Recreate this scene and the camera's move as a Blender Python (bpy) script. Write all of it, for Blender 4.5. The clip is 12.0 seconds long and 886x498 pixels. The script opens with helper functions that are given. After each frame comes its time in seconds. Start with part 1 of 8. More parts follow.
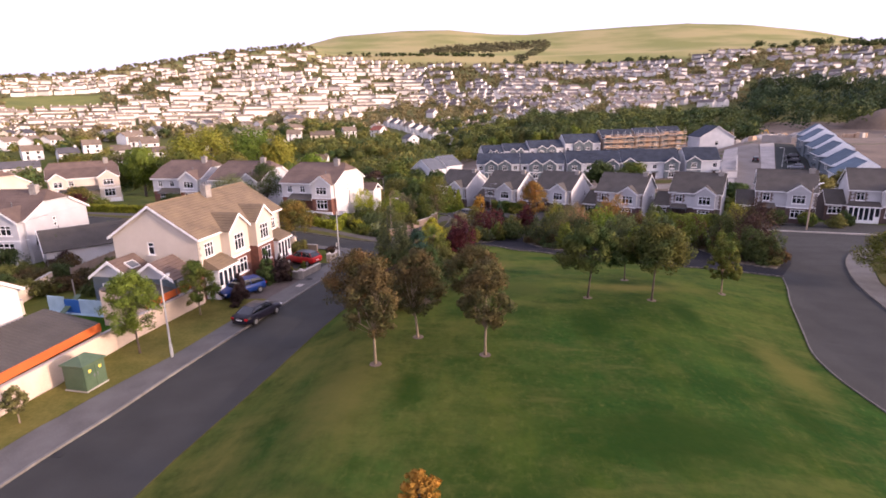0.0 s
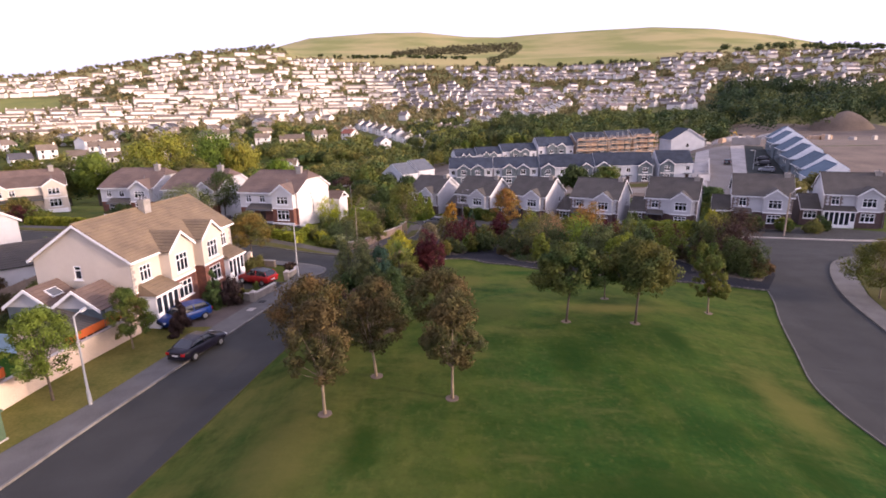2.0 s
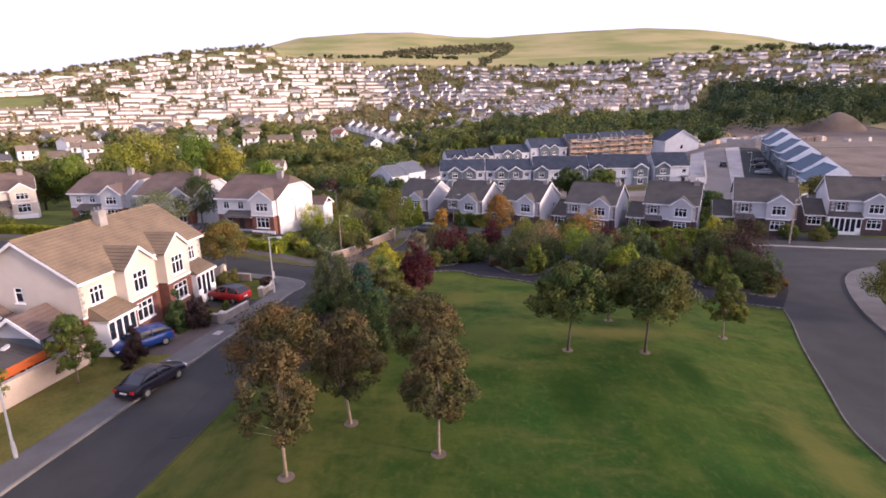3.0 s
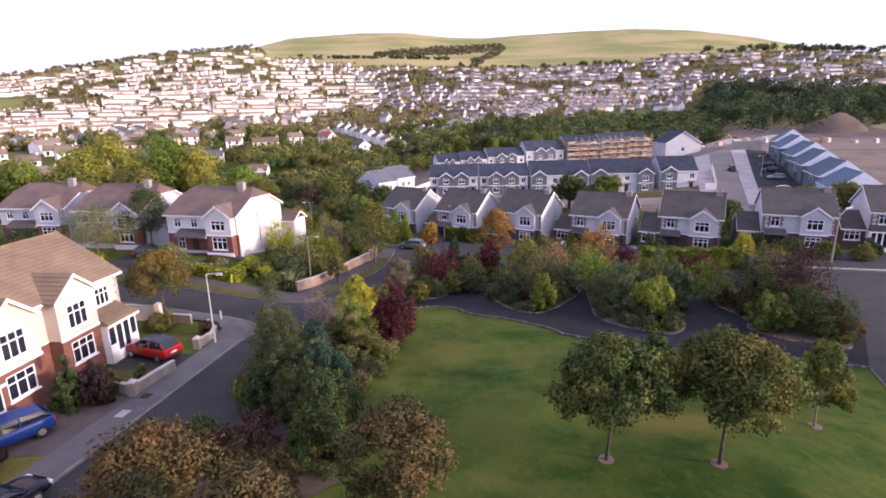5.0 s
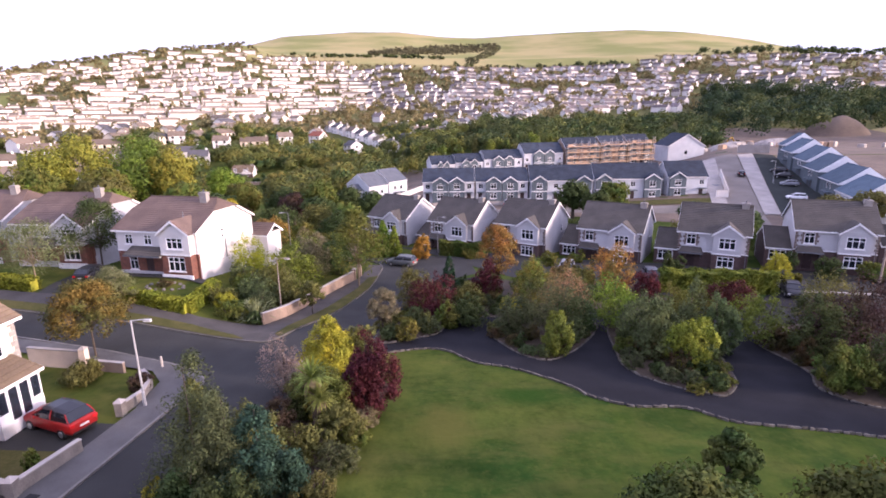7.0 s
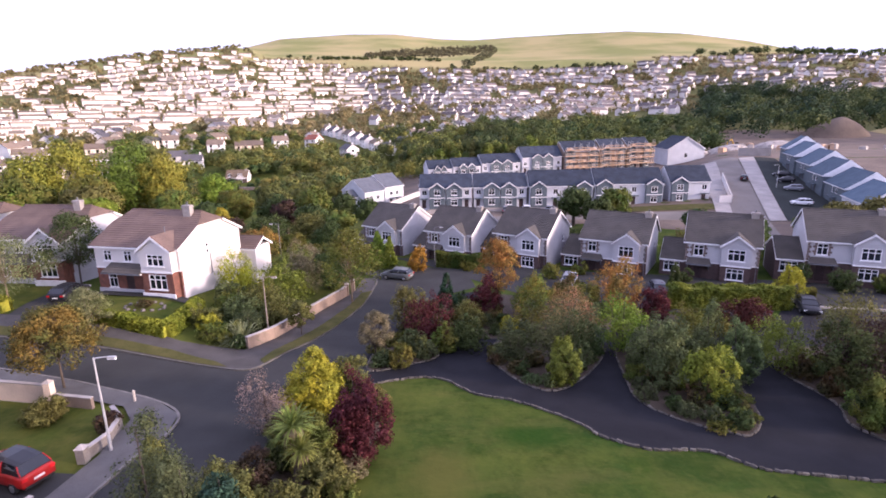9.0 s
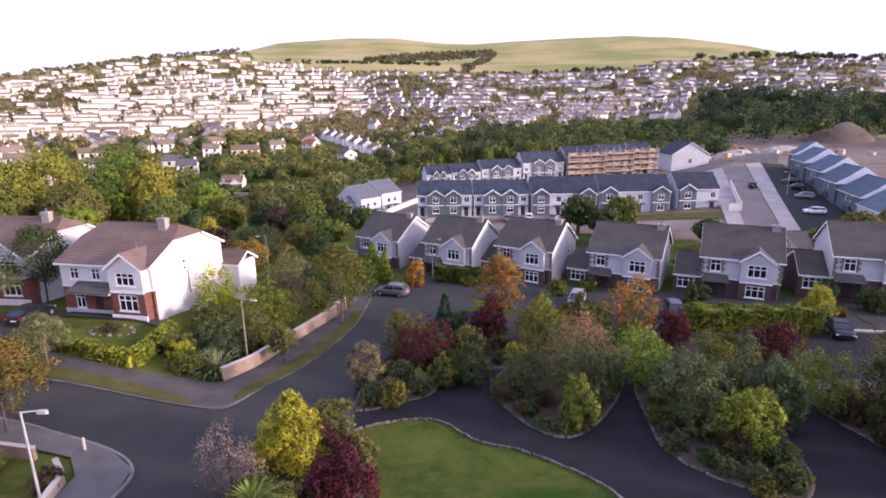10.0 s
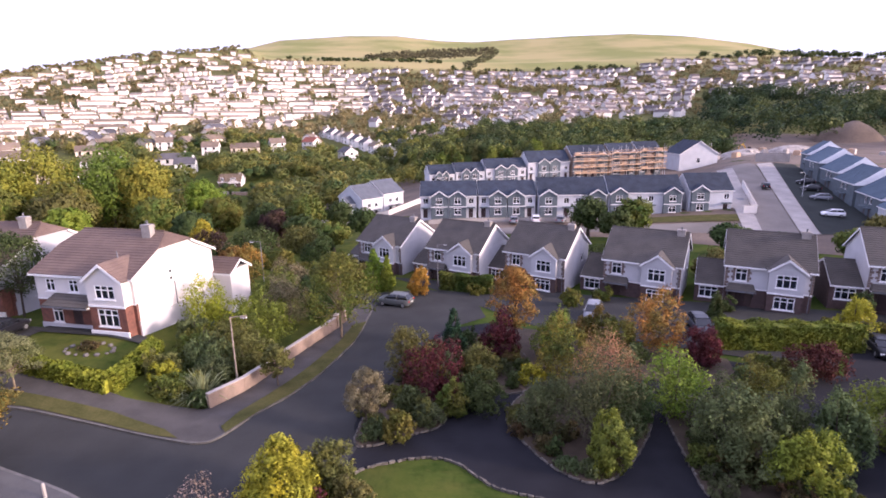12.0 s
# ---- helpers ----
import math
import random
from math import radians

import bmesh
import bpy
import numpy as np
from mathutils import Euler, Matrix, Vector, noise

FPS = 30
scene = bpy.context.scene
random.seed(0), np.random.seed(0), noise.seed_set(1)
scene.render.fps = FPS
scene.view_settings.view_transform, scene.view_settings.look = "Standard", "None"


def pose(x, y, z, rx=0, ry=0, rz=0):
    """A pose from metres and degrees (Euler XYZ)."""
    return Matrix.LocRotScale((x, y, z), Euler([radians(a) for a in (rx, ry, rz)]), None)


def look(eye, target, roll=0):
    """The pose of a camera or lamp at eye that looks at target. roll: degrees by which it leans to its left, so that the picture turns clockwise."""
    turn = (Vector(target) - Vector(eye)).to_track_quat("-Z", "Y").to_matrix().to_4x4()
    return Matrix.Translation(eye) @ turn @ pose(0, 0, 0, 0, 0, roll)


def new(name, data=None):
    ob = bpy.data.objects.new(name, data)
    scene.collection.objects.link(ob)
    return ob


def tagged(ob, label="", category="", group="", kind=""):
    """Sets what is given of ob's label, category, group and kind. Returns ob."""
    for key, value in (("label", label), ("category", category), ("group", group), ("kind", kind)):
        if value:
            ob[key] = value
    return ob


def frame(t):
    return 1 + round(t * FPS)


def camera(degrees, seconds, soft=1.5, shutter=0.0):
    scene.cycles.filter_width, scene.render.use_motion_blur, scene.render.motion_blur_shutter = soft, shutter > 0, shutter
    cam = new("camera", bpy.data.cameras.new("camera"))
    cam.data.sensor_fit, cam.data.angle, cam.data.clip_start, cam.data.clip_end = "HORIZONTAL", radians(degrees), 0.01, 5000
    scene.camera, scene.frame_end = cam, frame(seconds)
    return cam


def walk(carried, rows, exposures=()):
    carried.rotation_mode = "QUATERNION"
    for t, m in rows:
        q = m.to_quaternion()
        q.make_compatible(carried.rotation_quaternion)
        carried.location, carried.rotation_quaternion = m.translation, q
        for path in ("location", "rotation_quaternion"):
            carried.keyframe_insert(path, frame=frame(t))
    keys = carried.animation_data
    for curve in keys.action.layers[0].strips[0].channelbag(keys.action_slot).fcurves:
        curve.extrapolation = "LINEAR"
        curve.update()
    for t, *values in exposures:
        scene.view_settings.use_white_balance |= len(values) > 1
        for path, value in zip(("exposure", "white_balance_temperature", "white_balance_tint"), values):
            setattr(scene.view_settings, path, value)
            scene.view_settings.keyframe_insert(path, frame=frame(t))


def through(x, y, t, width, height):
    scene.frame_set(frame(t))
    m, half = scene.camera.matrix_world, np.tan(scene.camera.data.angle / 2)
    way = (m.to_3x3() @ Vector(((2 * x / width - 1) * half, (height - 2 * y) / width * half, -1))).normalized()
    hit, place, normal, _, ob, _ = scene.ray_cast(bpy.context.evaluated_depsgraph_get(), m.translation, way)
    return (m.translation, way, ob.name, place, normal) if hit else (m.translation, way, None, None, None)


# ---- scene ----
cam = camera(79.8, 12.0, 1.75)
PATH = [
    (0, (-0.219, -0.757, 17.947), (-0.439, 1.165, 17.439), -1.1),
    (0.5, (-0.026, -0.377, 17.855), (-0.213, 1.549, 17.348), -1.1),
    (1, (0.114, 0.564, 17.963), (-0.051, 2.492, 17.458), -1.2),
    (1.5, (0.203, 2.013, 18.04), (0.056, 3.944, 17.538), -1.3),
    (2, (0.206, 3.889, 18.229), (0.078, 5.821, 17.727), -1.2),
    (2.5, (0.263, 6.109, 18.299), (0.15, 8.042, 17.796), -1.1),
    (3, (0.296, 8.579, 18.419), (0.198, 10.513, 17.917), -1.1),
    (5, (0.308, 20.372, 18.439), (0.238, 22.308, 17.94), -1.2),
    (5.5, (0.305, 23.557, 18.588), (0.242, 25.493, 18.089), -1.0),
    (6, (0.176, 26.635, 18.733), (0.121, 28.573, 18.242), -0.8),
    (6.5, (0.136, 28.798, 18.607), (0.082, 30.735, 18.112), -0.8),
    (7, (0.092, 29.775, 18.582), (0.045, 31.711, 18.082), -0.8),
    (9, (0.112, 33.145, 19.217), (0.074, 35.083, 18.723), -1.0),
    (9.5, (0.166, 35.529, 19.302), (0.129, 37.467, 18.811), -0.9),
    (10, (0.145, 38.124, 19.343), (0.11, 40.065, 18.863), -0.9),
    (10.5, (0.063, 40.513, 19.354), (0.031, 42.456, 18.882), -0.7),
    (11, (0.081, 41.945, 19.232), (0.047, 43.887, 18.751), -0.7),
    (11.5, (-0.068, 42.274, 19.32), (-0.101, 44.212, 18.827), -0.7),
    (12, (-0.59, 42.439, 19.411), (-0.628, 44.378, 18.924), -0.8),
]
walk(cam, [(t, look(eye, target, roll)) for t, eye, target, roll in PATH], [(0.0, 1.2, 6150, 32), (2.5, 1.14, 5950, 30), (5.0, 1.26, 5700, 32), (7.0, 1.44, 5650, 32), (9.5, 1.36, 5600, 32), (10.5, 1.18, 5600, 32), (11.3, 1.22, 5600, 32), (12.0, 1.42, 5650, 32)])
# ---- light ----
world = bpy.data.worlds.new("sky")
scene.world = world
world.use_nodes = True
SUN_EL, SUN_AZ = 14.0, 106.0          # degrees above the horizon, and from +y towards +x
sky = world.node_tree.nodes.new("ShaderNodeTexSky")
sky.sky_type, sky.sun_disc = "NISHITA", False
sky.sun_elevation, sky.sun_rotation = radians(SUN_EL), radians(SUN_AZ)
sky.air_density, sky.dust_density, sky.ozone_density = 1.0, 6.0, 1.0
back = world.node_tree.nodes["Background"]
back.inputs["Strength"].default_value = 0.15
veil = world.node_tree.nodes.new("ShaderNodeMix")      # thin bright cloud over the whole sky
veil.data_type = "RGBA"
veil.inputs["Factor"].default_value, veil.inputs["B"].default_value = 0.6, (4.6, 4.5, 5.3, 1)
world.node_tree.links.new(sky.outputs["Color"], veil.inputs["A"])
world.node_tree.links.new(veil.outputs["Result"], back.inputs["Color"])
lamp = bpy.data.lights.new("sun", "SUN")
lamp.energy, lamp.angle, lamp.color = 2.35, radians(7.0), (1.0, 0.8, 0.57)
sun = new("sun", lamp)
sun_from = Vector((math.sin(radians(SUN_AZ)) * math.cos(radians(SUN_EL)), math.cos(radians(SUN_AZ)) * math.cos(radians(SUN_EL)), math.sin(radians(SUN_EL))))
sun.matrix_world = look(sun_from * 100, (0, 0, 0))


# ---- materials ----
def mat(name, base, dark=None, scale=1.0, rough=0.85, bump=0.0, fine=18.0, spread=0.0, metal=0.0, island=0.0, spec=0.3):
    """Two-scale noise between base and dark, with relief; spread: value shift from object to object; island: from piece to piece."""
    m = bpy.data.materials.new(name)
    m.use_nodes = True
    nt = m.node_tree
    n, link = nt.nodes, nt.links.new
    bsdf = n["Principled BSDF"]
    bsdf.inputs["Roughness"].default_value = rough
    bsdf.inputs["Metallic"].default_value = metal
    bsdf.inputs["Specular IOR Level"].default_value = spec
    dark = dark or tuple(c * 0.7 for c in base)
    geo = n.new("ShaderNodeNewGeometry")
    big, small = n.new("ShaderNodeTexNoise"), n.new("ShaderNodeTexNoise")
    big.inputs["Scale"].default_value, small.inputs["Scale"].default_value = scale, fine
    big.inputs["Detail"].default_value, small.inputs["Detail"].default_value = 5.0, 3.0
    for t in (big, small):
        link(geo.outputs["Position"], t.inputs["Vector"])
    add = n.new("ShaderNodeMath")
    add.operation = "MULTIPLY_ADD"
    add.inputs[1].default_value = 0.4
    link(small.outputs["Fac"], add.inputs[0])
    mul = n.new("ShaderNodeMath")
    mul.operation = "MULTIPLY"
    mul.inputs[1].default_value = 0.6
    link(big.outputs["Fac"], mul.inputs[0])
    link(mul.outputs[0], add.inputs[2])
    ramp = n.new("ShaderNodeValToRGB")
    ramp.color_ramp.elements[0].position, ramp.color_ramp.elements[1].position = 0.36, 0.62
    ramp.color_ramp.elements[0].color, ramp.color_ramp.elements[1].color = (*dark, 1), (*base, 1)
    link(add.outputs[0], ramp.inputs["Fac"])
    colour = ramp.outputs["Color"]
    if spread or island:
        hsv = n.new("ShaderNodeHueSaturation")
        rng = n.new("ShaderNodeMapRange")
        k = spread or island
        rng.inputs["To Min"].default_value, rng.inputs["To Max"].default_value = 1 - k, 1 + k
        if spread:
            link(n.new("ShaderNodeObjectInfo").outputs["Random"], rng.inputs["Value"])
        else:
            link(geo.outputs["Random Per Island"], rng.inputs["Value"])
        link(rng.outputs["Result"], hsv.inputs["Value"])
        link(colour, hsv.inputs["Color"])
        colour = hsv.outputs["Color"]
    link(colour, bsdf.inputs["Base Color"])
    if bump:
        b = n.new("ShaderNodeBump")
        b.inputs["Strength"].default_value, b.inputs["Distance"].default_value = bump, 0.03
        link(small.outputs["Fac"], b.inputs["Height"])
        link(b.outputs["Normal"], bsdf.inputs["Normal"])
    return m


def leaf_mat(name, base, other, hue=0.02, through=0.24, scale=0.55, vary=0.16):
    """Leaves: two tones mixed clump by clump, a shift from plant to plant, and some light let through."""
    m = bpy.data.materials.new(name)
    m.use_nodes = True
    nt = m.node_tree
    n, link = nt.nodes, nt.links.new
    bsdf = n["Principled BSDF"]
    bsdf.inputs["Roughness"].default_value = 0.7
    bsdf.inputs["Specular IOR Level"].default_value = 0.1
    geo = n.new("ShaderNodeNewGeometry")
    noise_node = n.new("ShaderNodeTexNoise")
    noise_node.inputs["Scale"].default_value = scale
    link(geo.outputs["Position"], noise_node.inputs["Vector"])
    blend = n.new("ShaderNodeMix")
    blend.data_type = "RGBA"
    blend.inputs["A"].default_value, blend.inputs["B"].default_value = (*base, 1), (*other, 1)
    ramp = n.new("ShaderNodeMapRange")
    ramp.inputs["From Min"].default_value, ramp.inputs["From Max"].default_value = 0.35, 0.65
    link(noise_node.outputs["Fac"], ramp.inputs["Value"])
    link(ramp.outputs["Result"], blend.inputs["Factor"])
    hsv = n.new("ShaderNodeHueSaturation")
    leafy, tuft = n.new("ShaderNodeMapRange"), n.new("ShaderNodeMapRange")
    leafy.inputs["To Min"].default_value, leafy.inputs["To Max"].default_value = 1 - vary, 1 + vary
    link(geo.outputs["Random Per Island"], leafy.inputs["Value"])
    sprig = n.new("ShaderNodeTexNoise")
    sprig.inputs["Scale"].default_value, sprig.inputs["Detail"].default_value = 4.2 * scale, 1.0
    link(geo.outputs["Position"], sprig.inputs["Vector"])
    tuft.inputs["From Min"].default_value, tuft.inputs["From Max"].default_value = 0.34, 0.66
    tuft.inputs["To Min"].default_value, tuft.inputs["To Max"].default_value = 0.66, 1.34
    link(sprig.outputs["Fac"], tuft.inputs["Value"])
    value = n.new("ShaderNodeMath")
    value.operation = "MULTIPLY"
    link(leafy.outputs["Result"], value.inputs[0])
    link(tuft.outputs["Result"], value.inputs[1])
    link(value.outputs[0], hsv.inputs["Value"])
    tint = n.new("ShaderNodeMapRange")
    tint.inputs["To Min"].default_value, tint.inputs["To Max"].default_value = 0.5 - hue, 0.5 + hue
    link(n.new("ShaderNodeObjectInfo").outputs["Random"], tint.inputs["Value"])
    link(tint.outputs["Result"], hsv.inputs["Hue"])
    link(blend.outputs["Result"], hsv.inputs["Color"])
    link(hsv.outputs["Color"], bsdf.inputs["Base Color"])
    glow = n.new("ShaderNodeBsdfTranslucent")
    link(hsv.outputs["Color"], glow.inputs["Color"])
    mix = n.new("ShaderNodeMixShader")
    mix.inputs["Fac"].default_value = through
    link(bsdf.outputs["BSDF"], mix.inputs[1])
    link(glow.outputs["BSDF"], mix.inputs[2])
    link(mix.outputs["Shader"], n["Material Output"].inputs["Surface"])
    return m


def glass_mat(name, tint):
    m = bpy.data.materials.new(name)
    m.use_nodes = True
    b = m.node_tree.nodes["Principled BSDF"]
    b.inputs["Base Color"].default_value = (*tint, 1)
    b.inputs["Roughness"].default_value = 0.05
    b.inputs["Transmission Weight"].default_value = 0.6
    b.inputs["IOR"].default_value = 1.45
    return m


def paint(name, base, rough=0.3, coat=0.12, metal=0.0):
    m = mat(name, base, tuple(c * 0.92 for c in base), 3.0, rough, metal=metal, spec=0.2)
    m.node_tree.nodes["Principled BSDF"].inputs["Coat Weight"].default_value = coat
    return m


M = {}
M["tile"] = mat("roof_tile_brown", (0.196, 0.142, 0.086), (0.125, 0.092, 0.06), 0.6, 0.85, 0.5, 9, spread=0.12)
M["tile_mid"] = mat("roof_tile_mid", (0.155, 0.108, 0.085), (0.105, 0.073, 0.06), 0.6, 0.85, 0.5, 9, spread=0.12)
M["tile_dark"] = mat("roof_tile_dark", (0.084, 0.075, 0.065), (0.056, 0.05, 0.044), 0.6, 0.85, 0.5, 9, spread=0.12)
M["slate"] = mat("slate", (0.048, 0.058, 0.08), (0.03, 0.037, 0.05), 0.7, 0.8, 0.4, 8, spread=0.15, spec=0.15)
M["slate_mid"] = mat("slate_mid", (0.12, 0.13, 0.15), (0.085, 0.092, 0.105), 0.7, 0.6, 0.4, 8)
M["slate_pale"] = mat("slate_pale", (0.1, 0.135, 0.17), (0.07, 0.1, 0.13), 0.7, 0.8, 0.4, 8, spread=0.15, spec=0.1)
M["cream"] = mat("cream_render", (0.56, 0.49, 0.41), (0.47, 0.405, 0.335), 0.5, 0.9, 0.3, 25)
M["grey_render"] = mat("grey_render", (0.47, 0.465, 0.475), (0.39, 0.385, 0.395), 0.5, 0.9, 0.3, 25, spread=0.06)
M["white_render"] = mat("white_render", (0.64, 0.61, 0.58), (0.55, 0.52, 0.5), 0.45, 0.9, 0.3, 25)
# white render darkened and blued: the estate fronts' shade is in the colour
M["estate_white_shaded"] = mat("estate_render_shaded", (0.5, 0.51, 0.53), (0.42, 0.43, 0.45), 0.45, 0.9, 0.3, 25)
M["brick"] = mat("red_brick", (0.19, 0.082, 0.056), (0.11, 0.05, 0.038), 2.5, 0.9, 0.5, 30)
M["brick_dark"] = mat("brown_brick", (0.095, 0.062, 0.056), (0.06, 0.042, 0.04), 2.5, 0.9, 0.5, 30)
M["white"] = mat("white_paint", (0.8, 0.79, 0.78), (0.7, 0.69, 0.68), 1.5, 0.5, 0.1, 20)
M["edging_stone"] = mat("rough_edging_stone", (0.143, 0.129, 0.109), (0.0675, 0.0615, 0.0495), 2.5, 0.95, 0.6, 14, spread=0.4)
M["edging"] = mat("dull_stone", (0.13, 0.12, 0.105), (0.07, 0.065, 0.055), 1.5, 0.9, 0.5, 14)
M["quoin"] = mat("brown_quoin_brick", (0.16, 0.115, 0.095), (0.1, 0.075, 0.065), 2.5, 0.9, 0.5, 14)
M["stone"] = mat("grey_stone", (0.34, 0.31, 0.28), (0.22, 0.2, 0.18), 1.5, 0.9, 0.5, 14)
M["lead"] = mat("lead_grey", (0.16, 0.16, 0.17), (0.1, 0.1, 0.11), 2, 0.6, 0.2, 10)
M["door"] = mat("dark_door", (0.05, 0.03, 0.03), (0.03, 0.02, 0.02), 3, 0.5)
M["glass"] = glass_mat("window_glass", (0.035, 0.045, 0.065))
M["cladding"] = mat("grey_cladding", (0.1, 0.125, 0.14), (0.07, 0.086, 0.098), 1.0, 0.7, 0.3, 12)
M["asphalt"] = mat("asphalt", (0.0445, 0.0445, 0.042), (0.0315, 0.0315, 0.0295), 0.35, 0.95, 0.35, 30, spec=0.15)
M["asphalt_dark"] = mat("dark_asphalt", (0.0185, 0.0185, 0.022), (0.0115, 0.0115, 0.0145), 0.5, 0.95, 0.35, 30, spec=0.15)
M["parking"] = mat("parking_asphalt", (0.032, 0.037, 0.034), (0.021, 0.025, 0.023), 0.3, 0.95, 0.35, 8, spec=0.12)
M["pavement"] = mat("concrete_pavement", (0.125, 0.119, 0.112), (0.085, 0.08, 0.075), 0.6, 0.9, 0.3, 20, spec=0.15)
M["pavement_dull"] = mat("dull_pavement", (0.082, 0.075, 0.068), (0.055, 0.05, 0.045), 0.6, 0.9, 0.3, 20, spec=0.15)
M["kerb"] = mat("kerb_concrete", (0.2, 0.185, 0.165), (0.11, 0.1, 0.09), 1.2, 0.9, 0.3, 18)
M["concrete"] = mat("pale_concrete", (0.42, 0.38, 0.34), (0.32, 0.29, 0.26), 0.4, 0.9, 0.3, 12)
M["rubble"] = mat("pale_rubble", (0.4, 0.36, 0.32), (0.16, 0.14, 0.12), 0.5, 0.95, 0.8, 3)
M["field"] = mat("stubble_field", (0.3, 0.235, 0.1), (0.22, 0.18, 0.07), 0.05, 0.95, 0.3, 2)
M["estate_concrete"] = mat("dusty_concrete", (0.19, 0.17, 0.15), (0.13, 0.115, 0.1), 0.15, 0.9, 0.3, 5, spec=0.15)
M["estate_kerb"] = mat("new_concrete", (0.36, 0.33, 0.3), (0.24, 0.22, 0.2), 0.3, 0.9, 0.3, 6, spec=0.15)
M["drive"] = mat("gravel_drive", (0.105, 0.083, 0.072), (0.066, 0.052, 0.046), 0.8, 0.95, 0.6, 26)
M["soil"] = mat("bark_soil", (0.075, 0.055, 0.035), (0.04, 0.03, 0.02), 0.9, 0.95, 0.8, 12)
M["dirt"] = mat("building_dirt", (0.16, 0.12, 0.09), (0.09, 0.068, 0.052), 0.12, 0.95, 0.6, 2)
M["verge"] = mat("verge_grass", (0.092, 0.084, 0.03), (0.052, 0.055, 0.017), 0.7, 0.95, 0.8, 6, spec=0.05)
M["verge_dry"] = mat("dry_verge_grass", (0.15, 0.128, 0.034), (0.085, 0.088, 0.02), 0.6, 0.95, 0.8, 5, spec=0.05)
M["wall_stone"] = mat("stone_coloured_wall", (0.3, 0.265, 0.225), (0.19, 0.165, 0.14), 1.2, 0.9, 0.5, 14)
M["wall_cream"] = mat("cream_garden_wall", (0.66, 0.53, 0.41), (0.5, 0.4, 0.31), 0.7, 0.9, 0.4, 16)
M["wall_brown"] = mat("brown_block_wall", (0.3, 0.22, 0.165), (0.2, 0.15, 0.115), 1.2, 0.9, 0.5, 14)
M["orange"] = mat("orange_board", (0.52, 0.12, 0.025), (0.4, 0.085, 0.02), 0.8, 0.6, 0.1, 14)
M["steel"] = mat("galvanised_steel", (0.5, 0.5, 0.5), (0.4, 0.4, 0.4), 2, 0.5, metal=0.4)
M["kiosk"] = mat("green_kiosk", (0.075, 0.115, 0.065), (0.055, 0.09, 0.05), 1.2, 0.55, 0.15, 12)
M["yellow_label"] = mat("yellow_label", (0.75, 0.6, 0.1), None, 4, 0.5)
M["bark"] = mat("bark", (0.095, 0.074, 0.056), (0.055, 0.043, 0.034), 3, 0.95, 0.7, 20)
M["bark_pale"] = mat("pale_bark", (0.25, 0.195, 0.13), (0.16, 0.125, 0.085), 3, 0.95, 0.6, 20)
M["timber"] = mat("scaffold_timber", (0.5, 0.35, 0.23), (0.34, 0.23, 0.15), 0.7, 0.8, 0.3, 10, island=0.25)
M["pole"] = mat("pole_timber", (0.3, 0.25, 0.2), (0.2, 0.16, 0.13), 1.5, 0.9, 0.3, 14)
M["tyre"] = mat("rubber", (0.02, 0.02, 0.02), None, 4, 0.8)
M["rim"] = mat("alloy", (0.5, 0.5, 0.5), None, 4, 0.35, metal=0.8)
M["car_glass"] = mat("car_glass", (0.012, 0.014, 0.018), None, 1, 0.08, spec=0.6)
M["tail"] = mat("tail_lamp", (0.5, 0.02, 0.02), None, 3, 0.2)
M["head"] = mat("head_lamp", (0.7, 0.7, 0.7), None, 3, 0.15)
M["plate"] = mat("plate_white", (0.7, 0.7, 0.68), None, 3, 0.5)
for key, col in dict(navy=(0.01, 0.009, 0.016), red=(0.26, 0.014, 0.012), blue=(0.008, 0.032, 0.15), pewter=(0.1, 0.105, 0.1), black=(0.012, 0.012, 0.015), silver=(0.2, 0.21, 0.23), white=(0.75, 0.75, 0.75), grey=(0.04, 0.045, 0.055)).items():
    M["paint_" + key] = paint("car_paint_" + key, col)

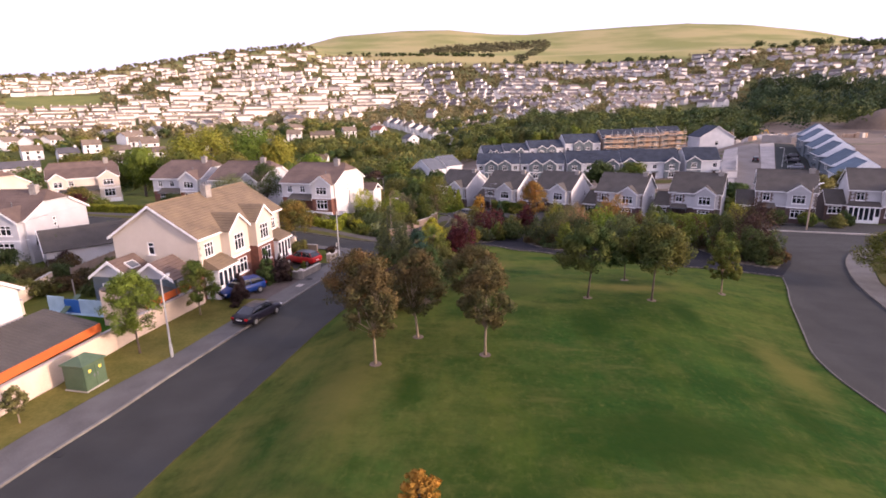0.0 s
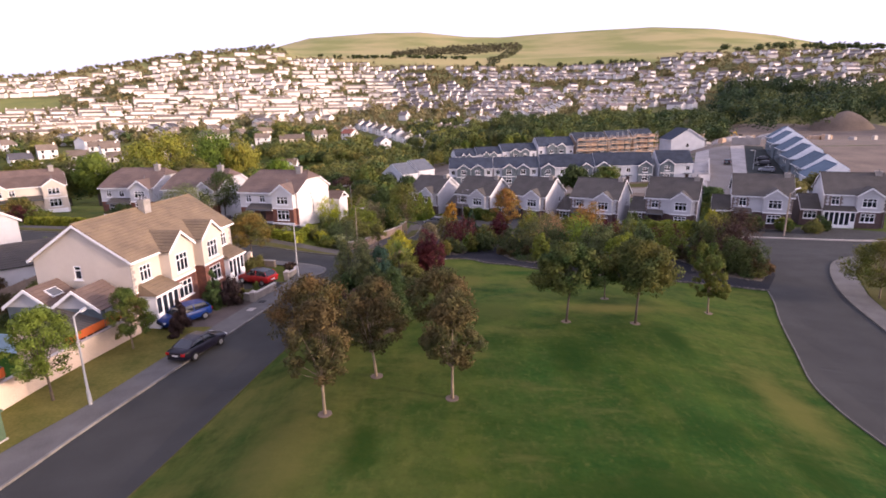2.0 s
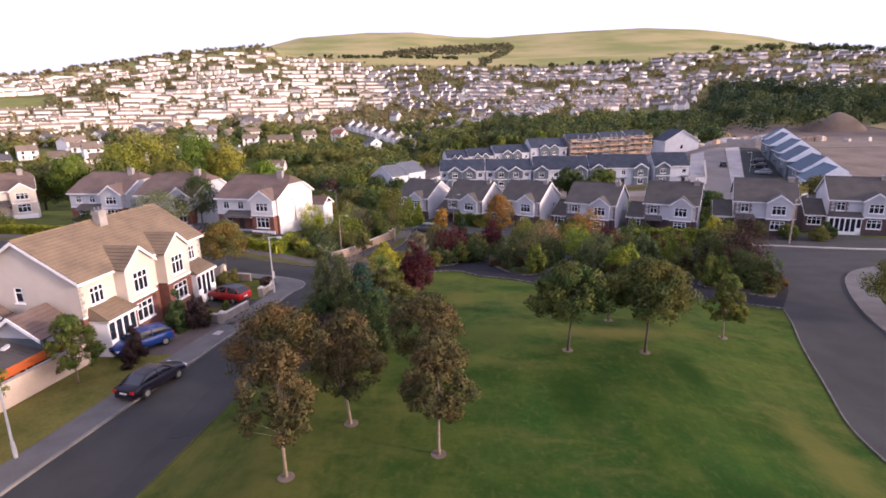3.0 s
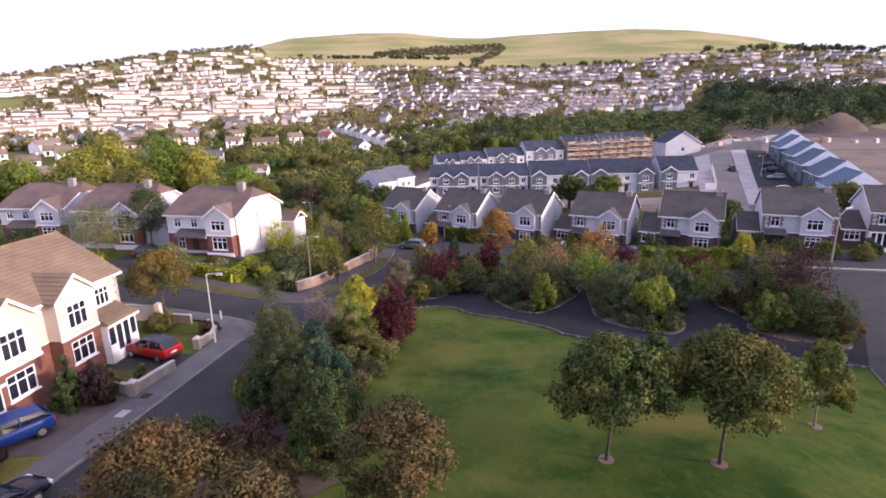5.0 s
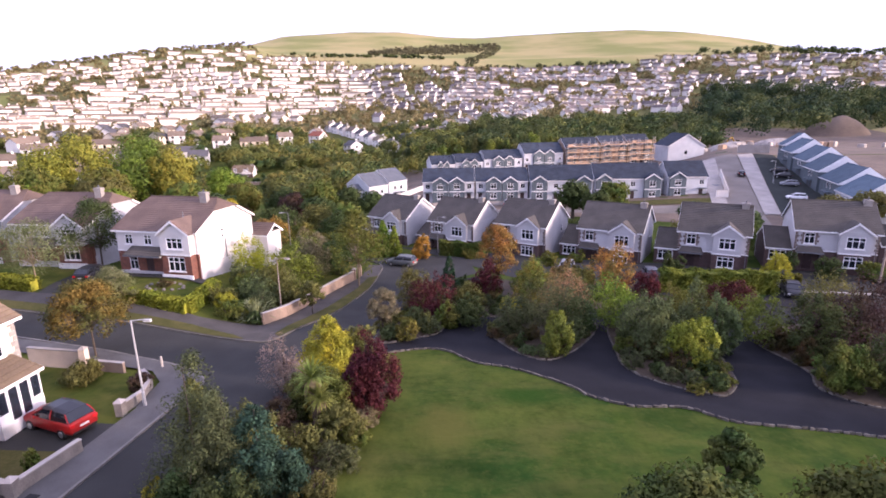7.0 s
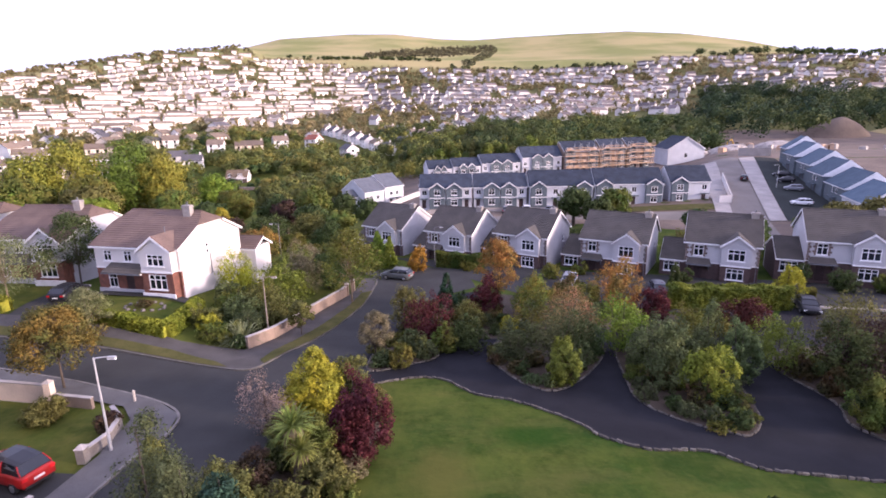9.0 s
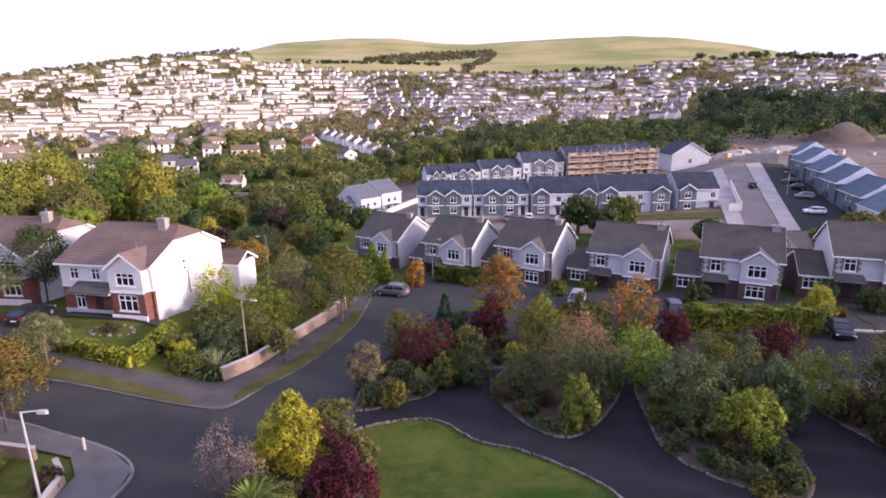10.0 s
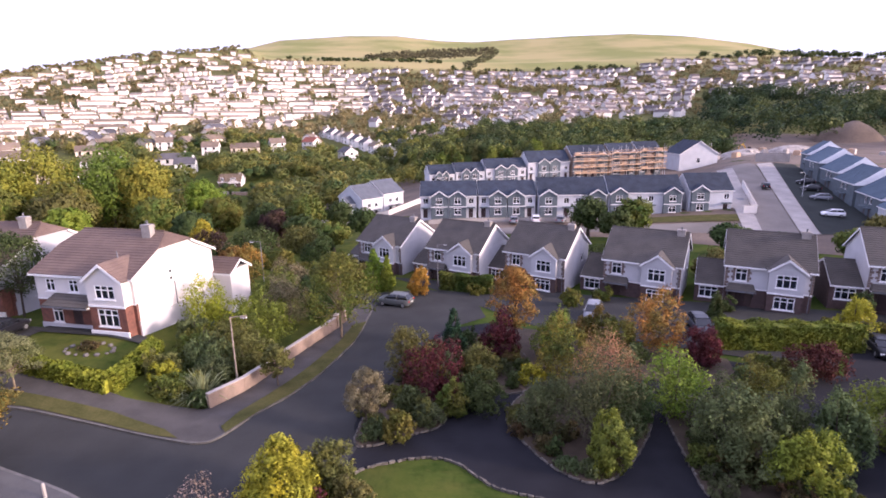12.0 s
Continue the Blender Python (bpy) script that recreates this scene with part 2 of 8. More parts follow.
LEAF = {
    "green": ((0.06, 0.078, 0.014), (0.105, 0.09, 0.016)),
    "maple": ((0.036, 0.052, 0.013), (0.08, 0.074, 0.015)),
    "russet": ((0.1, 0.05, 0.016), (0.055, 0.052, 0.016)),
    # golden sunlight on the tall valley trees, put into their leaf colour
    "glow": ((0.21, 0.185, 0.02), (0.13, 0.135, 0.02)),
    "plum": ((0.022, 0.013, 0.014), (0.034, 0.02, 0.016)),
    "bright": ((0.1, 0.132, 0.014), (0.15, 0.165, 0.018)),
    "olive": ((0.085, 0.08, 0.022), (0.1, 0.085, 0.02)),
    "yellowgreen": ((0.115, 0.13, 0.014), (0.085, 0.105, 0.018)),
    "yellow": ((0.27, 0.19, 0.012), (0.2, 0.165, 0.018)),
    "lime": ((0.25, 0.22, 0.015), (0.18, 0.175, 0.016)),
    "darkgreen": ((0.036, 0.05, 0.014), (0.048, 0.058, 0.016)),
    "bluegreen": ((0.025, 0.046, 0.027), (0.034, 0.055, 0.029)),
    "conifer": ((0.014, 0.03, 0.014), (0.018, 0.034, 0.014)),
    "willow": ((0.066, 0.07, 0.026), (0.05, 0.055, 0.02)),
    "greygreen": ((0.086, 0.096, 0.032), (0.062, 0.076, 0.026)),
    "darkred": ((0.05, 0.013, 0.014), (0.07, 0.018, 0.014)),
    "purple": ((0.04, 0.02, 0.018), (0.052, 0.032, 0.016)),
    "brown": ((0.084, 0.05, 0.019), (0.048, 0.045, 0.015)),
    "amber": ((0.3, 0.15, 0.018), (0.22, 0.12, 0.018)),
    "tan": ((0.12, 0.095, 0.05), (0.14, 0.1, 0.05)),
    "peach": ((0.28, 0.13, 0.065), (0.17, 0.12, 0.04)),
    "orange": ((0.25, 0.1, 0.022), (0.125, 0.095, 0.024)),
    "autumn": ((0.062, 0.07, 0.017), (0.15, 0.098, 0.018)),
    "twig": ((0.19, 0.12, 0.095), (0.15, 0.1, 0.07)),
    "birch": ((0.13, 0.12, 0.05), (0.11, 0.11, 0.035)),
    "palm": ((0.15, 0.15, 0.028), (0.1, 0.115, 0.024)),
    "phormium": ((0.17, 0.18, 0.08), (0.14, 0.15, 0.06)),
    "sapling": ((0.1, 0.09, 0.03), (0.12, 0.09, 0.03)),
    "laurel": ((0.06, 0.08, 0.012), (0.12, 0.128, 0.014)),
    "hedge": ((0.12, 0.128, 0.013), (0.2, 0.185, 0.016)),
}
for key, (a, b) in LEAF.items():
    M["leaf_" + key] = leaf_mat("leaves_" + key, *[(1.34 * c[0], 1.48 * c[1], 1.66 * c[2]) for c in (a, b)])
M["leaf_wood"] = leaf_mat("leaves_wood", (0.05, 0.08, 0.026), (0.17, 0.16, 0.04), scale=0.1, vary=0.1)
M["leaf_wood_deep"] = leaf_mat("leaves_wood_deep", (0.016, 0.034, 0.02), (0.045, 0.066, 0.026), scale=0.06, vary=0.1)
M["leaf_wood_bright"] = leaf_mat("leaves_wood_bright", (0.1, 0.125, 0.03), (0.22, 0.2, 0.045), scale=0.1, vary=0.1)
# far leaves: distance haze is mixed into both tones, paler and yellower
M["leaf_far_haze"] = leaf_mat("leaves_far_haze", (0.145, 0.14, 0.062), (0.26, 0.21, 0.09), scale=0.05, vary=0.1)
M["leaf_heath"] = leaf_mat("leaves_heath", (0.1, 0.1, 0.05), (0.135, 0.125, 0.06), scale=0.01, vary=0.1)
M["leaf_wood_dark"] = leaf_mat("leaves_wood_dark", (0.03, 0.052, 0.02), (0.1, 0.115, 0.035), scale=0.08, vary=0.1)


# ---- terrain ----
def ease(a, b, v):
    t = np.clip((np.asarray(v, float) - a) / (b - a), 0, 1)
    return t * t * (3 - 2 * t)


SKY_AZ = [-60, -39, -31, -27, -20, -18, -6, 6, 17, 27, 31, 38, 60]
SKY_EL = [2.0, 3.5, 4.9, 5.6, 6.3, 5.5, 5.4, 4.9, 4.9, 4.7, 4.4, 3.7, 3.0]
HILL_AZ = [-60, -30, -22, -20, -16.6, -10, -5.5, -1, 2.2, 6, 11.5, 17, 22, 27, 31, 36, 60]
HILL_EL = [1.0, 3.0, 5.5, 6.3, 7.2, 7.7, 7.7, 7.2, 7.05, 7.2, 7.3, 7.25, 6.75, 5.8, 4.7, 3.2, 1.5]


def ground_z(x, y):
    """The lie of the land: a near slope with a raised green, a shallow valley, the town's hillside, and two hills behind it."""
    x, y = np.asarray(x, float), np.asarray(y, float)
    z = np.interp(y, [-80, 20, 45, 60, 72, 82, 95, 105, 118, 165, 250, 350], [1.6, 1.0, 0.7, 0.45, -0.4, -1.5, -2.3, -2.9, -3.6, -3.7, -3.2, -5])
    lean = x - np.maximum(0, y - 36) * 0.38
    z = z + 1.9 * ease(-17, -8, x) * (1 - ease(9, 24, lean)) * (1 - ease(36, 68, y))
    z = z + 2.9 * ease(-17, -31, x) * ease(68, 84, y) * (1 - ease(100, 150, y))
    z = z - 6 * ease(0, -35, x) * ease(120, 185, y)
    z = z + 6.2 * np.clip((y - 143) / 66, 0, 1.05) * ease(30, 64, x - np.maximum(0, y - 160) * 0.6)
    far, az = np.hypot(x, y), np.degrees(np.arctan2(x, y))
    low, high = np.interp(az, SKY_AZ, SKY_EL), np.interp(az, HILL_AZ, HILL_EL)
    up = -3.4 + (low + 3.4) * np.clip((far - 350) / 750, 0, 1) ** 0.8
    up = up + (high - low) * ease(1150, 2000, far) - 3 * ease(2000, 4200, far)
    up = np.where(np.abs(az) < 75, up, -1.0)
    return z + (19 + far * np.tan(np.radians(up)) - z) * ease(230, 420, far)


def gz(x, y):
    return float(ground_z(x, y))


# ---- building blocks ----
class Geo:
    """Vertices and faces of one mesh, gathered piece by piece."""

    def __init__(self):
        self.v, self.f = [], []

    def add(self, verts, faces):
        k = len(self.v)
        self.v += [tuple(p) for p in verts]
        self.f += [tuple(i + k for i in face) for face in faces]
        return self

    def box(self, x0, x1, y0, y1, z0, z1, m=None):
        p = [Vector((x, y, z)) for z in (z0, z1) for y in (y0, y1) for x in (x0, x1)]
        if m is not None:
            p = [m @ q for q in p]
        return self.add(p, [(0, 2, 3, 1), (4, 5, 7, 6), (0, 1, 5, 4), (2, 6, 7, 3), (0, 4, 6, 2), (1, 3, 7, 5)])

    def slab(self, poly, lift):
        """A flat polygon given thickness along lift."""
        n = len(poly)
        top = [Vector(p) + Vector(lift) for p in poly]
        return self.add([*map(Vector, poly), *top], [tuple(range(n))[::-1], tuple(range(n, 2 * n)), *[(i, (i + 1) % n, n + (i + 1) % n, n + i) for i in range(n)]])

    def tube(self, path, radii, sides=8):
        """Rings round a path of points."""
        rings = []
        for i, p in enumerate(path):
            p = Vector(p)
            d = (Vector(path[min(i + 1, len(path) - 1)]) - Vector(path[max(i - 1, 0)])).normalized()
            u = d.orthogonal().normalized()
            w = d.cross(u)
            rings += [p + radii[i] * (math.cos(a) * u + math.sin(a) * w) for a in (2 * math.pi * k / sides for k in range(sides))]
        faces = [(r * sides + k, r * sides + (k + 1) % sides, (r + 1) * sides + (k + 1) % sides, (r + 1) * sides + k) for r in range(len(path) - 1) for k in range(sides)]
        faces += [tuple(range(sides))[::-1], tuple((len(path) - 1) * sides + k for k in range(sides))]
        return self.add(rings, faces)

    def mesh(self, name, material, smooth=False):
        me = bpy.data.meshes.new(name)
        me.from_pydata(self.v, [], self.f)
        if smooth:
            me.shade_smooth()
        if material:
            me.materials.append(material)
        me.update()
        return me


def thing(name, x, y, z, turn, label, category, group="", kind=""):
    """An Empty at the base of a thing, for its parts."""
    ob = new(name)
    ob.matrix_world = pose(x, y, z, 0, 0, turn)
    return tagged(ob, label, category, group, kind)


def part(name, geo, material, parent, label="", m=None, smooth=False):
    """Links a Geo (or a ready mesh) as one mesh under a thing or a part."""
    ob = new(name, geo if isinstance(geo, bpy.types.Mesh) else geo.mesh(name, material, smooth))
    ob.parent = parent
    if m is not None:
        ob.matrix_local = m
    return tagged(ob, label)


def sheet(name, poly, lift, material, label, category, step=2.0, kind="structure"):
    """A polygon of the plan laid over the ground."""
    bm = bmesh.new()
    bm.faces.new([bm.verts.new((x, y, 0)) for x, y in poly])
    bmesh.ops.triangulate(bm, faces=bm.faces[:])
    for axis in (0, 1):
        lo, hi = min(p[axis] for p in poly), max(p[axis] for p in poly)
        for k in range(1, int((hi - lo) / step) + 1):
            co, no = [0, 0, 0], [0, 0, 0]
            co[axis], no[axis] = lo + k * step, 1
            bmesh.ops.bisect_plane(bm, geom=[*bm.verts, *bm.edges, *bm.faces], plane_co=co, plane_no=no)
    for v in bm.verts:
        v.co.z = gz(v.co.x, v.co.y) + lift
    for f in bm.faces:
        if f.normal.z < 0:
            f.normal_flip()
    bmesh.ops.recalc_face_normals(bm, faces=bm.faces[:])
    me = bpy.data.meshes.new(name)
    bm.to_mesh(me)
    bm.free()
    if sum(p.normal.z for p in me.polygons) < 0:
        me.flip_normals()
    me.materials.append(material)
    return tagged(new(name, me), label, category, kind=kind)


def smooth_line(points, closed=False, n=6):
    """A Catmull-Rom line through points of the plan."""
    p = [Vector(q) for q in points]
    out = []
    count = len(p)
    for i in range(count if closed else count - 1):
        a, b, c, d = (p[(i + k) % count] if closed else p[min(max(i + k, 0), count - 1)] for k in (-1, 0, 1, 2))
        for s in range(n):
            t = s / n
            out.append(0.5 * ((2 * b) + (c - a) * t + (2 * a - 5 * b + 4 * c - d) * t * t + (3 * b - a - 3 * c + d) * t ** 3))
    if not closed:
        out.append(p[-1])
    return [(q.x, q.y) for q in out]


def kerb_line(name, points, width, low, high, material, label, category, closed=False, joint=0.0):
    """A band of stones or a wall along a line of the plan, from low to high over the ground."""
    g = Geo()
    pts = [Vector(p) for p in points]
    count = len(pts)
    for i in range(count if closed else count - 1):
        a, b = pts[i], pts[(i + 1) % count]
        d = b - a
        if d.length < 1e-4:
            continue
        side = Vector((-d.y, d.x)).normalized() * width / 2
        a, b = a + d.normalized() * joint, b - d.normalized() * joint
        q = [a - side, b - side, b + side, a + side]
        k = len(g.v)
        za, zb = gz(a.x, a.y), gz(b.x, b.y)
        zs = (za, zb, zb, za)
        g.add([(v.x, v.y, z + low) for v, z in zip(q, zs)] + [(v.x, v.y, z + high) for v, z in zip(q, zs)], [(3, 2, 1, 0), (4, 5, 6, 7), (0, 1, 5, 4), (1, 2, 6, 5), (2, 3, 7, 6), (3, 0, 4, 7)])
    return tagged(new(name, g.mesh(name, material)), label, category, kind="structure")


# ---- ground, roads and paths ----
def grid_axis(lo, hi, fine_lo, fine_hi, fine, grow):
    """Even steps in the middle, growing ones outwards."""
    mid = list(np.arange(fine_lo, fine_hi + 1e-6, fine))
    out, step = [mid[-1]], fine
    while out[-1] < hi:
        step *= grow
        out.append(out[-1] + step)
    inn, step = [mid[0]], fine
    while inn[-1] > lo:
        step *= grow
        inn.append(inn[-1] - step)
    return np.array(inn[:0:-1] + mid + out[1:])


def build_ground():
    xs, ys = grid_axis(-3600, 3600, -60, 75, 1.25, 1.06), grid_axis(-900, 4300, 5, 130, 1.25, 1.04)
    gx, gy = np.meshgrid(xs, ys)
    z = ground_z(gx, gy)
    nx, ny = len(xs), len(ys)
    co = np.stack([gx, gy, z], -1).reshape(-1, 3)
    i = (np.arange(ny - 1)[:, None] * nx + np.arange(nx - 1)).ravel()
    faces = np.stack([i, i + 1, i + nx + 1, i + nx], 1)
    me = bpy.data.meshes.new("ground")
    me.from_pydata(co.tolist(), [], faces.tolist())
    me.shade_smooth()
    m = mat("meadow_grass", (0.0225, 0.057, 0.0095), (0.0115, 0.036, 0.006), 0.16, 0.95, 0.8, 3.2, spec=0.04)
    nt = m.node_tree
    n, link = nt.nodes, nt.links.new
    # mowing streaks and dry patches on the green, tufts, and pasture paled for haze on the hills
    bsdf = n["Principled BSDF"]
    colour = bsdf.inputs["Base Color"].links[0].from_socket
    geo = n.new("ShaderNodeNewGeometry")

    def patches(scale, turn, stretch, lo, hi, top):
        """How much of a colour: noise drawn out along one direction."""
        mp, tex, out = n.new("ShaderNodeMapping"), n.new("ShaderNodeTexNoise"), n.new("ShaderNodeMapRange")
        mp.inputs["Rotation"].default_value, mp.inputs["Scale"].default_value = (0, 0, radians(turn)), (1.0, stretch, 1.0)
        tex.inputs["Scale"].default_value, tex.inputs["Detail"].default_value = scale, 7.0
        tex.inputs["Roughness"].default_value = 0.65
        out.inputs["From Min"].default_value, out.inputs["From Max"].default_value, out.inputs["To Max"].default_value = lo, hi, top
        link(geo.outputs["Position"], mp.inputs["Vector"])
        link(mp.outputs["Vector"], tex.inputs["Vector"])
        link(tex.outputs["Fac"], out.inputs["Value"])
        return out.outputs["Result"]

    def over(below, rgb, factor):
        mix = n.new("ShaderNodeMix")
        mix.data_type = "RGBA"
        mix.inputs["B"].default_value = (*rgb, 1)
        link(factor, mix.inputs["Factor"])
        link(below, mix.inputs["A"])
        return mix.outputs["Result"]

    one = over(colour, (0.068, 0.08, 0.015), patches(0.09, 35, 2.2, 0.46, 0.68, 0.42))
    one = over(one, (0.056, 0.077, 0.01), patches(0.3, 12, 0.25, 0.48, 0.7, 0.6))
    one = over(one, (0.072, 0.074, 0.019), patches(0.34, 60, 1.2, 0.5, 0.68, 0.45))
    spot, west, worn = n.new("ShaderNodeSeparateXYZ"), n.new("ShaderNodeMapRange"), n.new("ShaderNodeMath")
    link(geo.outputs["Position"], spot.inputs["Vector"])
    west.inputs["From Min"].default_value, west.inputs["From Max"].default_value, west.inputs["To Max"].default_value = 4.0, -15.0, 1.0
    link(spot.outputs["X"], west.inputs["Value"])
    worn.operation = "MULTIPLY"
    link(west.outputs["Result"], worn.inputs[0])
    link(patches(0.22, 80, 0.5, 0.34, 0.62, 0.75), worn.inputs[1])
    one = over(one, (0.125, 0.112, 0.026), worn.outputs["Value"])
    north, tired = n.new("ShaderNodeMapRange"), n.new("ShaderNodeMath")
    north.inputs["From Min"].default_value, north.inputs["From Max"].default_value = 33.0, 47.0
    link(spot.outputs["Y"], north.inputs["Value"])
    tired.operation = "MULTIPLY"
    link(north.outputs["Result"], tired.inputs[0])
    link(patches(0.2, 20, 1.4, 0.36, 0.66, 0.75), tired.inputs[1])
    one = over(one, (0.086, 0.102, 0.018), tired.outputs["Value"])
    one = over(one, (0.012, 0.032, 0.004), patches(0.4, 50, 1.0, 0.52, 0.7, 0.6))
    one = over(one, (0.12, 0.108, 0.028), patches(1.4, 80, 1.6, 0.6, 0.78, 0.4))
    one = over(one, (0.098, 0.096, 0.024), patches(0.17, 65, 3.2, 0.52, 0.66, 0.4))
    one = over(one, (0.012, 0.034, 0.005), patches(0.13, 20, 1.3, 0.52, 0.66, 0.62))
    one = over(one, (0.02, 0.042, 0.008), patches(1.1, 70, 0.5, 0.5, 0.66, 0.32))
    one = over(one, (0.1, 0.105, 0.024), patches(2.6, 75, 0.6, 0.54, 0.72, 0.3))
    # ragged dark green patches at set places, and trodden pale ones
    ragged = n.new("ShaderNodeTexNoise")
    ragged.inputs["Scale"].default_value, ragged.inputs["Detail"].default_value = 0.9, 4.0
    link(geo.outputs["Position"], ragged.inputs["Vector"])
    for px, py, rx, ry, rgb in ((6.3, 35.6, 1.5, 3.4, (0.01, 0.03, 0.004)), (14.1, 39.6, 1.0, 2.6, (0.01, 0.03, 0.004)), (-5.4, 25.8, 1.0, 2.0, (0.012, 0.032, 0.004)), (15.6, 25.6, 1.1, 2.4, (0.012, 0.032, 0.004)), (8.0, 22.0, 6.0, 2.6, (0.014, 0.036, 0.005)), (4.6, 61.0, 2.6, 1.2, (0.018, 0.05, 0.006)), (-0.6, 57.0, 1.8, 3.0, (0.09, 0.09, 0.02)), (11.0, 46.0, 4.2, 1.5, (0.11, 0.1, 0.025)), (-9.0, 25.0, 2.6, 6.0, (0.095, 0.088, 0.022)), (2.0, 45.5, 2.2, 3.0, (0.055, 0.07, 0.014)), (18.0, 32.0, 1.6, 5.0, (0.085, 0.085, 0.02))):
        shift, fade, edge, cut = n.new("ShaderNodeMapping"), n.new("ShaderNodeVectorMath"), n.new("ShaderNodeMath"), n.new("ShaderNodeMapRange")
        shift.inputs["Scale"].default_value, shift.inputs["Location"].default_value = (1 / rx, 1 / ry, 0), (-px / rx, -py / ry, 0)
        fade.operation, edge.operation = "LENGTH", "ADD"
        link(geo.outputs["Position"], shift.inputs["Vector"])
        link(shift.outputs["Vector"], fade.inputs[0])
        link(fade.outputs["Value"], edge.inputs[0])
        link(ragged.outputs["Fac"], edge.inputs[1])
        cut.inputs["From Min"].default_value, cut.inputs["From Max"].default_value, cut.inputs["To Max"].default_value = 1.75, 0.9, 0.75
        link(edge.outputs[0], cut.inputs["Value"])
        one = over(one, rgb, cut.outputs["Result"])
    away = n.new("ShaderNodeVectorMath")
    away.operation = "LENGTH"
    link(geo.outputs["Position"], away.inputs[0])
    hill = n.new("ShaderNodeMapRange")
    hill.inputs["From Min"].default_value, hill.inputs["From Max"].default_value = 960, 1040
    link(away.outputs["Value"], hill.inputs["Value"])
    plots = n.new("ShaderNodeMapRange")
    plots.inputs["From Min"].default_value, plots.inputs["From Max"].default_value, plots.inputs["To Max"].default_value = 330, 440, 0.8
    link(away.outputs["Value"], plots.inputs["Value"])
    one = over(one, (0.12, 0.115, 0.045), plots.outputs["Result"])
    field = n.new("ShaderNodeTexNoise")
    field.inputs["Scale"].default_value, field.inputs["Detail"].default_value = 0.006, 9.0
    link(geo.outputs["Position"], field.inputs["Vector"])
    # both hill tones are lightened to carry the haze
    tone = n.new("ShaderNodeValToRGB")
    tone.color_ramp.elements[0].position, tone.color_ramp.elements[1].position = 0.4, 0.6
    tone.color_ramp.elements[0].color, tone.color_ramp.elements[1].color = (0.2, 0.205, 0.07, 1), (0.33, 0.28, 0.125, 1)
    link(field.outputs["Fac"], tone.inputs["Fac"])
    two = n.new("ShaderNodeMix")
    two.data_type = "RGBA"
    link(hill.outputs["Result"], two.inputs["Factor"])
    link(one, two.inputs["A"])
    link(tone.outputs["Color"], two.inputs["B"])
    link(two.outputs["Result"], bsdf.inputs["Base Color"])
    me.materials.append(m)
    return tagged(new("ground", me), "mown green grass with dry patches, rising to pasture hills coloured pale for haze", "ground", kind="structure")


build_ground()

# the road by the houses, its junction and the cul-de-sac beyond
LEFT_KERB = [(-25.6, -30), (-24.6, 5), (-23.7, 18), (-22.8, 24.5), (-22.2, 30), (-21.2, 37), (-20.0, 45), (-18.9, 53), (-18.1, 59.5)]
LAWN_WEST = [(-18.6, -30), (-17.4, 5), (-16.8, 18), (-16.3, 23), (-15.6, 28), (-14.5, 37), (-12.9, 46), (-11.2, 54), (-9.5, 61), (-8.3, 66)]
CORNER = [(-18.1, 59.5), (-17.6, 61.5), (-18.1, 64), (-20.6, 66.0), (-25.5, 68.1), (-30.8, 69.9), (-45, 73), (-75, 77)]
FAR_KERB = [(-75, 82), (-45, 77), (-32.5, 74.7), (-29.8, 74.3), (-23.9, 73.1), (-19.2, 71.9), (-16.7, 71.4), (-15.6, 72.2), (-14.5, 75.6), (-13.2, 78.4), (-11.8, 83.2), (-10.4, 90.4), (-10.2, 97), (-10.6, 103), (-14, 107.5)]
ISLAND_WEST = [(-8.3, 66), (-7.0, 69.2), (-6.6, 71.6), (-7.3, 74), (-6.6, 79), (-5.2, 84), (-3.4, 90), (-1.5, 94)]
east_far = [(-1.5, 94), (3, 98), (2, 106), (-4, 110), (-14, 107.5)]
road = sheet("road", smooth_line(LEFT_KERB)[:-1] + smooth_line(CORNER) + smooth_line(FAR_KERB) + east_far[::-1][1:-1] + smooth_line(ISLAND_WEST)[::-1] + smooth_line(LAWN_WEST)[::-1][1:], 0.05, M["asphalt"], "grey asphalt street with a side road and junction", "road")
# pavement and verges on the houses' side
pave_out = [(-28.2, -30), (-27, 5), (-26.2, 20.5), (-25.7, 24), (-25.0, 27.8), (-24.0, 32), (-23.3, 37), (-22.3, 45), (-21.1, 53), (-20.3, 59.5)]
sheet("pavement", smooth_line(LEFT_KERB) + smooth_line(pave_out)[::-1], 0.17, M["pavement"], "grey concrete pavement beside the street", "pavement")
sheet("pavement_corner", [(-18.3, 59.5), (-17.6, 61.5), (-18.1, 64), (-20.6, 66.0), (-25.5, 68.1), (-30.8, 69.9), (-45, 73), (-45, 71), (-30.8, 67.9), (-26, 66.3), (-22.5, 65.2), (-20.9, 63.3), (-20.4, 59.5)], 0.17, M["pavement"], "grey concrete pavement round the corner", "pavement")
kerb_line("kerb_street", smooth_line(LEFT_KERB + CORNER[1:]), 0.16, -0.1, 0.18, M["kerb"], "pale concrete kerb along the pavement", "kerb")
kerb_line("kerb_lawn_west", smooth_line(LAWN_WEST), 0.08, -0.1, 0.05, M["verge"], "low earthy kerb along the green", "kerb")
sheet("pavement_far", smooth_line(FAR_KERB[:-1]) + [(-12.4, 103), (-12.3, 97), (-12.7, 94.6), (-15.3, 86), (-17.2, 79), (-18.4, 76.0), (-24.2, 76.4), (-31, 78.3), (-45, 80.5), (-75, 86)], 0.15, M["pavement_dull"], "grey pavement outside the corner garden", "pavement")
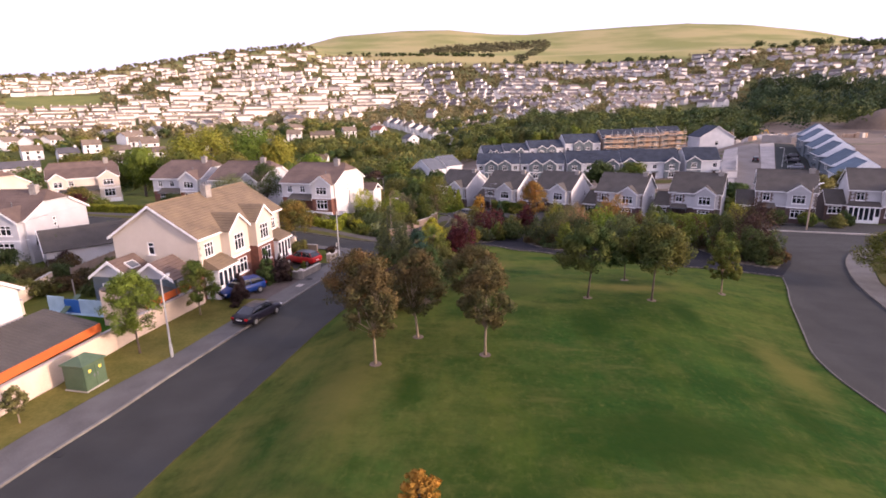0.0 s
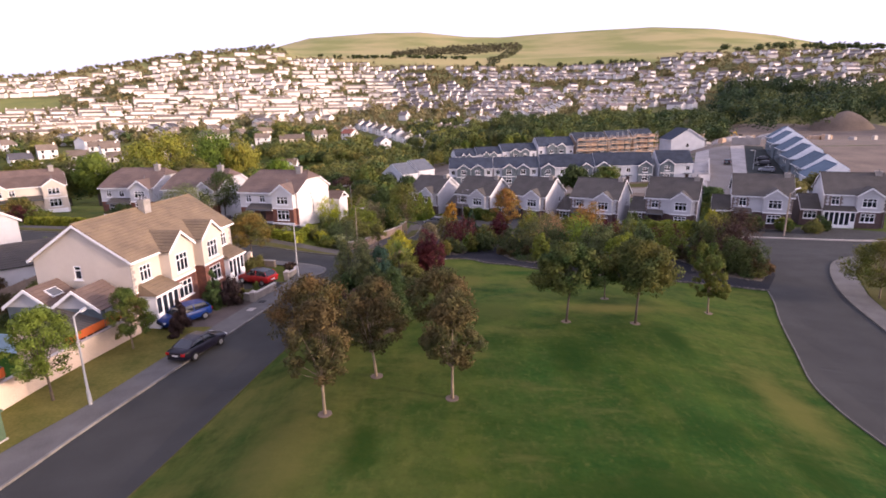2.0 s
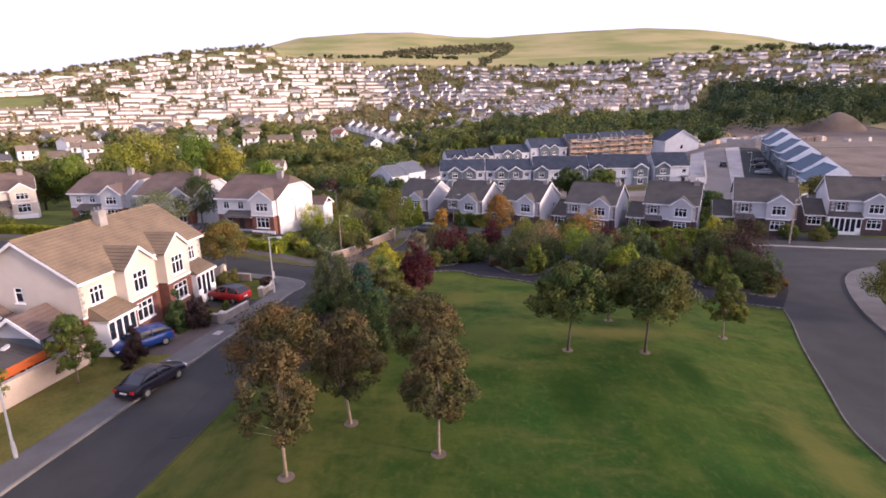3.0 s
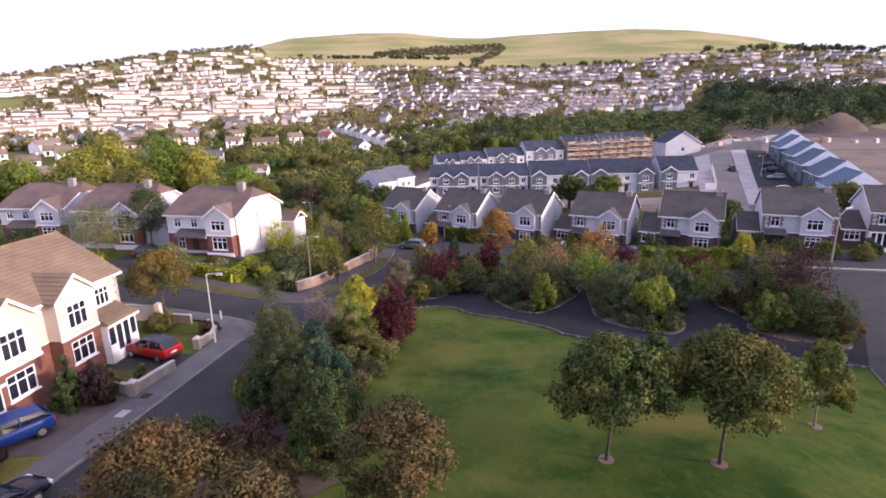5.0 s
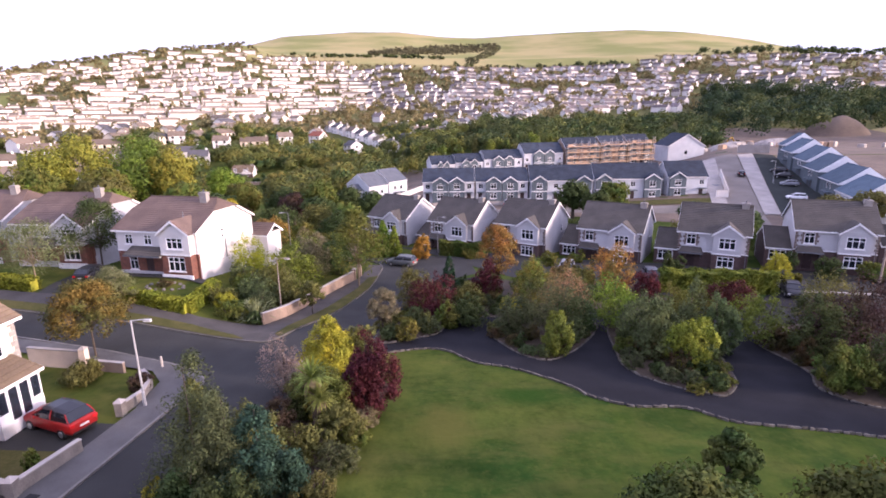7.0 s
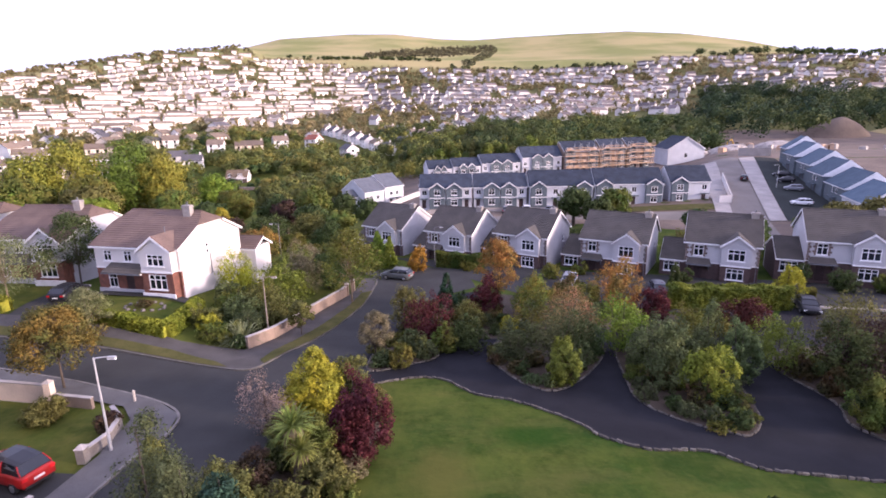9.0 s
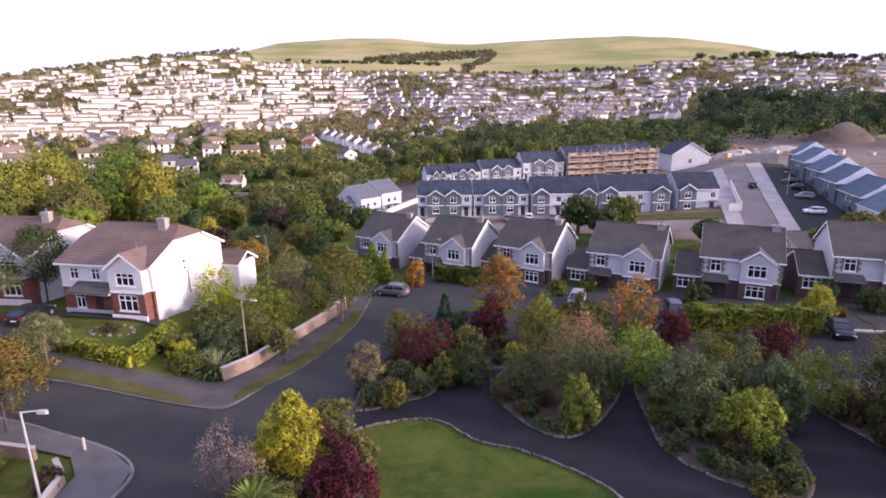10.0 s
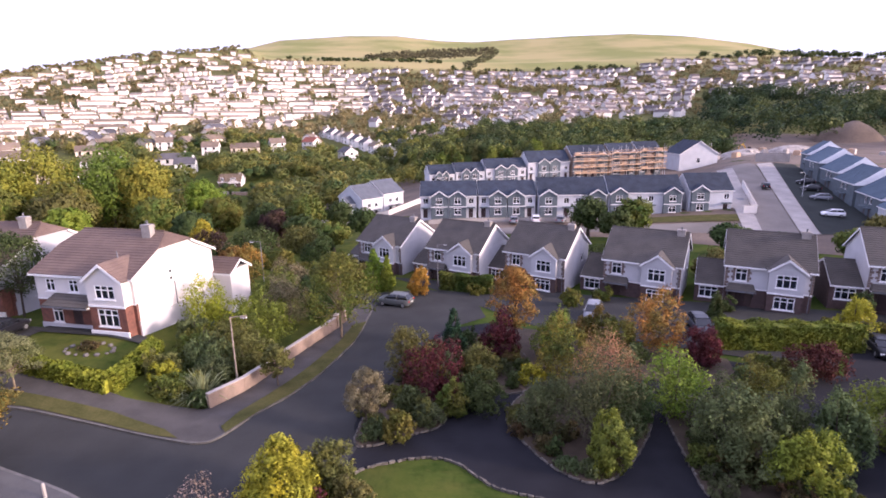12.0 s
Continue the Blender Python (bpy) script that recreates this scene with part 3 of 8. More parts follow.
kerb_line("kerb_far", smooth_line(FAR_KERB), 0.16, -0.1, 0.17, M["edging"], "dull concrete kerb of the side road", "kerb")
sheet("verge_north", [(-75, 82.2), (-45, 77.2), (-32.5, 74.85), (-29.8, 74.45), (-23.9, 73.25), (-19.6, 72.1), (-18.2, 71.85), (-19.7, 73.0), (-24.0, 74.6), (-31.2, 75.95), (-45, 78.5), (-75, 83.6)], 0.21, M["verge"], "narrow strip of grass verge between kerb and pavement", "grass verge", 1.0)
sheet("verge_side", [(-15.45, 72.6), (-14.4, 75.7), (-13.1, 78.5), (-11.7, 83.3), (-10.3, 90.4), (-10.1, 96.4), (-11.3, 95.4), (-11.8, 90), (-13.2, 84), (-14.7, 78.7), (-15.8, 75.6), (-16.1, 73.4)], 0.21, M["verge"], "narrow strip of grass verge beside the side road", "grass verge", 1.0)
# verge on the houses' side of the near street
sheet("verge_west", [(x + 0.2, y) for x, y in smooth_line(pave_out[:8])] + [(-28.2, 44.6), (-28.9, 35.2), (-28.9, 27.2), (-29.7, 20), (-30.2, -30)], 0.12, M["verge_dry"], "yellowing grass verge beneath the garden wall", "grass verge")

# dark path round the planted islands, and the road on the right
LAWN_TOP = [(-8.3, 66), (-5.9, 68.6), (-4.1, 69.4), (-2.4, 69.8), (-0.6, 69.3), (1.6, 66.9), (4.0, 65.9), (6.7, 63.7), (8.0, 62.2), (8.7, 60.8), (10.9, 59.3), (14.1, 59.0), (16.3, 57.2), (20.8, 56.4), (24.3, 55.8), (28.6, 54.9)]
LAWN_EAST = [(28.6, 54.9), (27.2, 51.0), (25.2, 46.3), (22.95, 40.0), (21.6, 36.2), (21.1, 33.5), (21.1, 30), (22.1, 22), (24.3, 8), (27, -30)]
EAST_KERB = [(34.5, -30), (32.6, 5), (31.4, 30), (32.0, 42), (32.8, 46.6), (35.0, 54.0), (38.6, 61.5), (43.5, 68), (50, 71.5), (58, 73), (80, 72)]
sheet("path", smooth_line(LAWN_TOP) + [(32, 60), (35, 66), (37.5, 75), (42.7, 87), (36, 88), (31, 82), (24, 85), (20, 87.5), (8, 92), (3, 96), (-1.5, 94)] + smooth_line(ISLAND_WEST)[::-1][1:-1], 0.04, M["asphalt_dark"], "dark asphalt path winding between planted islands", "path")
sheet("road_right", smooth_line(LAWN_EAST)[::-1] + [(32, 60), (35, 66), (37.5, 75), (42.7, 87), (55, 83.5), (80, 80)] + smooth_line(EAST_KERB)[::-1], 0.05, M["asphalt"], "grey asphalt street curving past the green", "road")
kerb_line("kerb_lawn_east", smooth_line(LAWN_EAST), 0.1, -0.1, 0.08, M["edging"], "pale concrete kerb along the green", "kerb")
kerb_line("kerb_right", smooth_line(EAST_KERB), 0.13, -0.1, 0.16, M["edging"], "pale concrete kerb of the right-hand street", "kerb")
sheet("pavement_right", smooth_line(EAST_KERB[2:9]) + [(50, 69.5), (45, 66), (40.4, 60.5), (36.9, 53.3), (34.6, 46.6), (33.6, 42), (33.2, 30)], 0.15, M["pavement"], "grey concrete pavement of the right-hand street", "pavement")
kerb_line("kerb_top", [(37.5, 88.2), (42.7, 87.3), (55, 83.9), (80, 80.4)], 0.3, -0.1, 0.2, M["concrete"], "pale concrete kerb in front of the houses", "kerb")


STONES = []


def stone_edging(name, line, length, label, closed=False):
    """A row of rough stones of uneven size, each one a part."""
    if not STONES:
        pick = random.Random(5)
        for k in range(6):
            bm = bmesh.new()
            bmesh.ops.create_cube(bm, size=1.0)
            bmesh.ops.bevel(bm, geom=bm.edges[:], offset=0.16, segments=1, affect="EDGES")
            for v in bm.verts:
                v.co += Vector((pick.uniform(-1, 1), pick.uniform(-1, 1), pick.uniform(-1, 1))) * 0.07
            me = bpy.data.meshes.new("stone")
            bm.to_mesh(me)
            bm.free()
            me.materials.append(M["edging_stone"])
            STONES.append(me)
    pick = random.Random(len(line))
    p0 = Vector(line[0])
    ob = thing(name, p0.x, p0.y, gz(*p0), 0, label, "kerb", kind="structure")
    pts = [Vector(p) for p in line] + ([p0] if closed else [])
    carry = 0.0
    for a, b in zip(pts, pts[1:]):
        d = b - a
        while carry < d.length:
            at = a + d.normalized() * carry
            size = length * pick.uniform(0.7, 1.25)
            m = pose(at.x - p0.x + pick.uniform(-0.04, 0.04), at.y - p0.y + pick.uniform(-0.04, 0.04), gz(at.x, at.y) - gz(*p0) + 0.05, pick.uniform(-7, 7), pick.uniform(-7, 7), math.degrees(math.atan2(d.y, d.x)) + pick.uniform(-9, 9)) @ Matrix.Diagonal((size * 0.92, pick.uniform(0.11, 0.17), pick.uniform(0.16, 0.24), 1))
            part("stone", pick.choice(STONES), None, ob, m=m)
            carry += size * 1.04
        carry -= d.length
    return ob


stone_edging("kerb_lawn_top", smooth_line(LAWN_TOP), 0.34, "rough pale stones edging the green")


sheet("verge_east", [(37.0, 53.2), (40.5, 60.4), (45.1, 65.9), (50, 69.3), (58, 71), (58, 68), (51, 66.6), (46.4, 63.6), (42.4, 58.6), (39.0, 52.2), (36.6, 46), (35.6, 42), (35.2, 30), (33.3, 30), (33.7, 42), (34.7, 46.6)], 0.12, M["verge"], "grass verge behind the right-hand pavement", "grass verge", 2.0)


def island(name, pts, label):
    line = smooth_line(pts, True)
    sheet(name, line, 0.14, M["soil"], label, "flower bed", 1.5)
    stone_edging(name + "_edging", line, 0.42, "rough dull stones edging a planted island", True)


island("bed_west", [(-6.4, 71.0), (-2.8, 72.7), (-1.5, 73.8), (-0.6, 76.5), (0.5, 79), (4.5, 79), (6, 83), (5, 89), (0, 93), (-2.6, 90), (-4.6, 84), (-6.0, 79), (-6.9, 74)], "bark-covered bed of an island beside the side road")
island("bed_middle", [(3.0, 75.0), (3.5, 72.0), (5.1, 68.7), (7.0, 67.3), (9.2, 68.8), (11.7, 72.4), (13.1, 76.2), (12, 80.5), (8, 82), (4.5, 78.5)], "bark-covered bed of the middle island")
island("bed_east", [(12.9, 69.4), (12.7, 65.4), (14.4, 62.6), (16.4, 61.0), (17.6, 60.9), (19.3, 63.2), (20.6, 68), (22.0, 74), (19, 78), (14.5, 76.5)], "bark-covered bed of the eastern island")
island("bed_right", [(25.4, 65.3), (24.2, 62.0), (25.2, 59.8), (27.0, 59.2), (29.6, 58.2), (31.8, 62.5), (34, 70), (33.5, 75), (28, 75), (25, 71)], "bark-covered bed by the right-hand street")
sheet("bed_green", [(-8.6, 66), (-6.4, 67.6), (-4.4, 62), (-5.0, 58), (-6.0, 53.5), (-6.9, 48.7), (-6.6, 44), (-5.2, 40.5), (-7.4, 38.4), (-11.8, 40), (-13.6, 42.4), (-12.6, 47), (-11, 54), (-9.3, 61)], 0.05, M["soil"], "bark-covered bed along the side of the green", "flower bed", 1.5)
sheet("bed_lane", [(4.6, 84.5), (12.6, 82.4), (21.6, 78.6), (23.4, 85.6), (9.2, 93.0), (3.6, 95.4)], 0.11, M["soil"], "bark-covered ground under shrubs beside the lane", "flower bed", 1.5)
# drives
sheet("drive_a", [(-21.7, 44.8), (-20.7, 52.3), (-27.0, 53.2), (-28.4, 44.3)], 0.15, M["drive"], "brown gravel drive in front of the house", "drive", 1.5)
sheet("drive_b", [(-20.2, 55.0), (-19.9, 57.6), (-26.6, 58.2), (-27.0, 53.2), (-24.4, 53.2)], 0.15, M["asphalt"], "dark asphalt drive", "drive", 1.5)
sheet("drive_row", [(9, 93.5), (21, 88.2), (24, 86.6), (31, 83), (36, 88.8), (42.7, 87.6), (44, 99), (30, 103), (18, 106), (6, 111), (-4, 115), (-10, 117), (-4, 111)], 0.07, M["asphalt"], "grey asphalt lane and drives in front of the houses", "drive", 3)
sheet("drive_east", [(42.9, 87.6), (44.2, 98.8), (60, 96.4), (66, 92), (64, 82.8), (55, 84.2)], 0.06, M["asphalt"], "grey asphalt drives of the end houses", "drive", 2)
sheet("corner_path", [(-38.0, 86.0), (-27.4, 83.9), (-27.6, 85.4), (-37.9, 87.4)], 0.12, M["asphalt"], "narrow asphalt path along the front of the house", "path", 1.5)
sheet("drive_corner", [(-42.5, 78.6), (-37.2, 78.9), (-37.6, 87.0), (-43.6, 88.0)], 0.1, M["asphalt"], "grey asphalt drive beside the house", "drive", 1.5)


# ---- houses ----
CACHE = {}


def wall(g, length, z0, z1, holes, m, thick=0.25):
    """An upright wall along local x with openings (x0, x1, z0, z1); its outer face lies on local y = 0."""
    xs = sorted({0.0, length, *[h[0] for h in holes], *[h[1] for h in holes]})
    zs = sorted({z0, z1, *[min(max(v, z0), z1) for h in holes for v in h[2:]]})
    nx, nz = len(xs), len(zs)
    solid = {(i, k) for i in range(nx - 1) for k in range(nz - 1) if not any(h[0] - 1e-6 <= xs[i] and xs[i + 1] <= h[1] + 1e-6 and h[2] - 1e-6 <= zs[k] and zs[k + 1] <= h[3] + 1e-6 for h in holes)}
    verts = [m @ Vector((xs[i], y, zs[k])) for y in (0, thick) for k in range(nz) for i in range(nx)]
    at = lambda i, k, s: s * nx * nz + k * nx + i
    faces = []
    for i, k in solid:
        faces += [(at(i, k, 0), at(i + 1, k, 0), at(i + 1, k + 1, 0), at(i, k + 1, 0)), (at(i, k, 1), at(i, k + 1, 1), at(i + 1, k + 1, 1), at(i + 1, k, 1))]
        for (di, dk), (p, q) in {(0, -1): ((i, k), (i + 1, k)), (0, 1): ((i + 1, k + 1), (i, k + 1)), (-1, 0): ((i, k + 1), (i, k)), (1, 0): ((i + 1, k), (i + 1, k + 1))}.items():
            if (i + di, k + dk) not in solid:
                faces.append((at(*p, 0), at(*p, 1), at(*q, 1), at(*q, 0)))
    g.add(verts, faces)


def window(parent, m, w, h, cols=2, rows=2, sill=True, name="window"):
    """A white casement set in its opening: frame with glazing bars, pane and sill."""
    key = (round(w, 2), round(h, 2), cols, rows)
    if key not in CACHE:
        f = Geo()
        t, b = 0.085, 0.04
        xs = [t] + [w * c / cols + s * b for c in range(1, cols) for s in (-1, 1)] + [w - t]
        zs = [t] + [h * (0.66 if rows == 2 else r / rows) + s * b for r in range(1, rows) for s in (-1, 1)] + [h - t]
        wall(f, w, 0.0, h, [(*xs[2 * i:2 * i + 2], *zs[2 * k:2 * k + 2]) for i in range(cols) for k in range(rows)], Matrix.Translation((0, 0.02, 0)), 0.07)
        CACHE[key] = (f.mesh(name, M["white"]), Geo().box(0.02, w - 0.02, 0.055, 0.075, 0.02, h - 0.02).mesh("pane", M["glass"]), Geo().box(-0.08, w + 0.08, -0.09, 0.06, -0.1, 0).mesh("sill", M["white"]))
    frame_me, pane_me, sill_me = CACHE[key]
    ob = part(name, frame_me, None, parent, m=m)
    pane = part("pane", pane_me, None, ob)
    pane.visible_shadow = False
    if sill:
        part("sill", sill_me, None, ob)
    return ob


def slope(g, a, b, c, d, course=0.34, thick=0.07):
    """A roof slope of overlapping courses; a-b the eaves, d-c the ridge."""
    a, b, c, d = map(Vector, (a, b, c, d))
    up = (b - a).cross(d - a)
    if up.length < 1e-9:
        up = (b - a).cross(c - a)
    up = up.normalized() * (1 if up.z > 0 else -1)
    n = max(2, int(max((d - a).length, (c - b).length) / course))
    rows = [(a, b)]
    for i in range(n):
        for t, h in ((i / n, thick + 0.04), ((i + 1) / n, thick)):
            rows.append((a.lerp(d, t) + up * h, b.lerp(c, t) + up * h))
    rows.append((d, c))
    verts = [p for row in rows for p in row]
    faces = [(2 * i, 2 * i + 1, 2 * i + 3, 2 * i + 2) for i in range(len(rows) - 1)]
    last = 2 * len(rows) - 2
    faces += [(last, last + 1, 1, 0), tuple(range(0, last + 1, 2)), tuple(range(1, last + 2, 2))[::-1]]
    g.add(verts, faces)


def chimney(parent, x, y, z0, z1, material, pots=1):
    g = Geo().box(x - 0.45, x + 0.45, y - 0.32, y + 0.32, z0, z1).box(x - 0.52, x + 0.52, y - 0.39, y + 0.39, z1 - 0.22, z1 - 0.08).box(x - 0.5, x + 0.5, y - 0.37, y + 0.37, z1, z1 + 0.06)
    stack = part("chimney", g, material, parent)
    for k in range(pots):
        px = x + (k - (pots - 1) / 2) * 0.42
        part("chimney_pot", Geo().tube([(px, y, z1 + 0.04), (px, y, z1 + 0.25), (px, y, z1 + 0.4)], [0.1, 0.085, 0.1], 10), M["lead"], stack)


def gable_roof(parent, x0, x1, y0, y1, eave, rise, tile, over=0.35, side=0.25, clip=0.0, boards=True, name="roof"):
    """A roof with its ridge along local x; clip: how far down from the ridge its ends are hipped."""
    ym, ridge, run = (y0 + y1) / 2, eave + rise, (y1 - y0) / 2
    k = rise / run
    ye0, ye1, ze = y0 - over, y1 + over, eave - over * k
    xa, xb = x0 - side, x1 + side
    quads = []
    if clip:
        zc, yc = ridge - clip, clip / k
        xin = clip / math.tan(radians(50))
        for ye, ycl in ((ye0, ym - yc), (ye1, ym + yc)):
            quads.append(((xa, ye, ze), (xb, ye, ze), (xb, ycl, zc), (xa, ycl, zc)))
            quads.append(((xa, ycl, zc), (xb, ycl, zc), (xb - xin, ym, ridge), (xa + xin, ym, ridge)))
        for x, xr in ((xa, xa + xin), (xb, xb - xin)):
            quads.append(((x, ym - yc, zc), (x, ym + yc, zc), (xr, ym, ridge), (xr, ym, ridge)))
        ra, rb = xa + xin, xb - xin
    else:
        for ye in (ye0, ye1):
            quads.append(((xa, ye, ze), (xb, ye, ze), (xb, ym, ridge), (xa, ym, ridge)))
        ra, rb = xa, xb
    ob = part(name, Geo().tube([(ra, ym, ridge + 0.06), (rb, ym, ridge + 0.06)], [0.12, 0.12], 6), tile, parent)
    for q in quads:
        g = Geo()
        slope(g, *q)
        part("roof_slope", g, tile, ob)
    if boards:
        for ye, s in ((ye0, -1), (ye1, 1)):
            part("gutter", Geo().box(xa, xb, ye - 0.06, ye + 0.06, ze - 0.16, ze + 0.02), M["white"], ob)
        for x in (xa, xb):
            top = ridge - clip if clip else ridge
            for ye, yt in ((ye0, ym - (clip / k if clip else 0)), (ye1, ym + (clip / k if clip else 0))):
                part("bargeboard", Geo().slab([(x - 0.03, ye, ze - 0.2), (x - 0.03, yt, top - 0.2), (x - 0.03, yt, top + 0.03), (x - 0.03, ye, ze + 0.03)], (0.06, 0, 0)), M["white"], ob)
    return ob


def gable_wall(parent, x, y0, y1, z0, eave, rise, material, holes=(), clip=0.0, thick=0.25, name="side_wall"):
    """An end wall in a plane of constant local x, from x to x + thick."""
    g = Geo()
    m = Matrix.Translation((x + thick, y0, 0)) @ Matrix.Rotation(radians(90), 4, "Z")
    wall(g, y1 - y0, z0, eave, holes, m, thick)
    ym, k = (y0 + y1) / 2, rise / ((y1 - y0) / 2)
    if clip:
        zc, yc = eave + rise - clip, clip / k
        poly = [(x, y0, eave), (x, y1, eave), (x, ym + yc, zc), (x, ym - yc, zc)]
    else:
        poly = [(x, y0, eave), (x, y1, eave), (x, ym, eave + rise)]
    ob = part(name, g, material, parent)
    part("gable", Geo().slab(poly, (thick, 0, 0)), material, ob)
    return ob


def bay(parent, x0, x1, out, eave, rise, upper, lower, tile, split=2.55, cols=3, low_window=True, high=(1.9, 1.25), deep=3.2, low=(2.0, 1.45)):
    """A two-storey gabled bay standing out of the front."""
    w = x1 - x0
    xm = (x0 + x1) / 2
    holes_u = [(w / 2 - high[0] / 2, w / 2 + high[0] / 2, 3.25, 3.25 + high[1])]
    holes_l = [(w / 2 - low[0] / 2, w / 2 + low[0] / 2, 0.75, 0.75 + low[1])] if low_window else []
    b = part("bay", Geo().box(x0 - 0.04, x1 + 0.04, -out - 0.05, -out + 0.02, split - 0.09, split + 0.09), M["white"], parent)
    g, h = Geo(), Geo()
    m = Matrix.Translation((x0, -out, 0))
    wall(g, w, split, eave, holes_u, m, 0.2)
    wall(h, w, -0.6, split, holes_l, m, 0.2)
    part("gable", Geo().slab([(x0, -out, eave), (x1, -out, eave), (xm, -out, eave + rise)], (0, 0.2, 0)), upper, b)
    for xs in (x0, x1 - 0.2):
        part("upper_cheek", Geo().box(xs, xs + 0.2, -out + 0.2, 0.02, split, eave), upper, b)
        part("lower_cheek", Geo().box(xs, xs + 0.2, -out + 0.2, 0.02, -0.6, split), lower, b)
    part("upper_wall", g, upper, b)
    part("lower_wall", h, lower, b)
    k = rise / (w / 2)
    ov, fr = 0.25, 0.25
    r = Geo()
    slope(r, (x0 - ov, deep, eave - ov * k), (x0 - ov, -out - fr, eave - ov * k), (xm, -out - fr, eave + rise), (xm, deep, eave + rise))
    part("bay_roof", r, tile, b)
    r = Geo()
    slope(r, (x1 + ov, -out - fr, eave - ov * k), (x1 + ov, deep, eave - ov * k), (xm, deep, eave + rise), (xm, -out - fr, eave + rise))
    part("bay_roof", r, tile, b)
    y = -out - fr - 0.03
    for xe, s in ((x0 - ov, 1), (x1 + ov, -1)):
        part("bargeboard", Geo().slab([(xe, y, eave - ov * k - 0.2), (xm, y, eave + rise - 0.2), (xm, y, eave + rise + 0.05), (xe, y, eave - ov * k + 0.05)], (0, 0.06, 0)), M["white"], b)
    window(b, Matrix.Translation((x0 + holes_u[0][0], -out, 3.25)), *high, cols, 2)
    if low_window:
        window(b, Matrix.Translation((x0 + holes_l[0][0], -out, 0.75)), *low, cols, 2)
    return b


def porch(parent, x0, x1, out, z, glazed, tile, rise=0.75):
    """A lean-to roof over the entrance, open or glazed in white."""
    w = x1 - x0
    r = Geo()
    slope(r, (x0 - 0.15, -out - 0.2, z), (x1 + 0.15, -out - 0.2, z), (x1 - 0.1, 0, z + rise), (x0 + 0.1, 0, z + rise))
    for xe, xi in ((x0 - 0.15, x0 + 0.1), (x1 + 0.15, x1 - 0.1)):
        r.slab([(xe, -out - 0.2, z), (xe, 0, z), (xi, 0, z + rise)], (0.02, 0, 0))
    p = part("porch", r, tile, parent)
    part("fascia", Geo().box(x0 - 0.18, x1 + 0.18, -out - 0.24, -out - 0.16, z - 0.15, z + 0.04), M["white" if glazed else "lead"], p)
    part("soffit", Geo().box(x0 - 0.1, x1 + 0.1, -out - 0.16, 0, z - 0.12, z - 0.06), M["white"], p)
    if glazed:
        n = max(3, round(w / 0.75))
        for i in range(n):
            a = w / n
            tall = i not in (0, n - 1) or n < 4
            window(p, Matrix.Translation((x0 + i * a, -out, 0.1 if tall else 0.75)), a, z - (0.2 if tall else 0.85), 1, 1, False, "glazed_panel")
        g = Geo().box(x0, x0 + w / n, -out, -out + 0.12, -0.6, 0.75).box(x1 - w / n, x1, -out, -out + 0.12, -0.6, 0.75).box(x0, x1, -out, -out + 0.12, -0.6, 0.1)
        part("plinth", g, M["white"], p)
        part("side_panel", Geo().box(x0, x0 + 0.1, -out + 0.12, 0, -0.6, z - 0.1), M["white"], p)
        part("side_panel", Geo().box(x1 - 0.1, x1, -out + 0.12, 0, -0.6, z - 0.1), M["white"], p)
    else:
        for x in (x0, x1 - 0.14):
            part("bracket", Geo().slab([(x, -0.02, z - 0.9), (x, -0.02, z - 0.12), (x, -out + 0.1, z - 0.12)], (0.12, 0, 0)), M["lead"], p)


def quoins(parent, x, y, z0, z1, sx, material="stone"):
    """Corner stones, long and short by turns."""
    for i in range(int((z1 - z0) / 0.32)):
        long = 0.42 if i % 2 else 0.24
        a, b = (x - 0.02, x + long) if sx > 0 else (x - long, x + 0.02)
        part("quoin", Geo().box(a, b, y - 0.025, y - 0.002, z0 + i * 0.32 + 0.02, z0 + i * 0.32 + 0.3), M[material], parent)


def front_wall(parent, W, split, eave, upper_holes, lower_holes, upper, lower):
    u, l = Geo(), Geo()
    wall(u, W, split, eave, upper_holes, Matrix.Identity(4))
    wall(l, W, -1.2, split, lower_holes, Matrix.Identity(4))
    part("upper_wall", u, upper, parent)
    part("lower_wall", l, lower, parent)
    part("band_course", Geo().box(-0.03, W + 0.03, -0.05, -0.002, split - 0.06, split + 0.06), M["white"], parent)


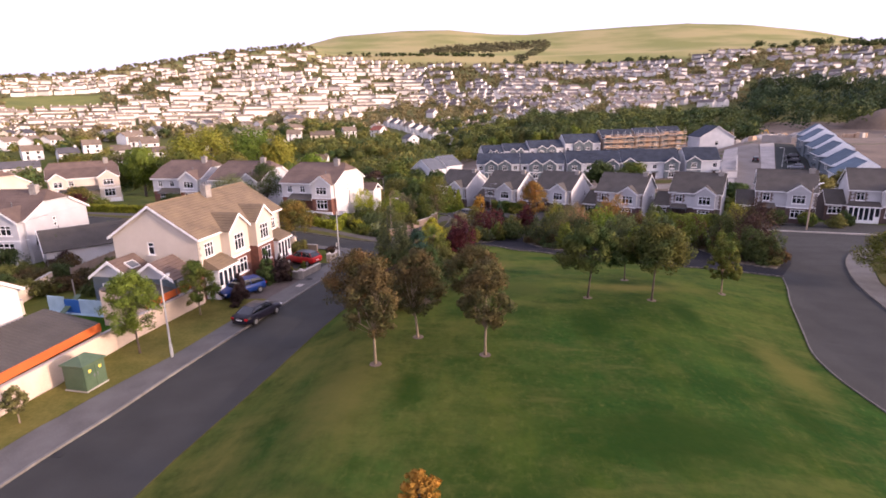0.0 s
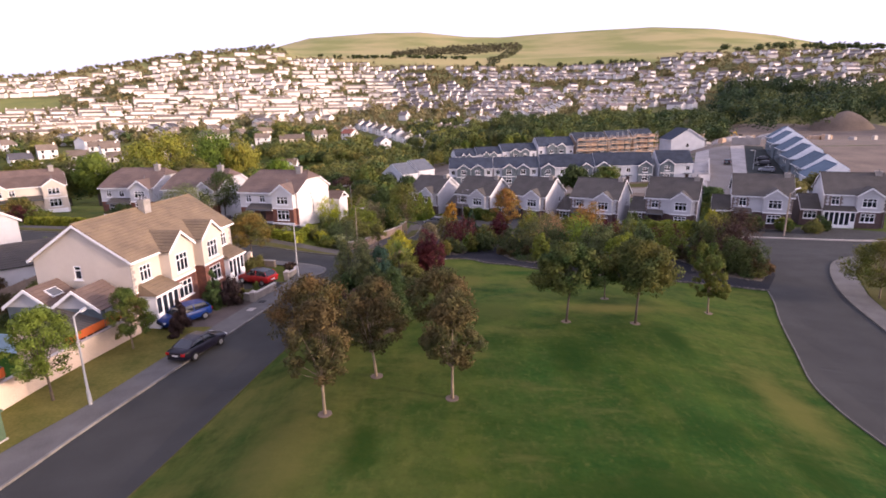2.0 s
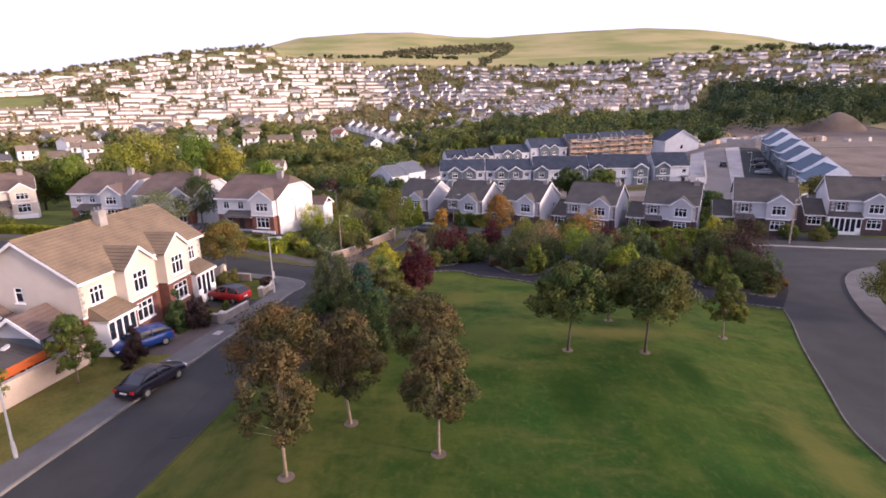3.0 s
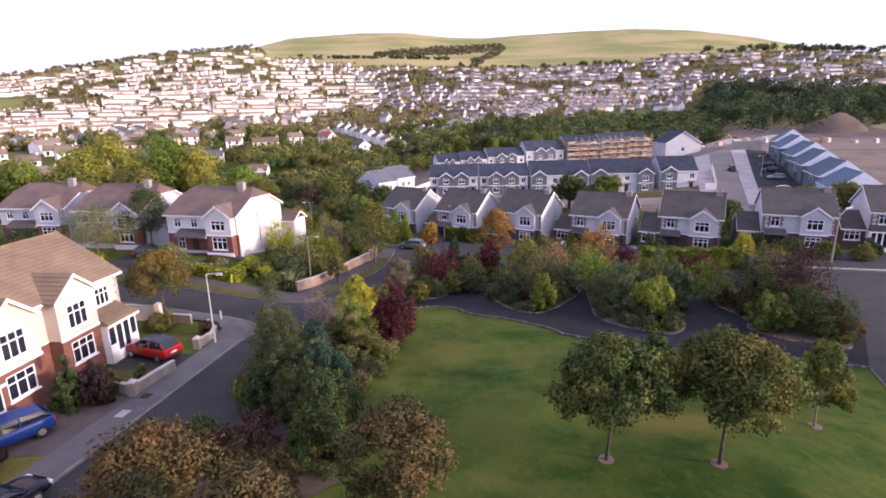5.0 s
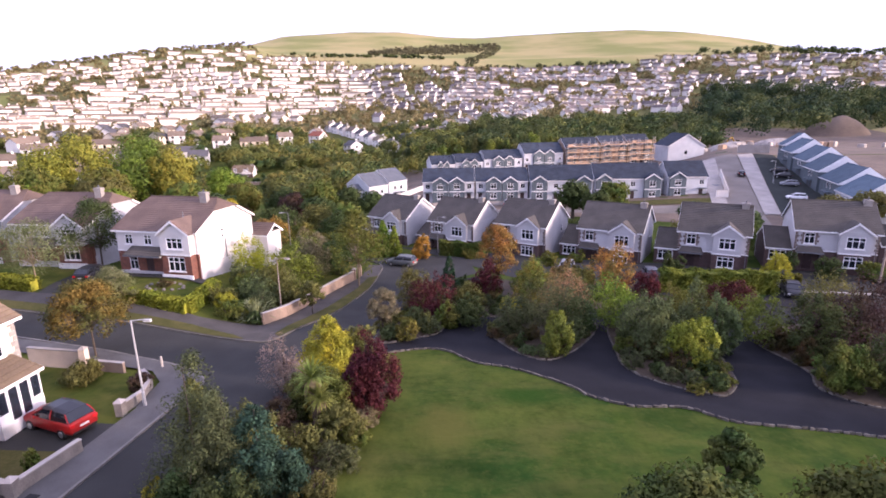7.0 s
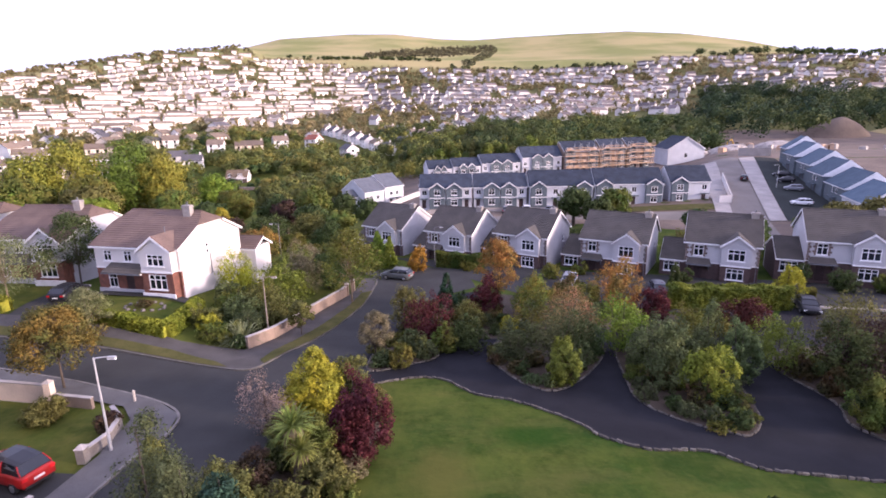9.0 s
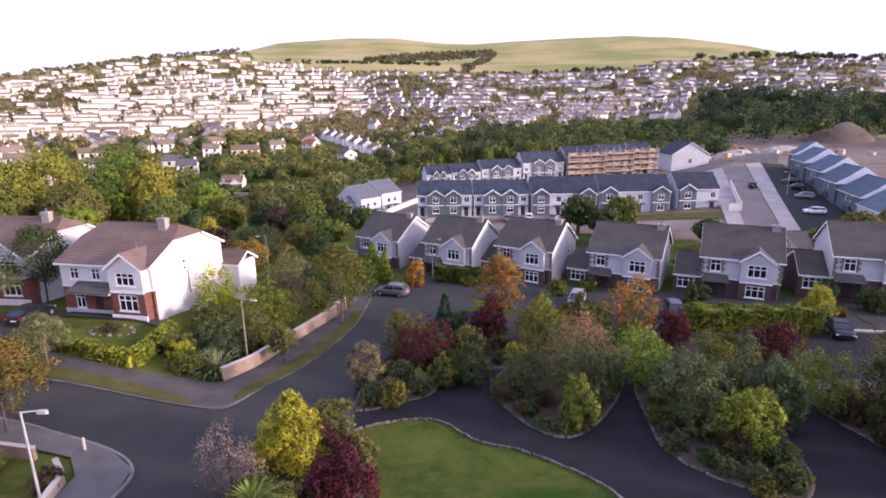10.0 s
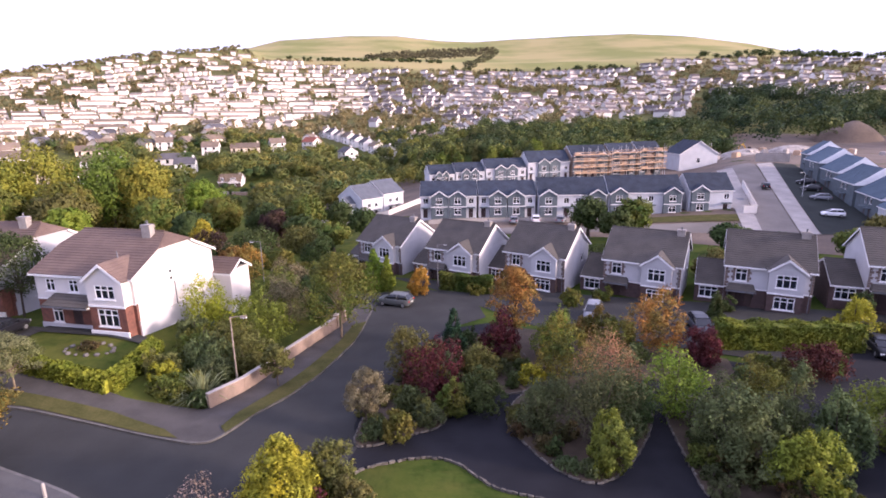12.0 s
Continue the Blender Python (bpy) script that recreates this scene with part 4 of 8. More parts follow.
def detached_house(x, y, z, turn, label, mirror=False, side=True, W=8.6, D=9.4, eave=5.4, rise=3.0, skin="grey_render", tile="tile_dark", glazed=False, group="", side_deep=6.0):
    """A two-storey house of the row: gabled bay on one side, porch on the other, a lower side wing."""
    h = thing("house", x, y, z, turn, label, "house", group)
    skin, tile = M[skin], M[tile]
    bx0, bx1 = W - 4.3, W - 0.9
    up = [(1.0, 2.2, 3.4, 4.85)]
    lo = [(0.5, 2.9, -0.05, 2.15)]
    front_wall(h, W, 2.55, eave, up, lo, skin, M["brick_dark"])
    window(h, Matrix.Translation((1.0, 0, 3.4)), 1.2, 1.45, 2, 2)
    for edge, way in ((0.98, -1), (2.22, 1)):
        quoins(h, edge, 0, 3.3, 4.95, way, "quoin")
    part("recess_wall", Geo().box(0.5, 2.9, 0.3, 0.4, -0.05, 2.15), M["brick_dark"], h)
    part("door", Geo().box(1.2, 2.2, 0.2, 0.28, -0.05, 2.1).box(2.02, 2.08, 0.15, 0.2, 0.95, 1.1), M["door"], h)
    gable_wall(h, 0, 0.25, D, -1.2, eave, rise, skin)
    gable_wall(h, W - 0.25, 0.25, D, -1.2, eave, rise, skin, [(D - 3.2, D - 2.5, 3.4, 4.4)])
    window(h, Matrix.Translation((W, D - 2.95, 3.4)) @ Matrix.Rotation(radians(90), 4, "Z"), 0.7, 1.0, 1, 2)
    part("back_wall", Geo().box(0.25, W - 0.25, D - 0.25, D, -1.2, eave), skin, h)
    gable_roof(h, 0, W, 0, D, eave, rise, tile)
    bay(h, bx0, bx1, 0.75, eave - 0.1, 1.25, skin, M["brick_dark"], tile, high=(2.0, 1.5))
    if glazed:
        porch(h, 0.0, bx0 - 0.05, 1.15, 2.5, True, tile)
    else:
        porch(h, 0.35, 3.05, 0.85, 2.45, False, tile, 0.6)
    chimney(h, W - 0.75, D / 2 - 0.4, eave + rise - 1.2, eave + rise + 0.4, M["stone"])
    quoins(h, 0.0, 0, 2.6, eave, 1, "quoin")
    quoins(h, W, 0, 2.6, eave, -1, "quoin")
    part("downpipe", Geo().tube([(W - 0.25, -0.06, -0.6), (W - 0.25, -0.06, eave - 0.1)], [0.045, 0.045], 6), M["lead"], h)
    if side:
        s = 3.1
        w = part("side_wing", Geo().box(-s, -0.03, D - 0.3, D, -1.2, 2.5), skin, h)
        g = Geo()
        wall(g, s, -1.2, 2.5, [(0.5, 2.5, 0.7, 2.05)], Matrix.Translation((-s, 0.9, 0)))
        part("wing_wall", g, M["brick_dark"], w)
        window(w, Matrix.Translation((-s + 0.5, 0.9, 0.7)), 2.0, 1.35, 3, 2)
        gable_wall(w, -s, 1.15, D - 0.3, -1.2, 2.5, 1.9, M["brick_dark"])
        gable_roof(w, -s, -0.05, 0.9, D - 0.1, 2.5, 1.9, tile, 0.3, 0.02, name="wing_roof")
    return h


ROW = "dark-roofed detached houses along the lane"
row_text = "pale rendered house with brown brick ground floor, dark roof, gabled bay"
detached_house(-15.2, 122.6, -4.3, -33, row_text, group=ROW, W=8.2)
detached_house(-4.2, 115.9, -3.9, -30, row_text, group=ROW, W=8.2)
detached_house(6.5, 112.2, -3.6, -32, row_text, group=ROW, W=8.4)
detached_house(18.5, 107.4, -3.5, -29, row_text, group=ROW, W=9.0)
detached_house(31.1, 102.1, -2.9, -26, row_text, group=ROW, W=8.6)
detached_house(44.8, 98.6, -2.1, -22, row_text, group=ROW, W=9.0)
detached_house(60.0, 98.2, -2.0, -20, "pale rendered house with dark roof, gabled bay and glazed white porch", group=ROW, W=8.8, glazed=True)


def pair_house():
    """The pair of houses beside the near street: twin gabled bays in the middle, glazed porches at the ends."""
    W, D, eave, rise = 15.6, 8.9, 5.75, 2.85
    h = thing("semi_detached_house", -28.2, 43.9, 1.3, 85.5, "pair of cream houses, brown tiled roof, gabled bays, glazed white porches", "house")
    skin, tile = M["cream"], M["tile"]
    up = [(1.0, 2.4, 3.45, 4.85), (W - 2.4, W - 1.0, 3.45, 4.85)]
    front_wall(h, W, 2.75, eave, up, [(1.2, 2.2, -0.05, 2.1), (W - 2.2, W - 1.2, -0.05, 2.1)], skin, M["brick"])
    for a in (1.0, W - 2.4):
        window(h, Matrix.Translation((a, 0, 3.45)), 1.4, 1.4, 3, 2)
    gable_wall(h, 0, 0.25, D, -1.2, eave, rise, skin, [(4.3, 5.0, 3.9, 5.1)])
    window(h, Matrix.Translation((0, 5.25, 3.9)) @ Matrix.Rotation(radians(-90), 4, "Z"), 0.7, 1.2, 1, 2)
    gable_wall(h, W - 0.25, 0.25, D, -1.2, eave, rise, skin)
    part("back_wall", Geo().box(0.25, W - 0.25, D - 0.25, D, -1.2, eave), skin, h)
    gable_roof(h, 0, W, 0, D, eave, rise, tile)
    for a, b in ((3.6, 7.0), (W - 7.0, W - 3.6)):
        bay(h, a, b, 1.0, eave - 0.1, 1.35, skin, M["brick"], tile, 2.75, 3, True, (1.7, 1.7), 3.0, (2.0, 1.6))
    for a, b in ((0.5, 3.5), (W - 3.5, W - 0.5)):
        porch(h, a, b, 1.5, 2.45, True, tile, 0.9)
        part("door", Geo().box(a + 0.7, a + 1.7, 0.06, 0.12, -0.05, 2.1), M["door"], h)
    chimney(h, W / 2, D / 2 - 0.6, eave + rise - 1.0, eave + rise + 0.8, M["stone"], 3)
    quoins(h, 0, 0, 2.8, eave, 1)
    quoins(h, W, 0, 2.8, eave, -1)
    part("downpipe", Geo().tube([(W / 2, -0.08, -0.6), (W / 2, -0.08, eave - 0.1)], [0.045, 0.045], 6), M["lead"], h)
    return h


pair = pair_house()


def low_wing(x, y, z, turn, label):
    """A single-storey addition with two gables side by side."""
    h = thing("annexe", x, y, z, turn, label, "annexe")
    W, D, eave, top = 8.3, 2.9, 2.8, 4.25
    g = Geo()
    wall(g, W, -0.9, eave, [(0.9, 2.9, 0.9, 2.2), (5.0, 7.2, 0.1, 2.2)], Matrix.Identity(4))
    part("front_wall", g, M["cladding"], h)
    window(h, Matrix.Translation((0.9, 0, 0.9)), 2.0, 1.3, 3, 1)
    window(h, Matrix.Translation((5.0, 0, 0.1)), 2.2, 2.1, 3, 1)
    for a, b in ((0, W / 2), (W / 2, W)):
        xm = (a + b) / 2
        part("gable", Geo().slab([(a, -0.02, eave), (b, -0.02, eave), (xm, -0.02, top - 0.05)], (0, 0.2, 0)), M["grey_render"], h)
        r, r2 = Geo(), Geo()
        slope(r2, (a - 0.1, D, eave - 0.05), (a - 0.1, -0.3, eave - 0.05), (xm, -0.3, top), (xm, D, top))
        part("roof_slope", r2, M["tile_mid"], h)
        slope(r, (b + 0.1, -0.3, eave - 0.05), (b + 0.1, D, eave - 0.05), (xm, D, top), (xm, -0.3, top))
        roof = part("roof_slope", r, M["tile_mid"], h)
        for xe in (a - 0.1, b + 0.1):
            part("bargeboard", Geo().slab([(xe, -0.36, eave - 0.2), (xm, -0.36, top - 0.15), (xm, -0.36, top + 0.12), (xe, -0.36, eave + 0.07)], (0, 0.06, 0)), M["white"], roof)
        if a == 0:
            m = Matrix.Translation((3.1, 1.3, 3.58)) @ Matrix.Rotation(radians(34.4), 4, "Y")
            light = part("skylight", Geo().box(-0.45, 0.45, -0.55, 0.55, 0.08, 0.16, m), M["white"], roof)
            part("pane", Geo().box(-0.38, 0.38, -0.48, 0.48, 0.163, 0.17, m), M["slate_mid"], light)
    for xs in (0, W - 0.2):
        part("side_wall", Geo().box(xs, xs + 0.2, 0.25, D, -0.9, eave), M["grey_render"], h)
    return h


low_wing(-36.9, 41.1, 1.2, -4, "low grey annexe with two small gables and brown tiled roofs")


def corner_house(x, y, z, turn, label, clip=1.1, W=10.4, D=10.8, eave=5.15, rise=2.75, extra=True, skin="white_render", group="", lower="brick", twin=False):
    """A broad two-storey house with half-hipped ends, gabled corner bay and brick ground floor."""
    h = thing("house", x, y, z, turn, label, "house", group)
    s, tile = M[skin], M["tile_mid"]
    up = [(1.1, 2.1, 3.35, 4.5), (3.6, 4.6, 3.35, 4.5)]
    front_wall(h, W, 2.6, eave, up, [(1.3, 2.4, 0.4, 2.0), (3.5, 4.5, -0.05, 2.1)], s, M[lower])
    for a in (1.1, 3.6):
        window(h, Matrix.Translation((a, 0, 3.35)), 1.0, 1.15, 2, 2)
    window(h, Matrix.Translation((1.3, 0, 0.4)), 1.1, 1.6, 2, 2)
    part("door", Geo().box(3.5, 4.5, 0.05, 0.12, -0.05, 2.1), M["door"], h)
    gable_wall(h, 0, 0.25, D, -1.5, eave, rise, s, clip=clip)
    gable_wall(h, W - 0.25, 0.25, D, -1.5, eave, rise, s, [(4.1, 4.6, 3.4, 3.85), (4.1, 4.6, 4.1, 4.55)], clip=clip)
    for a in (3.4, 4.1):
        window(h, Matrix.Translation((W, 4.35, a)) @ Matrix.Rotation(radians(90), 4, "Z"), 0.5, 0.45, 1, 1, False)
    part("back_wall", Geo().box(0.25, W - 0.25, D - 0.25, D, -1.5, eave), s, h)
    gable_roof(h, 0, W, 0, D, eave, rise, tile, clip=clip)
    if twin:
        bay(h, 0.3, 3.3, 0.7, eave - 0.1, 1.2, s, M[lower], tile, 2.6, 2, True, (1.6, 1.2), 3.4, (1.7, 1.4))
    bay(h, W - 4.0, W - 0.3, 0.9, eave - 0.1, 1.35, s, M[lower], tile, 2.6, 3, True, (2.0, 1.25), 3.6, (2.1, 1.6))
    porch(h, 1.9, W - 4.1, 1.1, 2.4, False, M["tile_dark"])
    chimney(h, W - 1.9, D / 2 - 0.7, eave + rise - 1.2, eave + rise + 0.75, M["stone"])
    part("downpipe", Geo().tube([(W + 0.06, 4.9, 0.3), (W + 0.06, 4.9, 3.3)], [0.05, 0.05], 6), M["lead"], h)
    part("plinth", Geo().box(-0.03, W - 4.05, -0.1, -0.003, -1.2, 0.3), M["grey_render"], h)
    part("plinth_trim", Geo().box(W - 4.1, W - 0.2, -1.02, -0.905, -0.6, 0.35), M["white"], h)
    part("vent_pipe", Geo().tube([(W - 2.1, 1.0, eave + 0.5), (W - 2.1, 1.0, eave + 1.9)], [0.05, 0.05], 6), M["lead"], h)
    part("base_course", Geo().box(W + 0.003, W + 0.12, 0.1, D, -1.5, 1.0), M["grey_render"], h)
    if extra:
        w = part("rear_wing", Geo().box(W - 2.0, W + 1.9, D + 0.02, D + 3.4, -2.5, 2.5), s, h)
        gable_roof(w, W - 2.0, W + 1.9, D + 0.02, D + 3.4, 2.5, 1.0, tile, 0.3, 0.25, name="wing_roof")
    return h


corner_house(-38.4, 87.6, 1.25, -11.5, "white corner house with red brick ground floor and brown half-hipped roof")
HILL = "white houses along the side street"
corner_house(-54.0, 92.0, 1.2, -6, "pale house with brown half-hipped roof behind garden trees", extra=False, skin="grey_render", group=HILL)
corner_house(-67.5, 95.0, 1.2, -4, "pale house with brown half-hipped roof beside tall trees", extra=False, skin="grey_render", group=HILL)
corner_house(-94.5, 99.8, 0.3, 40, "cream two-storey house with brown roof and two gabled bays", extra=False, W=13, skin="cream", lower="cream", twin=True)
corner_house(-68.0, 55.5, 1.0, 3, "pale two-storey house with half-hipped gable behind the annexe", extra=False, W=10.5, D=10.5, skin="grey_render", lower="grey_render")
corner_house(-104.0, 84.0, 0.6, 0, "pale house with brown roof at the end of the side street", extra=False, skin="cream")


def garage(x, y, z, turn, W, D, label):
    """A single-storey gabled outbuilding with its ridge away from the door."""
    h = thing("garage", x, y, z, turn, label, "garage")
    g = Geo()
    wall(g, W, -0.8, 2.4, [(0.8, 1.9, 0.9, 1.9)], Matrix.Identity(4))
    part("front_wall", g, M["grey_render"], h)
    window(h, Matrix.Translation((0.8, 0, 0.9)), 1.1, 1.0, 2, 1)
    part("gable", Geo().slab([(0, 0, 2.4), (W, 0, 2.4), (W / 2, 0, 4.3)], (0, 0.2, 0)), M["grey_render"], h)
    for xs in (0, W - 0.2):
        part("side_wall", Geo().box(xs, xs + 0.2, 0.26, D, -0.8, 2.4), M["grey_render"], h)
    part("back_wall", Geo().box(0.21, W - 0.21, D - 0.2, D, -0.8, 2.4), M["grey_render"], h)
    for a, s in ((-0.3, 1), (W + 0.3, -1)):
        r = Geo()
        c = [(a, D + 0.2, 2.17), (a, -0.3, 2.17), (W / 2, -0.3, 4.35), (W / 2, D + 0.2, 4.35)]
        slope(r, *(c if s > 0 else [c[1], c[0], c[3], c[2]]))
        roof = part("roof_slope", r, M["tile_dark"], h)
        part("bargeboard", Geo().slab([(a, -0.36, 1.97), (W / 2, -0.36, 4.15), (W / 2, -0.36, 4.45), (a, -0.36, 2.27)], (0, 0.06, 0)), M["white"], roof)
    return h


garage(-57.2, 57.2, 0.5, -42, 5.6, 9.0, "grey single-storey garage with dark tiled roof beside the house")


# ---- plants ----
rng = np.random.default_rng(7)


def leaf_tris(centres, radii, count, size, flat=0.4, shell=0.75, up=0.0, bend=0.5):
    """Corners of many small leaf sprays on and in a cluster of balls, and the way each corner faces; centres and radii are rows of x, y, z."""
    centres, radii = np.asarray(centres, float), np.asarray(radii, float)
    weight = radii[:, 0] * radii[:, 2]
    which = rng.choice(len(centres), count, p=weight / weight.sum())
    d = rng.normal(size=(count, 3))
    d /= np.linalg.norm(d, axis=1)[:, None]
    depth = np.where(rng.random(count) < shell, rng.uniform(0.8, 1.18, count), rng.uniform(0.3, 0.85, count)) + (rng.random(count) < 0.06) * rng.uniform(0, 0.3, count)
    at = centres[which] + d * radii[which] * depth[:, None]
    n = d + rng.normal(size=(count, 3)) * flat + np.array([0, 0, up])
    n /= np.linalg.norm(n, axis=1)[:, None]
    u = np.cross(n, rng.normal(size=(count, 3)))
    u /= np.linalg.norm(u, axis=1)[:, None] + 1e-9
    v = np.cross(n, u)
    s = size * rng.uniform(0.45, 1.5, (count, 1))
    u, v = u * s * 0.52, v * s * 0.7
    mid = np.average(centres, axis=0, weights=weight)
    whole = at - mid
    whole /= np.linalg.norm(whole, axis=1)[:, None] + 1e-9
    face = np.where((n * d).sum(1)[:, None] < 0, -n, n) * (1 - bend) + (0.6 * d + 0.5 * whole + np.array([0, 0, 0.1])) * bend
    face /= np.linalg.norm(face, axis=1)[:, None] + 1e-9
    return np.stack([at - v - u * 0.9, at - v * 0.7 + u, at + v], 1).reshape(-1, 3), np.repeat(face, 3, 0)


def tri_mesh(name, corners, material):
    corners, face = corners
    k = len(corners) // 3
    me = bpy.data.meshes.new(name)
    me.vertices.add(3 * k)
    me.vertices.foreach_set("co", np.ascontiguousarray(corners, np.float32).ravel())
    me.loops.add(3 * k)
    me.loops.foreach_set("vertex_index", np.arange(3 * k, dtype=np.int32))
    me.polygons.add(k)
    me.polygons.foreach_set("loop_start", np.arange(0, 3 * k, 3, dtype=np.int32))
    me.update(calc_edges=True)
    me.attributes.new("custom_normal", "FLOAT_VECTOR", "POINT").data.foreach_set("vector", np.ascontiguousarray(face, np.float32).ravel())
    me.materials.append(material)
    return me


WORDS = {"plum": "very dark plum-leaved", "glow": "sunlit yellow-green", "green": "green-leaved", "maple": "dark green maple-like", "russet": "russet and green", "bright": "bright green", "olive": "olive green", "yellowgreen": "yellow-green", "yellow": "golden yellow", "lime": "bright yellow-green", "darkgreen": "dark green", "bluegreen": "blue-green", "conifer": "dark conifer", "willow": "feathery grey-green", "greygreen": "grey-green", "darkred": "dark red-leaved", "purple": "purple-brown", "brown": "russet-brown autumn", "tan": "tan-coloured", "amber": "amber autumn", "peach": "peach-tinted autumn", "orange": "orange autumn", "autumn": "yellowing autumn", "twig": "bare pinkish twiggy", "birch": "pale birch-like", "palm": "spiky palm", "phormium": "spiky sword-leaved", "sapling": "thin staked"}


def plant(tone, kind, x, y, h, w, place="", size=0.0):
    """A tree, bush, cone-shaped conifer or spiky plant: stems and a crown of leaf sprays."""
    z = gz(x, y)
    w *= {"bush": 1.22, "tree": 1.16, "cone": 1.12, "palm": 1.1}[kind]
    word = {"tree": "tree", "bush": "shrub", "cone": "conifer", "palm": "palm tree"}[kind]
    ob = thing({"tree": "tree", "bush": "shrub", "cone": "conifer", "palm": "palm"}[kind], x, y, z, rng.uniform(0, 360), f"{WORDS[tone]} {word} {place or ('on the mown green' if kind == 'tree' else 'among mixed planting')}", word)
    pale = kind == "tree" and tone in ("birch", "darkred", "sapling", "brown", "green")
    bark = M["bark_pale"] if pale else M["bark"]
    leaf = M["leaf_" + tone]
    r = w / 2
    if kind == "palm":
        part("trunk", Geo().tube([(0, 0, -0.2), (0.1, 0, 0.3 * h), (0, 0.1, 0.68 * h)], [0.17, 0.13, 0.12], 8), bark, ob)
        part("trunk", Geo().tube([(0.05, 0, 0.25 * h), (0.4, -0.25, 0.36 * h), (0.55, -0.35, 0.5 * h)], [0.12, 0.1, 0.09], 8), bark, ob)
        for hx, hy, hz, big in ((0, 0.1, 0.72 * h, 0.85), (0.55, -0.35, 0.53 * h, 0.68)):
            blades, skirt, p = Geo(), Geo(), Vector((hx, hy, hz))
            for i in range(130):
                a, e = rng.uniform(0, 2 * math.pi), rng.uniform(-0.5, 1.5)
                long = big * r * rng.uniform(0.7, 1.1)
                d = Vector((math.cos(a) * math.cos(e), math.sin(a) * math.cos(e), math.sin(e)))
                s = Vector((-math.sin(a), math.cos(a), 0)) * 0.035
                mid, tip = p + d * long * 0.6, p + d * long + Vector((0, 0, -0.2 * long))
                blades.add([p - s, p + s, mid + s, mid - s, tip], [(0, 1, 2, 3), (3, 2, 4)])
            part("crown", blades, leaf, ob)
            for i in range(110):
                a, out = rng.uniform(0, 2 * math.pi), rng.uniform(0.3, 0.75) * big
                s, q = Vector((-math.sin(a), math.cos(a), 0)) * 0.045, Vector((math.cos(a), math.sin(a), 0))
                mid, tip = p + q * out * 0.8 + Vector((0, 0, -0.25)), p + q * out + Vector((0, 0, -rng.uniform(0.7, 1.5) * big))
                skirt.add([p - s, p + s, mid + s, mid - s, tip], [(0, 1, 2, 3), (3, 2, 4)])
            part("skirt", skirt, M["leaf_tan"], ob, "dry hanging leaves")
        return ob
    if tone == "phormium":
        blades = Geo()
        for i in range(90):
            a, e = rng.uniform(0, 2 * math.pi), rng.uniform(0.35, 1.5)
            long = h * rng.uniform(0.75, 1.1)
            d = Vector((math.cos(a) * math.cos(e), math.sin(a) * math.cos(e), math.sin(e)))
            s = Vector((-math.sin(a), math.cos(a), 0)) * 0.05
            p = d * 0.1
            mid, tip = p + d * long * 0.65, p + d * long + Vector((0, 0, -0.2 * long))
            blades.add([p - s, p + s, mid + s, mid - s, tip], [(0, 1, 2, 3), (3, 2, 4)])
        part("leaves", blades, leaf, ob)
        return ob
    # clumps of the crown
    if kind == "cone":
        n = int((36 + 7 * h) * (1.7 if tone == "yellow" else 1))
        f = rng.uniform(0.03, 0.98, n) ** 1.1
        a = rng.uniform(0, 2 * math.pi, n)
        reach = r * ((1 - f ** 1.9) ** 0.8 if tone in ("conifer", "yellow", "bluegreen") else (1 - f) ** 0.75) * rng.uniform(0.45, 0.95, n)
        cen = np.stack([np.cos(a) * reach, np.sin(a) * reach, f * h * 0.95], 1)
        rad = np.stack([0.06 * w + 0.16 * r * (1 - f)] * 2 + [0.05 * h + 0.16 * r * (1 - f)], 1)
        low = 0.0
    else:
        low = {"tree": 0.45 if tone == "maple" else 0.37 if tone == "autumn" else 0.27, "bush": 0.0}[kind] * h
        spread_out = kind == "tree" and tone in ("green", "maple", "autumn", "birch")
        cen, rad = [], []
        if kind == "tree":
            # one crown of separate tufts on limbs: broad and low-hung, or egg-shaped
            m = int(52 + 11 * w)
            up, a = rng.uniform(0, 1, m) ** 0.9, rng.uniform(0, 2 * math.pi, m)
            girth = (np.interp(up, [0, 0.12, 0.35, 0.7, 0.9, 1], [0.78, 1.0, 1.0, 0.78, 0.48, 0.2]) if spread_out else np.interp(up, [0, 0.15, 0.42, 0.75, 0.92, 1], [0.5, 0.86, 1.0, 0.7, 0.4, 0.16])) * (1 + 0.13 * np.sin(3 * a + rng.uniform(0, 6)) + 0.1 * np.sin(5 * a + rng.uniform(0, 6)))
            reach = np.where(rng.random(m) < 0.72, rng.uniform(0.74, 1.0, m), rng.uniform(0.2, 0.74, m)) * girth * r * 0.9
            droop = -0.07 * (h - low) * (reach / r) ** 2 if spread_out else 0.0
            cen = np.stack([np.cos(a) * reach, np.sin(a) * reach, low + 0.08 * h + up * (h - low) * 0.86 + droop], 1)
            s = rng.uniform(0.13, 0.23, m) * r
            rad = np.stack([s, s, s * rng.uniform(0.7, 1.0, m)], 1)
        else:
            # a few lobes of uneven height, each of many tufts
            tall, lobes, a0 = h / 2, rng.integers(3, 6), rng.uniform(0, 2 * math.pi)
            for k in range(lobes):
                a = a0 + 2 * math.pi * k / lobes + rng.normal() * 0.3
                off, lr = r * rng.uniform(0.22, 0.42), r * rng.uniform(0.56, 0.74)
                lt = tall * (1.0 if k == 0 else rng.uniform(0.6, 0.98))
                m = int(20 + 5.2 * lr * 2 + 1.5 * h)
                d = rng.normal(size=(m, 3))
                d /= np.linalg.norm(d, axis=1)[:, None]
                d *= (rng.uniform(0.3, 1.0, m) ** 0.4)[:, None]
